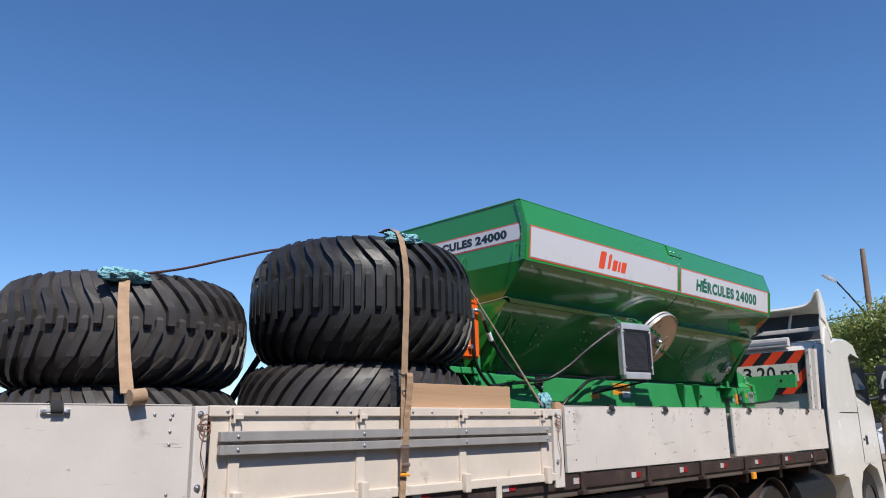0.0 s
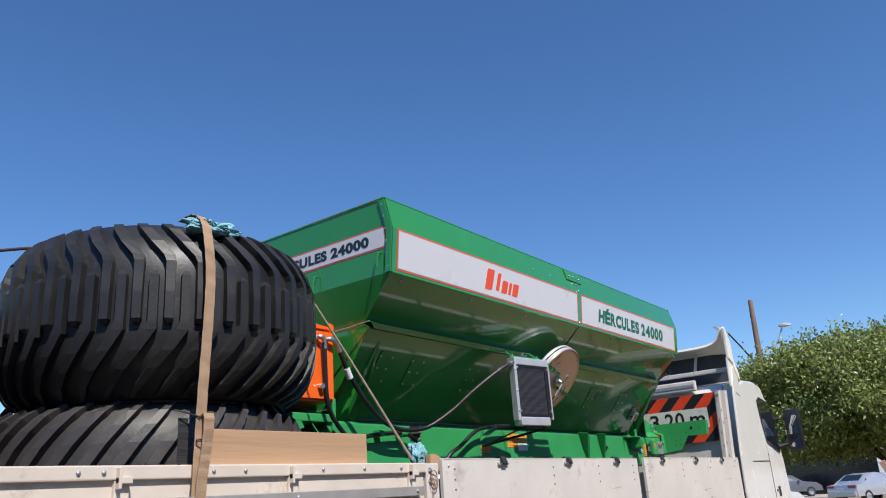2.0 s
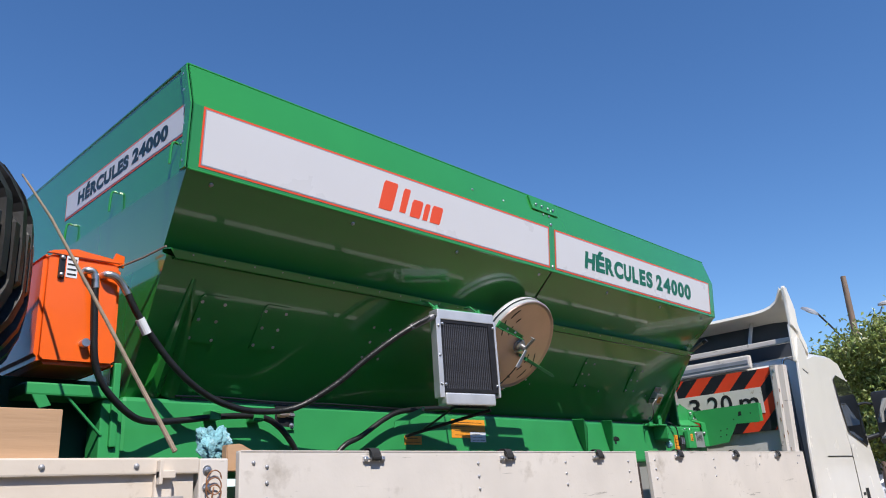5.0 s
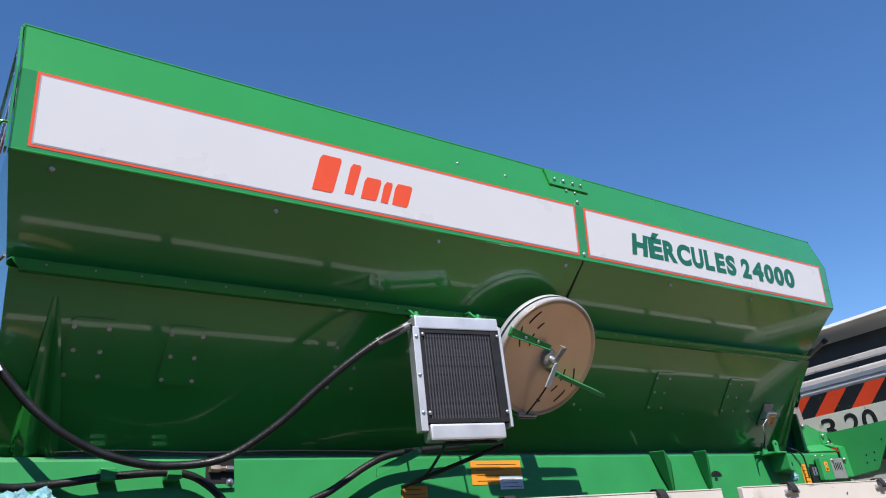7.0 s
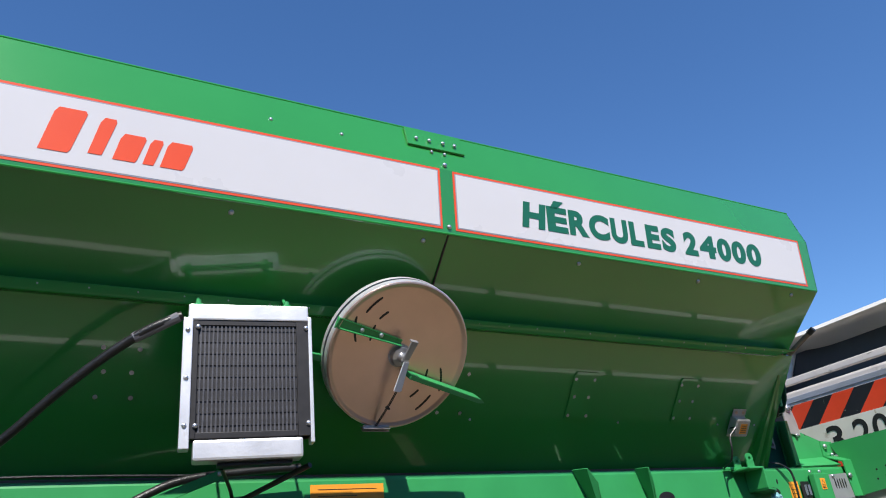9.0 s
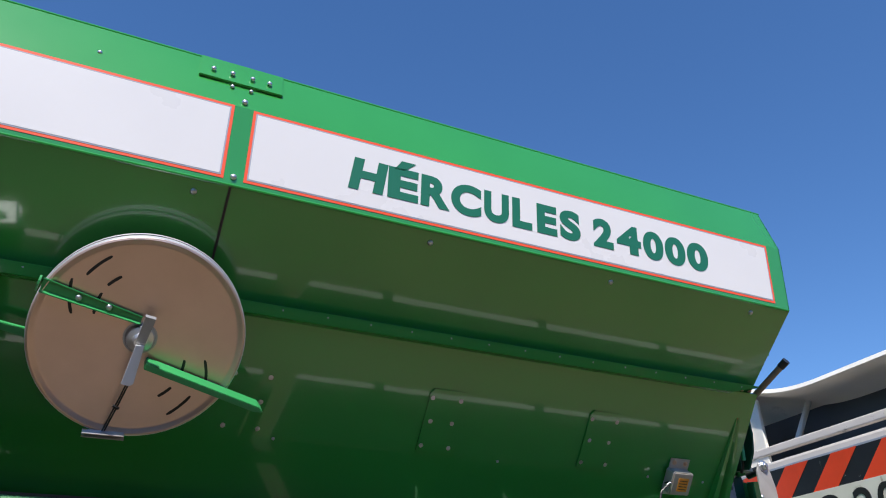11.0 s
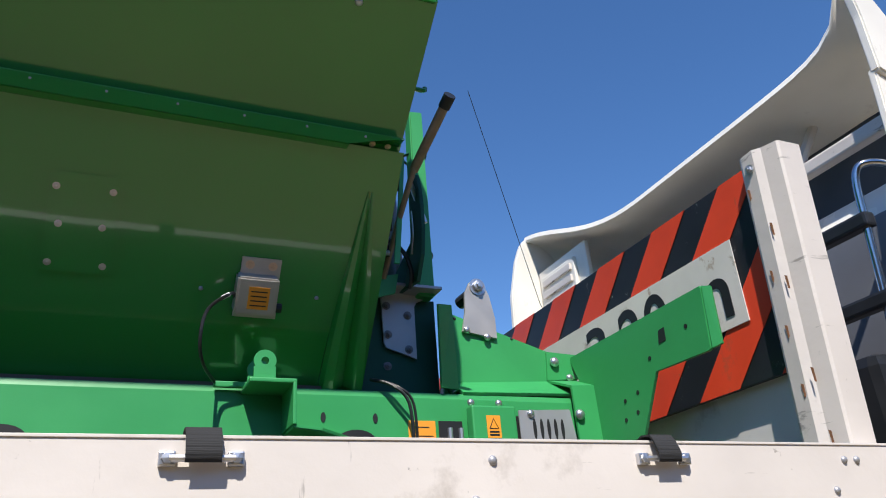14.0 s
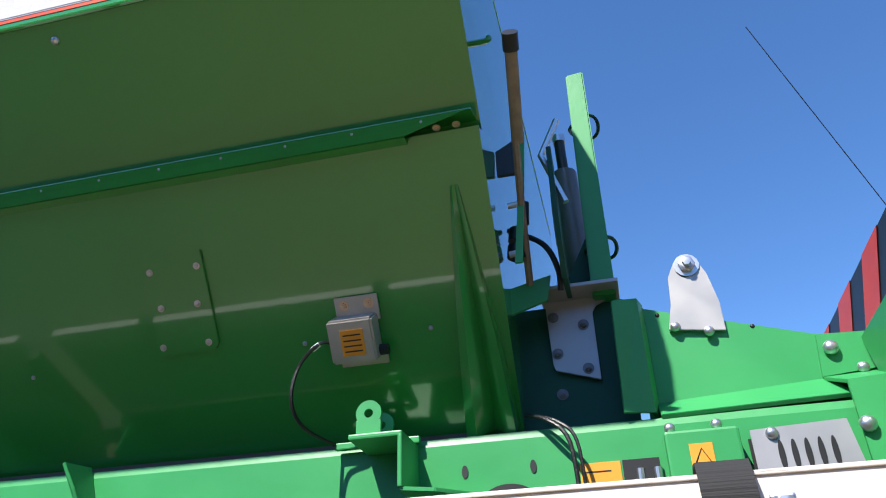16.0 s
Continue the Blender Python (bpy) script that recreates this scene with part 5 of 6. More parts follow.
def ribbon_arc(pts, half):
    """A flat strip along pts, lying on the disc."""
    bm = bmesh.new()
    rows = []
    for i, v in enumerate(pts):
        d = (pts[min(i + 1, len(pts) - 1)] - pts[max(i - 1, 0)]).normalized()
        o = d.cross(DN).normalized() * (half if 0 < i < len(pts) - 1 else 0.6 * half)
        rows.append([bm.verts.new(v + o * k + DN * h) for k, h in ((-1, -0.002), (1, -0.002), (1, 0.0012), (-1, 0.0012))])
    for a, b in zip(rows, rows[1:]):
        for k in range(4):
            bm.faces.new((a[k], a[(k + 1) % 4], b[(k + 1) % 4], b[k]))
    bm.faces.new(rows[0])
    bm.faces.new(rows[-1][::-1])
    return bm


# curved slots, each pair the mirror of the other through the hub
for r0, r1, a0, a1 in ((0.205, 0.262, -12, -34), (0.244, 0.262, -42, -62), (0.150, 0.176, -20, -42), (0.186, 0.196, -50, -64)):
    for turn in (0, 180):
        pts = []
        for k in range(11):
            an, rr = radians(a0 + (a1 - a0) * k / 10 + turn), r0 + (r1 - r0) * k / 10
            pts.append(on_disc(rr * math.cos(an), rr * math.sin(an), 0.0))
        part("slot", ribbon_arc(pts, 0.0045), BLACK, disc, "dark curved slot")
part("hub_stain", lathe([(0, 0.0005), (0.050, 0.0005), (0.050, 0.0016), (0, 0.0016)], 24, axis_pose(DC, DN)), PLATE_GREY, disc, "grey hub washer", True)
part("lever", plate([on_disc(-0.010, -0.005, 0.066), on_disc(0.014, -0.005, 0.066), on_disc(0.006, -0.125, 0.066), on_disc(-0.004, -0.132, 0.066), on_disc(-0.028, -0.128, 0.066)], 0.006, 0.001), STICKER_WHITE, disc, "white lever plate")
lv = plate([on_disc(-0.012, 0.0, 0.062), on_disc(0.016, 0.0, 0.062), on_disc(0.030, 0.082, 0.085), on_disc(0.0, 0.086, 0.085)], 0.006, 0.001)
plate([on_disc(0.0, 0.086, 0.085), on_disc(0.030, 0.082, 0.085), on_disc(0.030, 0.084, 0.060), on_disc(0.0, 0.088, 0.060)], 0.004, 0.0, into=lv)
part("lever", lv, PLATE_GREY, disc, "dull zinc folded lever")
for o in (0.0, 0.006):
    part("tie_wire", tube([on_disc(-0.012 + o, -0.128, 0.060), on_disc(-0.028 + o, -0.20, 0.045), on_disc(-0.052 + o, -0.305, 0.012)], 0.0024, 6), BLACK, disc, "black wire tie")
part("tie_twist", tube([on_disc(-0.036, -0.205, 0.046), on_disc(-0.018, -0.213, 0.046)], 0.005, 6, False), BLACK, disc)
clip = plate([on_disc(-0.105, -0.300, 0.012), on_disc(0.012, -0.300, 0.012), on_disc(0.012, -0.306, 0.030), on_disc(-0.105, -0.306, 0.030)], 0.003, 0.0)
plate([on_disc(-0.105, -0.314, -0.012), on_disc(0.015, -0.314, -0.012), on_disc(0.015, -0.320, 0.022), on_disc(-0.105, -0.320, 0.022)], 0.003, 0.0, into=clip)
part("rim_clip", clip, GALV, disc, "bright zinc clip under the rim")

# ---- oil tank ----
TX = -4.215
tank = part("oil_tank", plate([(TX, 4.67, 2.735), (TX, 4.67, 2.30), (TX, 4.695, 2.274), (TX, 4.985, 2.278), (TX, 5.0, 2.293), (TX, 5.0, 2.735), (TX, 4.98, 2.752), (TX, 4.69, 2.748)], 0.75, 0.018), ORANGE, spreader, "orange hydraulic oil tank", True)
part("tank_flange", plate([(TX + 0.004, 4.675, 2.745), (TX + 0.004, 4.99, 2.748), (TX + 0.004, 5.0, 2.760), (TX + 0.004, 4.93, 2.768), (TX + 0.004, 4.84, 2.776), (TX + 0.004, 4.80, 2.782), (TX + 0.004, 4.70, 2.760)], 0.012, 0.002), ORANGE, tank)
part("lifting_ear", plate([(TX - 0.02, 4.955, 2.74), (TX - 0.02, 5.015, 2.74), (TX - 0.02, 5.015, 2.795), (TX - 0.02, 4.975, 2.805)], 0.012, 0.002), ORANGE, tank)
part("level_gauge", box(TX, TX + 0.012, 4.725, 4.75, 2.64, 2.745, 0.003), BLACK_PLASTIC, tank, "black sight gauge")
part("white_label", box(TX, TX + 0.002, 4.758, 4.805, 2.65, 2.745, 0.0), STICKER_WHITE, tank, "white label with small print")
for k in range(4):
    part("print_bar", box(TX + 0.002, TX + 0.003, 4.763, 4.80, 2.66 + k * 0.022, 2.668 + k * 0.022, 0.0), BLACK, tank)
for z in (2.655, 2.73):
    bolt((TX + 0.012, 4.737, z), (1, 0, 0), 0.010, tank, GALV)
part("drain_plug", tube([(TX, 4.855, 2.37), (TX + 0.035, 4.855, 2.37)], 0.018, 12, False), GALV, tank)
# added box: stands for the shade under the tank and hides the sky
part("gap_filler", box(-5.3, -4.45, 4.56, 5.06, BED_TOP, 2.26, 0.02), TEAL, spreader, "dark box added to fill the shaded gap under the tank")
part("tank_cradle", box(-4.95, -4.262, 4.664, 5.018, 2.155, 2.207, 0.008), GREEN_MATT, spreader)
part("cradle_post", box(-4.31, -4.262, 5.018, 5.049, 1.95, 2.312, 0.006), GREEN_MATT, spreader, "green upright by the tank")
part("cradle_arm", plate([(-4.262, 4.69, 2.158), (-4.262, 4.724, 2.101), (-4.262, 4.771, 2.114), (-4.262, 4.745, 2.158)], 0.012, 0.002), GREEN_MATT, spreader)
part("frame_end", box(XB - 0.06, -4.28, 4.98, 5.075, 1.86, 2.155, 0.006), GREEN_MATT, spreader)
part("brace", tube([(-4.28, 4.831, 2.16), (-4.28, 4.986, 2.001)], 0.007, 8, False), GREEN_MATT, spreader)
# hydraulic hoses
part("elbow", tube([(TX, 4.915, 2.68), (TX + 0.03, 4.92, 2.68), (TX + 0.035, 4.955, 2.676), (TX + 0.03, 4.99, 2.65), (TX + 0.03, 5.02, 2.605)], 0.017, 12), GALV, tank, "steel hose elbow", True)
part("elbow", tube([(TX, 4.83, 2.68), (TX + 0.03, 4.835, 2.685), (TX + 0.035, 4.865, 2.675), (TX + 0.035, 4.875, 2.61)], 0.0155, 12), GALV, tank, "steel hose elbow", True)
hose = part("hydraulic_hose", tube([(TX + 0.03, 5.005, 2.635), (-4.19, 5.06, 2.54), (-4.20, 5.132, 2.451), (-4.20, 5.231, 2.335), (-4.20, 5.328, 2.248), (-4.22, 5.428, 2.193), (-4.23, 5.528, 2.155), (-4.24, 5.652, 2.129), (-4.24, 5.777, 2.125), (-4.22, 5.902, 2.137), (-4.18, 6.001, 2.176), (-4.10, 6.135, 2.273), (-4.02, 6.251, 2.385), (-3.94, 6.372, 2.49), (-3.87, 6.503, 2.583), (-3.835, 6.62, 2.640)], 0.016, 12, n=5), HOSE, spreader, "thick black hydraulic hose", True)
part("hose_label", tube([(-4.195, 5.085, 2.503), (-4.20, 5.125, 2.44)], 0.0218, 14, False), STICKER_WHITE, hose, "white hose label")
part("ferrule", tube([(-3.885, 6.475, 2.565), (-3.838, 6.61, 2.636)], 0.0185, 12, False), CYL_GREY, hose, "steel ferrule")
hose2 = part("hydraulic_hose", tube([(TX + 0.035, 4.87, 2.65), (-4.19, 4.885, 2.467), (-4.20, 4.906, 2.298), (-4.21, 4.96, 2.189), (-4.23, 5.085, 2.085), (-4.27, 5.20, 2.062), (-4.30, 5.361, 2.076), (-4.30, 5.548, 2.099), (-4.30, 5.78, 2.107), (-4.30, 5.90, 2.06), (-4.31, 6.0, 1.96), (-4.31, 6.03, 1.88)], 0.0155, 10), HOSE, spreader, "black hydraulic hose", True)
part("cable", tube([(-4.29, 6.24, 1.90), (-4.28, 6.319, 1.972), (-4.28, 6.435, 2.02), (-4.28, 6.612, 2.118), (-4.28, 6.752, 2.168), (-4.28, 6.985, 2.194), (-4.28, 7.189, 2.206)], 0.0155, 10), HOSE, spreader, "black cable", True)
for y in (5.529, 5.769):
    part("hose_clip", box(XB + 0.002, XB + 0.075, y - 0.028, y + 0.028, 2.082, 2.128, 0.005), GREEN_MATT, beam, "green hose clip")
part("opening", plate([(XB + 0.002, 5.912, 2.06), (XB + 0.002, 6.03, 2.06), (XB + 0.002, 6.03, 2.168), (XB + 0.002, 5.985, 2.182), (XB + 0.002, 5.922, 2.182), (XB + 0.002, 5.912, 2.17)], 0.003), BLACK, beam, "dark opening in the beam")
fit_body = tube([(XB + 0.014, 5.925, 2.128), (XB + 0.014, 5.965, 2.127)], 0.016, 6, False)
tube([(XB + 0.014, 5.965, 2.127), (XB + 0.014, 5.99, 2.126)], 0.010, 10, False, fit_body)
part("pipe_union", fit_body, COPPER, beam, "brass pipe union")
part("union_nut", tube([(XB + 0.014, 5.99, 2.126), (XB + 0.014, 6.02, 2.125)], 0.014, 6, False), CYL_GREY, beam)
part("union_bracket", box(XB + 0.002, XB + 0.012, 5.95, 6.028, 2.05, 2.066, 0.002), GREEN_MATT, beam)
bolt((XB + 0.012, 6.008, 2.073), (1, 0, 0), 0.010, beam, GALV, "hex")
part("thin_cable", tube([(XB + 0.008, 5.35, 2.195), (XB + 0.012, 5.6, 2.20), (XB + 0.01, 5.9, 2.192), (XB + 0.012, 6.3, 2.198), (XB + 0.01, 6.9, 2.192)], 0.005, 6), HOSE, beam)

# ---- front end: plates, brackets, cylinder, lever ----
PLACING[0] = Matrix.Translation((0.014, 0.007, 0.013))
XE = -4.44
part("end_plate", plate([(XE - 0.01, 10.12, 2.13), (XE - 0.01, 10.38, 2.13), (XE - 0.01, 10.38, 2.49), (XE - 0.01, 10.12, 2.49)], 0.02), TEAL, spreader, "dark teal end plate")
zp = plate([(XE + 0.005, 10.193, 2.50), (XE + 0.005, 10.199, 2.335), (XE + 0.005, 10.204, 2.32), (XE + 0.005, 10.305, 2.288), (XE + 0.005, 10.305, 2.46), (XE + 0.005, 10.315, 2.476), (XE + 0.005, 10.335, 2.485), (XE + 0.005, 10.36, 2.50)], 0.008, 0.001)
box(XE - 0.06, XE + 0.075, 10.185, 10.375, 2.498, 2.508, 0.002, zp)
zinc = part("zinc_bracket", zp, PLATE_GREY, spreader, "zinc-plated bolted bracket")
for y, z in ((10.21, 2.455), (10.28, 2.428), (10.212, 2.361), (10.279, 2.317), (10.212, 2.265)):
    bolt((XE + 0.006 if z > 2.3 else XE - 0.008, y, z), (1, 0, 0), 0.009, spreader, CYL_GREY, "hex")
for y in (10.22, 10.34):
    bolt((XE + 0.05, y, 2.508), (0, 0, 1), 0.010, spreader, COPPER)
gp = plate([(XE + 0.085, 10.345, 2.18), (XE + 0.065, 10.41, 2.18), (XE + 0.06, 10.41, 2.455), (XE + 0.085, 10.352, 2.445)], 0.008, 0.001)
plate([(XE + 0.065, 10.41, 2.18), (XE - 0.02, 10.425, 2.18), (XE - 0.02, 10.425, 2.47), (XE + 0.06, 10.41, 2.455)], 0.008, 0.001, into=gp)
part("folded_stay", gp, GREEN_MATT, spreader, "folded green stay")
part("side_plate", plate([(XE - 0.02, 10.40, 2.12), (XE - 0.02, 10.90, 2.12), (XE - 0.02, 10.895, 2.335), (XE - 0.02, 10.80, 2.345), (XE - 0.02, 10.40, 2.47)], 0.010, 0.001), GREEN_MATT, spreader, "green tapered side plate")
part("front_ledge", plate([(XE - 0.02, 10.42, 2.226), (XB - 0.012, 10.42, 2.172), (XB - 0.012, 10.80, 2.180), (XE - 0.02, 10.80, 2.246)], 0.010, 0.001), GREEN_MATT, spreader)
part("lug_plate", plate([(XE - 0.008, 10.475, 2.395), (XE - 0.008, 10.60, 2.378), (XE - 0.008, 10.60, 2.45), (XE - 0.008, 10.585, 2.53), (XE - 0.008, 10.565, 2.575), (XE - 0.008, 10.54, 2.582), (XE - 0.008, 10.515, 2.57), (XE - 0.008, 10.495, 2.53), (XE - 0.008, 10.49, 2.46)], 0.010, 0.001), LUG_ZINC, spreader, "pale zinc lug plate with a pin")
bolt((XE - 0.008, 10.543, 2.556), (1, 0, 0), 0.020, spreader, GALV, "hex")
part("lug_pin", tube([(XE - 0.1, 10.52, 2.53), (XE - 0.012, 10.54, 2.545)], 0.022, 12, False), BLACK_PLASTIC, spreader)
for y, z in ((10.49, 2.40), (10.563, 2.38)):
    bolt((XE - 0.008, y, z), (1, 0, 0), 0.012, spreader, GALV)
for y, z in ((10.455, 2.44), (10.66, 2.385)):
    bolt((XE - 0.022, y, z), (1, 0, 0), 0.006, spreader, BLACK)
jp = plate([(XE - 0.012, 10.775, 2.245), (XE - 0.012, 10.90, 2.255), (XE - 0.012, 10.90, 2.34), (XE - 0.012, 10.785, 2.345)], 0.008, 0.001)
plate([(XE - 0.012, 10.775, 2.245), (XB + 0.012, 10.79, 2.20), (XB + 0.012, 10.885, 2.205), (XE - 0.012, 10.90, 2.25)], 0.008, 0.001, into=jp)
plate([(XB + 0.014, 10.79, 2.20), (XB + 0.020, 10.79, 1.98), (XB + 0.020, 10.905, 1.98), (XB + 0.014, 10.885, 2.205)], 0.010, 0.001, into=jp)
part("joint_plate", jp, GREEN_MATT, spreader, "folded green joint plate")
bolt((XE - 0.006, 10.806, 2.308), (1, 0, 0), 0.017, spreader, GALV)
bolt((XE - 0.006, 10.858, 2.256), (1, 0, 0), 0.013, spreader, GALV)
bolt((XB + 0.022, 10.80, 2.105), (1, 0, 0), 0.017, spreader, GALV)
# arm plate, set across the truck
AY = 10.885
arm = plate([(-4.46, AY, 2.328), (-3.80, AY, 2.332), (-3.797, AY, 2.325), (-3.808, AY, 2.16), (-3.815, AY, 2.155), (-4.034, AY, 2.161), (-4.06, AY, 2.12), (-4.135, AY, 2.0), (-4.36, AY, 1.98), (-4.40, AY, 2.20)], 0.010, 0.001)
armp = part("draw_arm", arm, GREEN_MATT, spreader, "green cranked arm plate with holes and a folded end")
part("end_fold", plate([(-3.7985, AY + 0.001, 2.331), (-3.776, AY + 0.012, 2.324), (-3.780, AY + 0.012, 2.164), (-3.808, AY + 0.001, 2.158)], 0.010, 0.001), GREEN_MATT, armp)
part("square_hole", plate([(-4.0, AY - 0.0115, 2.232), (-3.968, AY - 0.0115, 2.234), (-3.966, AY - 0.0115, 2.272), (-3.992, AY - 0.0115, 2.27)], 0.002), BLACK, armp)
for x, z in ((-4.05, 2.205), (-3.88, 2.245), (-4.13, 2.125), (-4.195, 2.115), (-4.145, 2.07), (-4.205, 2.06)):
    part("hole", lathe([(0, 0), (0.0065, 0), (0.0065, 0.0012), (0, 0.0012)], 12, axis_pose((x, AY - 0.0102, z), (0, -1, 0))), BLACK, armp, "dark drilled hole")
# junction box and slotted guard on the beam
jb2 = part("junction_box", box(XB + 0.004, XB + 0.043, 10.415, 10.56, 1.96, 2.12, 0.006), GREEN_MATT, beam, "green junction cover")
for y in (10.43, 10.523):
    bolt((XB + 0.010, y, 2.134), (1, 0, 0), 0.012, jb2, GALV)
tri = part("hazard_sticker", box(XB + 0.0435, XB + 0.0450, 10.459, 10.504, 2.025, 2.09, 0.0), STICKER, jb2, "orange hazard sticker with a triangle")
XT = XB + 0.0455
part("triangle_print", tube([(XT, 10.467, 2.052), (XT, 10.496, 2.052), (XT, 10.4815, 2.08), (XT, 10.467, 2.052)], 0.0014, 4, False), BLACK, tri)
for k in range(2):
    part("print_bar", box(XT - 0.0003, XT + 0.0005, 10.466, 10.497, 2.031 + k * 0.009, 2.036 + k * 0.009, 0.0), BLACK, tri)
guard = part("slotted_guard", plate([(XB + 0.016, 10.582, 2.113), (XB + 0.016, 10.765, 2.12), (XB + 0.016, 10.785, 1.97), (XB + 0.016, 10.582, 1.97)], 0.006, 0.001), PLATE_GREY, beam, "grey slotted guard plate")
for k in range(5):
    y = 10.632 + k * 0.0245
    part("slot", lathe([(0, 0), (1, 0), (1, 0.0012), (0, 0.0012)], 20, Matrix.Translation((XB + 0.0222, y, 2.058)) @ Matrix.Rotation(radians(90), 4, "Y") @ Matrix.Diagonal((0.031, 0.0058, 1, 1))), BLACK, guard, "dark rounded slot")
bolt((XB + 0.022, 10.622, 2.103), (1, 0, 0), 0.013, guard, GALV)
part("guard_gap", box(XB + 0.001, XB + 0.004, 10.578, 10.60, 1.97, 2.10, 0.0), BLACK, beam)
part("opening", box(XB + 0.0005, XB + 0.003, 10.325, 10.40, 1.95, 2.08, 0.0), BLACK, beam)
for y in (10.36, 10.395):
    part("bolt_shank", tube([(XB + 0.003, y, 2.0), (XB + 0.003, y, 2.06)], 0.008, 8, False), GALV, beam)
part("loom", tube([(XB - 0.02, 10.13, 2.20), (XB + 0.02, 10.18, 2.175), (XB + 0.035, 10.225, 2.12), (XB + 0.03, 10.235, 1.98)], 0.005, 8), HOSE, beam, "black cable loom", True)
part("loom", tube([(XB - 0.02, 10.14, 2.20), (XB + 0.02, 10.20, 2.17), (XB + 0.03, 10.24, 2.12), (XB + 0.025, 10.248, 1.98)], 0.004, 8), HOSE, beam, "", True)
PLACING[0] = Matrix.Identity(4)
# tall green post with ring ties, cylinder, sight stick
tp = part("tall_post", plate([(-4.45, 10.328, 3.212), (-4.45, 10.377, 3.217), (-4.44, 10.374, 2.50), (-4.44, 10.318, 2.50)], 0.05, 0.004), GREEN_MATT, spreader, "tall bright green post with wire rings")
part("post_gusset", plate([(-4.47, 10.33, 2.72), (-4.46, 10.365, 2.50), (-4.46, 10.22, 2.50)], 0.012, 0.001), TEAL, spreader)
for z, y in ((3.055, 10.358), (2.66, 10.355)):
    part("wire_ring", tube([(-4.455 + 0.050 * math.cos(a), y + 0.040 * math.sin(a), z + 0.008 * math.sin(2 * a)) for a in [2 * math.pi * k / 14 for k in range(15)]], 0.005, 6), TEAL, tp)
part("cylinder", tube([(-4.54, 10.30, 2.52), (-4.56, 10.283, 2.98)], 0.036, 16, False), CYL_GREY, spreader, "grey hydraulic cylinder", True)
part("piston_rod", tube([(-4.56, 10.283, 2.97), (-4.565, 10.28, 3.11)], 0.016, 12, False), BLACK_PLASTIC, spreader, "dark piston rod", True)
part("rod_end", tube([(-4.565, 10.28, 3.10), (-4.565, 10.28, 3.125)], 0.019, 12, False), GALV, spreader)
stick = part("sight_stick", tube([(-4.33, 10.178, 2.52), (-4.20, 10.188, 2.66), (-4.09, 10.20, 2.778)], 0.009, 8, False), CABLE_TAN, spreader, "tan lever rod", True)
part("stick_grip", tube([(-4.105, 10.203, 2.775), (-3.91, 10.2265, 2.877)], 0.0145, 12, False), CABLE_TAN, stick, "tan tube", True)
part("stick_cap", tube([(-3.915, 10.226, 2.874), (-3.88, 10.230, 2.892)], 0.018, 12, False), BLACK_PLASTIC, stick, "black end cap", True)
part("stick_plate", plate([(-4.22, 10.135, 2.835), (-4.22, 10.203, 2.874), (-4.22, 10.195, 2.764), (-4.22, 10.135, 2.764)], 0.012), BLACK_PLASTIC, spreader, "dark pivot plate")
part("crank", tube([(-4.24, 10.291, 2.926), (-4.235, 10.243, 2.82), (-4.24, 10.289, 2.679)], 0.0085, 6, False), GALV, spreader, "zinc crank lever")
part("pivot_strip", plate([(-4.20, 10.200, 2.87), (-4.20, 10.212, 2.87), (-4.20, 10.198, 2.70), (-4.20, 10.180, 2.51), (-4.20, 10.163, 2.51), (-4.20, 10.184, 2.70)], 0.008), GREEN_MATT, spreader)
arch = [(-4.22, 2.835), (-4.205, 2.78), (-4.198, 2.72), (-4.198, 2.64), (-4.215, 2.56), (-4.26, 2.49), (-4.41, 2.51), (-4.35, 2.535), (-4.31, 2.58), (-4.29, 2.65), (-4.28, 2.74), (-4.275, 2.80)]
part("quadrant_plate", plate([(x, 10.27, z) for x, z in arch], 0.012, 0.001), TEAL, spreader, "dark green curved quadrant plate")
part("curved_rod", tube([(-4.27, 10.258, 2.73), (-4.265, 10.258, 2.66), (-4.285, 10.258, 2.59)], 0.005, 8), GALV, spreader, "", True)
part("hose_loop", tube([(-4.30, 10.14, 2.66), (-4.28, 10.22, 2.60), (-4.28, 10.25, 2.53), (-4.30, 10.25, 2.48)], 0.007, 8), HOSE, spreader, "", True)
for y, z, r, h in ((10.160, 2.63, 0.020, 0.035), (10.158, 2.585, 0.024, 0.03), (10.185, 2.69, 0.010, 0.06)):
    part("valve_body", tube([(-4.28, y, z - h / 2), (-4.28, y + 0.004, z + h / 2)], r, 12, False), BLACK_PLASTIC, spreader, "black valve body", True)
for y, z in ((10.160, 2.706), (10.155, 2.571)):
    part("fitting", tube([(-4.262, y - 0.012, z), (-4.262, y + 0.02, z + 0.003)], 0.008, 10, False), GALV, spreader)
part("valve_plate", plate([(-4.34, 10.10, 2.510), (-4.34, 10.228, 2.540), (-4.34, 10.215, 2.475), (-4.34, 10.10, 2.44)], 0.010, 0.001), GREEN_MATT, spreader, "green valve plate")
part("end_hook", tube([(-3.93, YF - 0.005, 2.93), (-3.93, YF + 0.035, 2.93), (-3.93, YF + 0.04, 2.94)], 0.007, 8), GREEN, spreader)

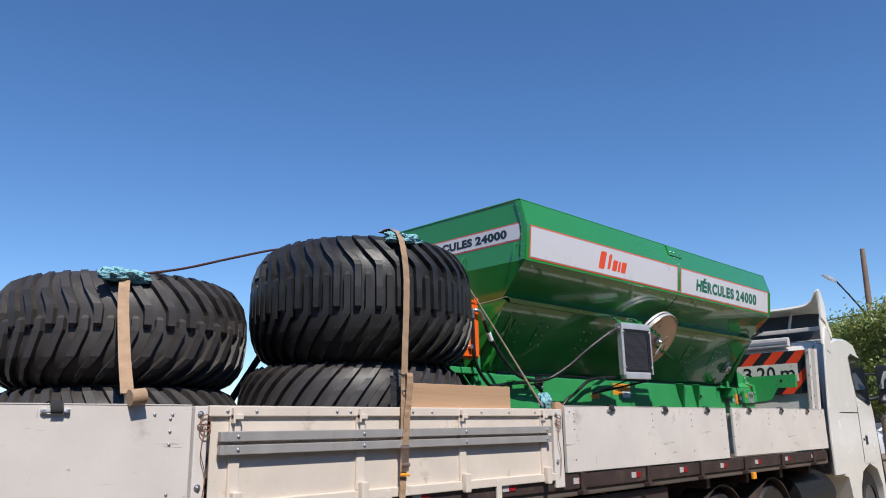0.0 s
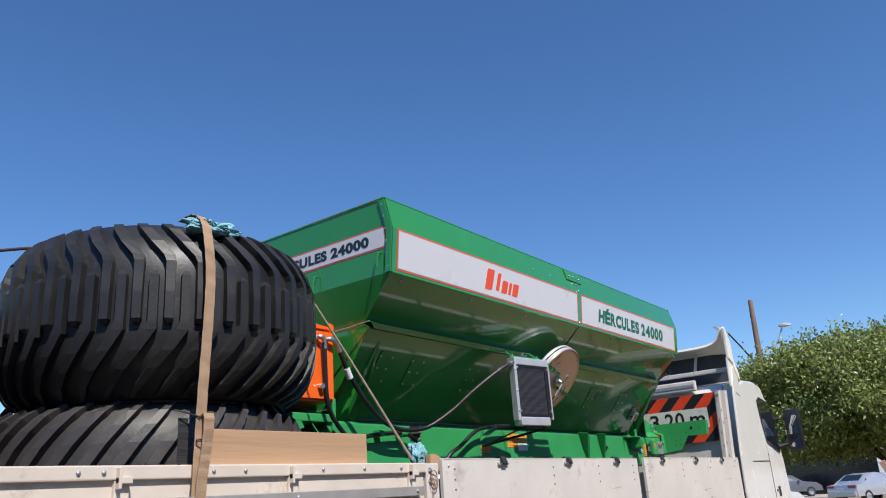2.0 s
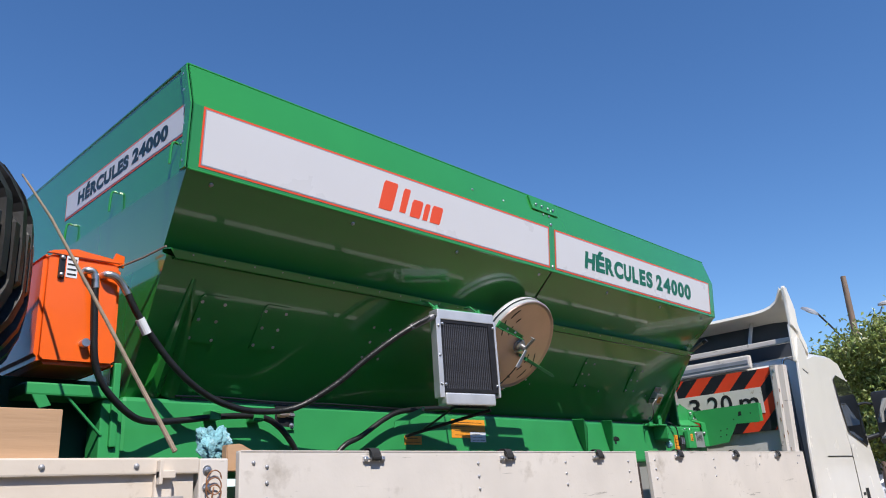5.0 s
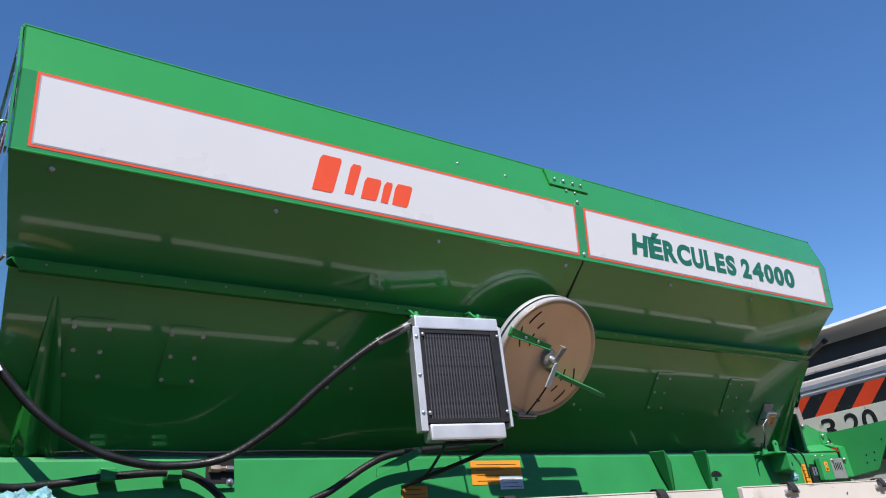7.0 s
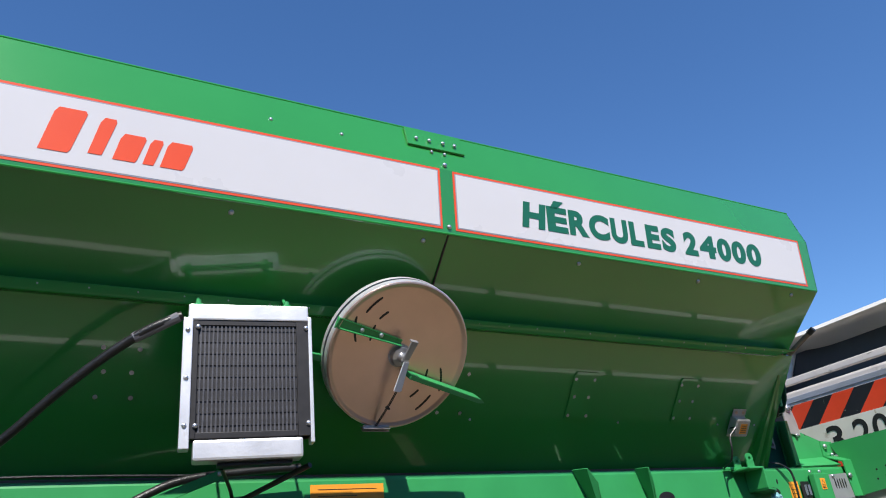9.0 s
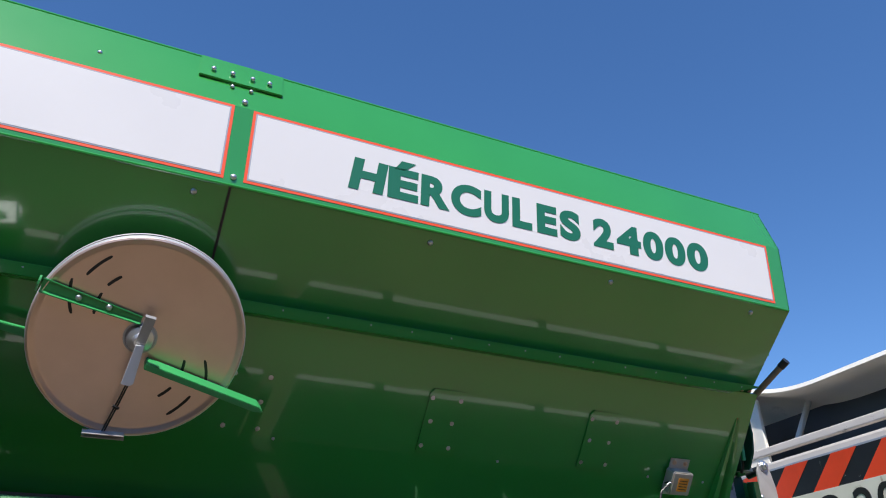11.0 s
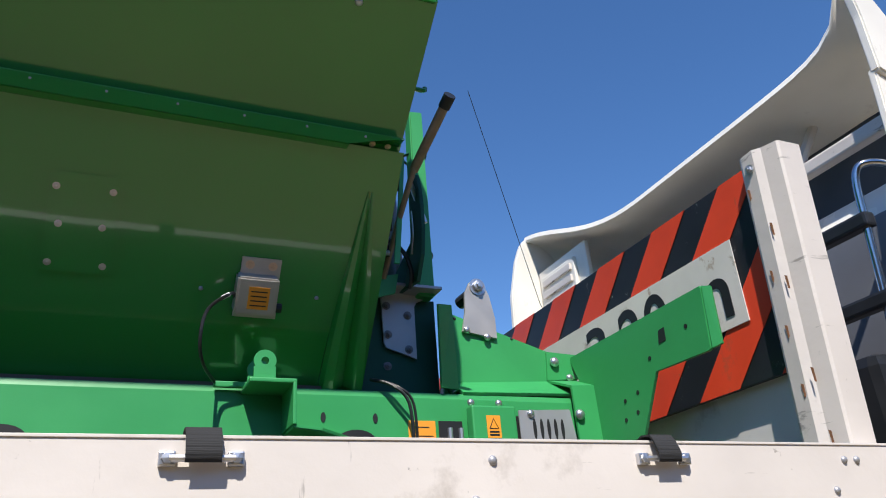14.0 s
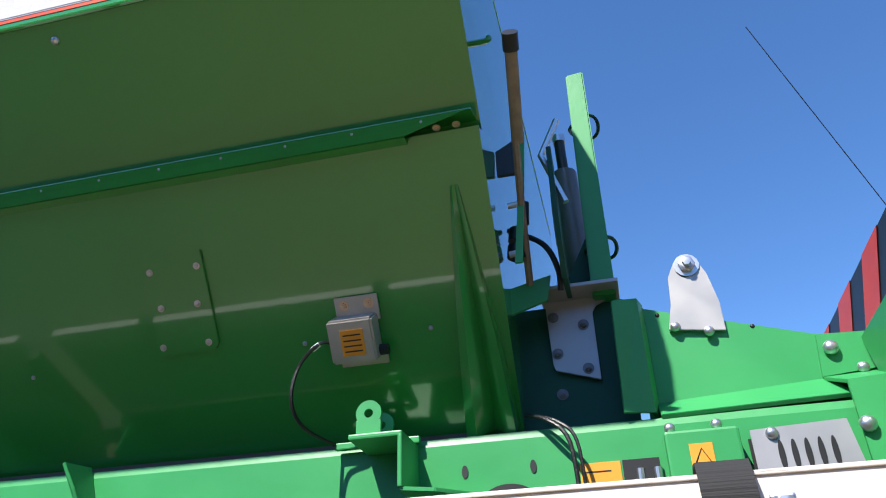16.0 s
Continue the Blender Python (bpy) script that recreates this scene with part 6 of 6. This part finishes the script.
# ---- lashings, cloths, plank ----
def ribbon(pts, width, across, material, name, parent, label="", t=0.003, n=8):
    path = smooth_path(pts, n)
    bm = bmesh.new()
    ac = Vector(across).normalized()
    rows = []
    for i, p in enumerate(path):
        d = (path[min(i + 1, len(path) - 1)] - path[max(i - 1, 0)]).normalized()
        nn = d.cross(ac).normalized()
        wob = 0.002 * math.sin(i * 1.7)
        rows.append([bm.verts.new(p + ac * s * width / 2 + nn * (o + wob)) for s, o in ((-1, 0), (1, 0), (1, t), (-1, t))])
    for a, b in zip(rows, rows[1:]):
        for k in range(4):
            bm.faces.new((a[k], a[(k + 1) % 4], b[(k + 1) % 4], b[k]))
    bm.faces.new(rows[0])
    bm.faces.new(rows[-1][::-1])
    return part(name, bm, material, parent, label)


def cloth(at, size, seed, label):
    """A crumpled cloth tied over an edge."""
    bm = bmesh.new()
    bmesh.ops.create_icosphere(bm, subdivisions=5, radius=1.0)
    for v in bm.verts:
        p = v.co.copy()
        k = 1 + 0.35 * noise.noise(p * 1.7 + Vector((seed, 0, 0))) + 0.13 * noise.noise(p * 5.5 + Vector((0, seed, 0))) + 0.08 * noise.noise(p * 13)
        fold = 0.12 * math.sin(9 * math.atan2(p.y, p.x) + 3 * noise.noise(p * 2))
        pinch = 1 - 0.35 * math.exp(-(p.y * 4) ** 2)
        v.co = Vector((p.x * size[0] * (k + fold), p.y * size[1] * (k + fold), p.z * size[2] * (k + 0.5 * fold) * pinch))
        v.co += Vector(at)
    return whole("sacking_cloth", bm, CLOTH, label, "cloth", smooth=True)


PLACING[0] = Matrix.Translation((-1.405, -0.045, 0)) @ Matrix.Diagonal((0.6, 1, 1, 1))
lash = thing("ratchet_strap", (X_BOARD, 3.53, 1.5), "tan webbing ratchet strap over the wide tyre, hooked under the board", "strap", "straps over the tyres")
ribbon([(-4.0, 3.58, 3.035), (-3.82, 3.575, 3.04), (-3.67, 3.565, 2.985), (-3.575, 3.55, 2.87), (-3.522, 3.545, 2.70), (-3.505, 3.535, 2.5), (-3.50, 3.52, 2.25), (-3.50, 3.51, 2.03), (-3.495, 3.505, 1.9)], 0.052, (0, 1, 0), STRAP_TAN, "webbing", lash, "worn tan webbing")
ribbon([(-3.50, 3.52, 2.03), (-3.475, 3.53, 2.05), (-3.45, 3.53, 2.03), (-3.46, 3.525, 1.9), (-3.465, 3.51, 1.78), (-3.47, 3.50, 1.62)], 0.052, (0, 1, 0), STRAP_TAN, "folded_tail", lash, "folded tan strap tail", 0.006)
ribbon([(-3.49, 3.50, 1.9), (-3.485, 3.495, 1.7), (-3.482, 3.485, 1.45), (-3.48, 3.475, 1.30)], 0.05, (0, 1, 0), STRAP_TAN, "lower_webbing", lash)
rb = box(-3.485, -3.455, 3.46, 3.52, 1.46, 1.62, 0.006)
tube([(-3.46, 3.455, 1.60), (-3.46, 3.525, 1.60)], 0.012, 10, False, rb)
tube([(-3.455, 3.455, 1.50), (-3.455, 3.525, 1.50)], 0.012, 10, False, rb)
part("ratchet", rb, COPPER, lash, "rusty brown ratchet")
part("handle_grip", tube([(-3.452, 3.45, 1.445), (-3.452, 3.52, 1.44)], 0.009, 8, False), STICKER, lash, "yellow ratchet grip")
part("cord_tie", tube([(-3.475 + 0.02 * math.sin(a), 3.52 + 0.035 * math.cos(a), 1.93 + 0.004 * a) for a in [0.6 * k for k in range(12)]], 0.004, 6), BLACK_PLASTIC, lash, "black cord tie")
part("cord_tie", tube([(-3.48, 3.50, 2.04), (-3.52, 3.44, 2.06), (-3.55, 3.40, 2.07)], 0.004, 6), BLACK_PLASTIC, lash)
ribbon([(-3.572, 3.452, 2.04), (-3.56, 3.45, 1.98), (-3.555, 3.448, 1.85)], 0.05, (0, 1, 0), STRAP_BLACK, "black_webbing", lash, "black webbing beneath")

PLACING[0] = Matrix.Identity(4)
lash2 = thing("ratchet_strap", (X_BOARD, 1.76, 1.8), "pale tan webbing strap over the rounder tyre, rolled at the board", "strap", "straps over the tyres")
ribbon([(-4.75, 2.18, 2.70), (-4.50, 2.08, 2.67), (-4.36, 2.02, 2.55), (-4.25, 1.98, 2.40), (-3.95, 1.88, 2.12), (-3.60, 1.76, 1.90)], 0.062, (0.25, 1, 0), STRAP_TAN, "webbing", lash2, "pale tan webbing")
part("webbing_roll", tube([(-3.50, 1.73, 1.875), (-3.50, 1.80, 1.885)], 0.038, 20, False), STRAP_TAN, lash2, "rolled strap end", True)

cloth((-3.655, 3.60, 2.972), (0.07, 0.14, 0.045), 3.0, "crumpled teal sacking cloth on top of the wide tyre")
cloth((-4.45, 2.06, 2.64), (0.07, 0.15, 0.05), 11.0, "crumpled teal sacking cloth on top of the round tyre")
cloth((-3.72, 5.20, 1.91), (0.035, 0.065, 0.075), 7.0, "crumpled blue-green sacking cloth wedged behind the side board")
cloth((XB + 0.06, 10.02, 2.0), (0.02, 0.035, 0.03), 15.0, "scrap of pale blue sacking by the beam")

whole("wooden_plank", box(-3.576, -3.551, 3.55, 4.56, BED_TOP, 2.0, 0.003), WOOD, "clean sawn pine plank standing on edge behind the gate", "plank")
whole("lashing_rope", tube([(-4.45, 2.12, 2.655), (-4.45, 2.42, 2.735), (-4.45, 2.75, 2.85), (-4.45, 3.06, 2.955), (-4.45, 3.25, 3.0)], 0.008, 8), ROPE, "dark red rope stretched between the two tyre stacks", "rope", smooth=True)
whole("lashing_rope", tube([(-5.0, 3.50, 2.50), (-5.0, 3.343, 2.256), (-5.0, 3.136, 1.952), (-5.0, 2.98, 1.70), (-4.98, 2.75, BED_TOP + 0.02)], 0.026, 8), STRAP_BLACK, "thick black rope between the tyre stacks", "rope", smooth=True)
whole("lashing_rope", tube([(-4.06, 4.50, 3.0), (-3.96, 4.595, 2.80), (-3.77, 4.775, 2.35), (-3.575, 4.965, 1.87)], 0.004, 8, False, taper=0.0095), CABLE_TAN, "tan cord tied from the tyre to the side board", "rope", smooth=True)
whole("lashing_rope", tube([(-4.25, 4.99, 2.74), (-4.1, 5.04, 2.76), (-3.97, 5.08, 2.785)], 0.005, 6, False), CABLE_TAN, "thin pale cord at the hopper corner", "rope", smooth=True)
whole("wood_wedge", plate([(-3.62, 5.20, 1.80), (-3.62, 5.44, 1.80), (-3.62, 5.40, 1.84), (-3.62, 5.26, 1.905), (-3.62, 5.20, 1.90)], 0.04, 0.004), WOOD, "tan wooden wedge behind the side board", "wedge")

# ---- surroundings: pole, wires, trees, fence, cars, building ----
pole = thing("street_lamp", (-7.6, 29.7, 0), "weathered leaning wooden utility pole with street lamp arms", "lamp post")
part("pole", tube([(-7.68, 29.7, 0), (-7.65, 29.7, 4), (-7.58, 29.7, 7.75)], 0.15, 12, taper=0.08), POLE, pole, "", True)
part("arm", tube([(-7.62, 29.6, 5.2), (-8.05, 29.3, 6.0), (-8.4, 29.0, 6.62)], 0.03, 8), BLACK_PLASTIC, pole, "", True)
part("lamp_head", lathe([(0, 0.05), (0.08, 0.05), (0.17, 0.0), (0.19, -0.07), (0.0, -0.10)], 16, Matrix.Translation((-8.55, 28.9, 6.74)) @ Matrix.Rotation(radians(35), 4, "Y") @ Matrix.Diagonal((1.6, 0.9, 1, 1))), PLATE_GREY, pole, "grey lamp head", True)
part("arm", tube([(-7.6, 29.7, 5.2), (-7.1, 30.0, 6.0), (-6.8, 30.2, 6.65)], 0.025, 8), PLATE_GREY, pole, "", True)
part("lamp_head", lathe([(0, 0.05), (0.07, 0.05), (0.14, 0.0), (0.15, -0.06), (0.0, -0.09)], 16, Matrix.Translation((-6.7, 30.2, 6.75)) @ Matrix.Diagonal((1.5, 0.9, 1, 1))), WHITE_LAMP, pole, "pale lamp head", True)
whole("overhead_wire", tube([(-30, 33, 4.6), (-20, 31.5, 4.9), (-7.6, 29.7, 5.45), (4, 28.5, 6.6), (20, 27, 8.5)], 0.022, 6), BLACK_PLASTIC, "black overhead cable tied to the pole", "cable", smooth=True)
part("whip_aerial", tube([(-5.62, 11.83, 2.92), (-5.72, 11.66, 3.0), (-5.734, 11.629, 3.091), (-5.421, 11.137, 4.22)], 0.0022, 5, False), BLACK_PLASTIC, cab, "thin black whip aerial")


def tree(at, trunk_h, lean, crown, radii, leaves, seed, label):
    rng = random.Random(seed)
    t = thing("tree", at, label, "tree", "street trees by the fence")
    a = Vector(at)
    c = Vector(crown)
    fork = a + Vector((lean[0] * 0.6, lean[1] * 0.6, trunk_h))
    tr = tube([a, a + Vector((lean[0] * 0.15, lean[1] * 0.15, trunk_h * 0.4)), fork], 0.24, 12, taper=0.15)
    for k in range(9):
        an = k * 2.4 + rng.random()
        tip = c + Vector((radii[0] * 0.75 * math.cos(an), radii[1] * 0.75 * math.sin(an), radii[2] * rng.uniform(-0.3, 0.7)))
        mid = fork.lerp(tip, 0.5) + Vector((0, 0, 0.25))
        tube([fork + Vector((0, 0, -0.1)), mid, tip], 0.09, 7, True, tr, 0.02)
    part("trunk", tr, BARK, t, "dark rough trunk and limbs", True)
    verts, faces = [], []
    clumps = []
    for k in range(230):
        while True:
            p = Vector((rng.uniform(-1, 1), rng.uniform(-1, 1), rng.uniform(-1, 1)))
            if 0.45 < p.length < 1.0:
                break
        f = 1.0 + 0.18 * noise.noise(p * 2.2 + Vector((seed, 0, 0)))
        if p.z < -0.5:
            p.z = -0.5 - (p.z + 0.5) * 0.2
        clumps.append(c + Vector((p.x * radii[0] * f, p.y * radii[1] * f, p.z * radii[2] * f)))
    for k in range(leaves):
        o = clumps[rng.randrange(len(clumps))]
        q = o + Vector((rng.gauss(0, 0.20), rng.gauss(0, 0.20), rng.gauss(0, 0.16)))
        d = Vector((rng.gauss(0, 1), rng.gauss(0, 1), rng.gauss(-0.9, 0.6))).normalized()
        s = d.cross(Vector((rng.gauss(0, 1), rng.gauss(0, 1), rng.gauss(0, 1)))).normalized()
        L, W = rng.uniform(0.07, 0.12), rng.uniform(0.017, 0.029)
        i = len(verts)
        dn = d.cross(s) * 0.012
        verts += [q, q + d * L * 0.45 + s * W + dn, q + d * L, q + d * L * 0.45 - s * W + dn]
        faces.append((i, i + 1, i + 2, i + 3))
    me = bpy.data.meshes.new("crown")
    me.from_pydata([v - a for v in verts], [], faces)
    me.materials.append(LEAF)
    ob = new("crown", me)
    ob.parent = t
    ob["kind"] = "stuff"
    return t


tree((-2.85, 19.2, 0.1), 1.7, (-0.05, 0.0), (-3.3, 18.6, 2.92), (2.3, 2.2, 1.3), 95000, 1, "leafy green street tree with a low round crown and dark trunk")
tree((-2.35, 20.0, 0.1), 1.8, (0.1, 0.1), (-0.7, 19.6, 2.9), (2.5, 2.3, 1.4), 95000, 2, "tall leafy green street tree with a dark thick trunk")
tree((-6.2, 22.5, 0.1), 1.8, (0.0, 0.0), (-5.7, 22.0, 2.95), (2.3, 2.0, 1.35), 55000, 3, "smaller leafy street tree behind the truck cab")

fence = thing("wire_fence", (-1.0, 14.8, 0.1), "chain-link fence on pinkish concrete posts with bent tops", "fence", kind="")
FY = 14.9
for x in (-2.42, 0.1, 2.6, 5.1):
    fp = part("post", tube([(x, FY, 0.05), (x, FY, 1.30), (x - 0.02, FY, 1.44), (x - 0.12, FY - 0.05, 1.74)], 0.055, 4, False), PINK_CONCRETE, fence, "pinkish concrete post with a bent top")
wires = bmesh.new()
for k in range(140):
    x = -2.42 + k * 0.06
    for s in (1, -1):
        tube([(x, FY, 0.1 if s > 0 else 1.42), (x + 0.55, FY, 1.42 if s > 0 else 0.1)], 0.0022, 3, False, wires)
for z in (0.12, 0.75, 1.42, 1.62):
    tube([(-2.45, FY - (0.03 if z > 1.5 else 0), z), (6, FY, z)], 0.0022, 3, False, wires)
mesh_ob = part("wire_mesh", wires, WIRE, fence, "thin grey chain-link mesh")
mesh_ob["kind"] = "stuff"


def car(at, yaw, body_mat, label):
    """A saloon, its nose along local +y."""
    m = Matrix.Translation(at) @ Matrix.Rotation(radians(yaw), 4, "Z")
    c = thing("parked_car", (0, 0, 0), label, "car", "cars parked by the building")

    prof = [(-2.25, 0.35), (-2.3, 0.65), (-2.22, 0.92), (-1.75, 1.0), (-1.0, 1.40), (-0.3, 1.47), (0.35, 1.42), (1.05, 1.0), (1.9, 0.88), (2.25, 0.66), (2.3, 0.35)]
    bm = bmesh.new()
    cols = []
    for x, k, dz in ((-0.88, 0.0, 0.0), (-0.80, 0.5, 0.0), (-0.62, 1.0, 0.0), (0.62, 1.0, 0.0), (0.80, 0.5, 0.0), (0.88, 0.0, 0.0)):
        cols.append([bm.verts.new((x, y * (0.97 + 0.03 * k), z if z < 0.95 else 0.95 + (z - 0.95) * (0.0 + k))) for y, z in prof])
    for a, b in zip(cols, cols[1:]):
        for i in range(len(prof) - 1):
            bm.faces.new((a[i], a[i + 1], b[i + 1], b[i]))
        bm.faces.new((a[-1], a[0], b[0], b[-1]))
    bm.faces.new(cols[0])
    bm.faces.new(cols[-1][::-1])
    part("body", bm, body_mat, c, "", True)
    part("rear_screen", plate([(-0.58, -1.70, 1.02), (0.58, -1.70, 1.02), (0.50, -1.05, 1.395), (-0.50, -1.05, 1.395)], 0.01), GLASS_DARK, c, "dark rear screen")
    for s in (-1, 1):
        pts = [(s * 0.815, -1.5, 1.0), (s * 0.815, 0.85, 1.0), (s * 0.66, 0.2, 1.36), (s * 0.64, -0.9, 1.36)]
        part("side_window", plate(pts if s > 0 else pts[::-1], 0.02), GLASS_DARK, c, "dark side windows")
        part("tail_light", box(min(s * 0.42, s * 0.86), max(s * 0.42, s * 0.86), -2.29, -2.18, 0.78, 0.90, 0.02), RED_LAMP, c, "red tail light")
        part("door_mirror", box(min(s * 0.86, s * 1.03), max(s * 0.86, s * 1.03), 0.6, 0.72, 0.95, 1.08, 0.03), body_mat, c)
        for y in (-1.4, 1.4):
            wm = Matrix.Translation((s * 0.72, y, 0.32)) @ Matrix.Rotation(radians(90), 4, "Y")
            wh = part("wheel", lathe([(0.19, -0.10), (0.30, -0.10), (0.32, -0.06), (0.32, 0.13), (0.30, 0.17), (0.2, 0.17)] if s > 0 else [(0.19, 0.10), (0.30, 0.10), (0.32, 0.06), (0.32, -0.13), (0.30, -0.17), (0.2, -0.17)], 28, wm), RUBBER, c, "", True)
            part("rim", lathe([(0, s * 0.13), (0.06, s * 0.14), (0.18, s * 0.12), (0.21, s * 0.16)], 20, wm), PLATE_GREY, wh, "grey alloy rim", True)
    part("bumper", box(-0.84, 0.84, -2.34, -2.2, 0.34, 0.6, 0.04), body_mat, c)
    part("plate_bar", box(-0.22, 0.22, -2.35, -2.335, 0.68, 0.79, 0.004), STICKER_WHITE, c)
    c.matrix_basis = m
    return c


car((-8.0, 48.5, 0), -28, SILVER_CAR, "silver saloon car parked at an angle on the street")
car((-11.0, 37.5, 0), -28, WHITE_CAR, "white saloon car parked at an angle on the street")
car((-14.6, 57.6, 0.16), -50, GREY_CAR, "grey car parked in the shade before the dark shopfront")

hall = thing("white_building", (-8, 63, 0), "long white rendered building with dark shopfront, windows and a red pipe", "building")
part("wall", box(-9.4, 26, 62.5, 63, 0, 6.2, 0.02), WALL_WHITE, hall)
part("wall", box(-44, -9.4, 62.5, 63, 3.3, 6.2, 0.02), WALL_WHITE, hall)
part("shopfront", box(-44, -9.4, 63.4, 63.5, 0, 3.3, 0.0), DARK_OPENING, hall, "dark glazed shopfront")
part("roof", box(-44.3, 26.3, 62.3, 76, 6.2, 6.4, 0.02), CONCRETE, hall)
part("side_wall", box(-44, -43.6, 63, 76, 0, 6.2, 0.02), WALL_WHITE, hall)
part("side_wall", box(25.6, 26, 63, 76, 0, 6.2, 0.02), WALL_WHITE, hall)
for x in (-5.0, -0.6, 3.6):
    w = part("window", box(x, x + 1.3, 62.46, 62.52, 2.3, 3.5, 0.01), DARK_OPENING, hall, "small dark window")
    part("sill", box(x - 0.1, x + 1.4, 62.4, 62.5, 2.2, 2.3, 0.01), CONCRETE, w)
part("downpipe", tube([(-7.1, 62.4, 0.1), (-7.1, 62.4, 6.0)], 0.10, 10, False), RED_PIPE, hall, "red downpipe", True)
for x in (-8.6, -8.2):
    part("pilaster", box(x, x + 0.22, 62.4, 62.5, 0.1, 4.4, 0.01), CONCRETE, hall)
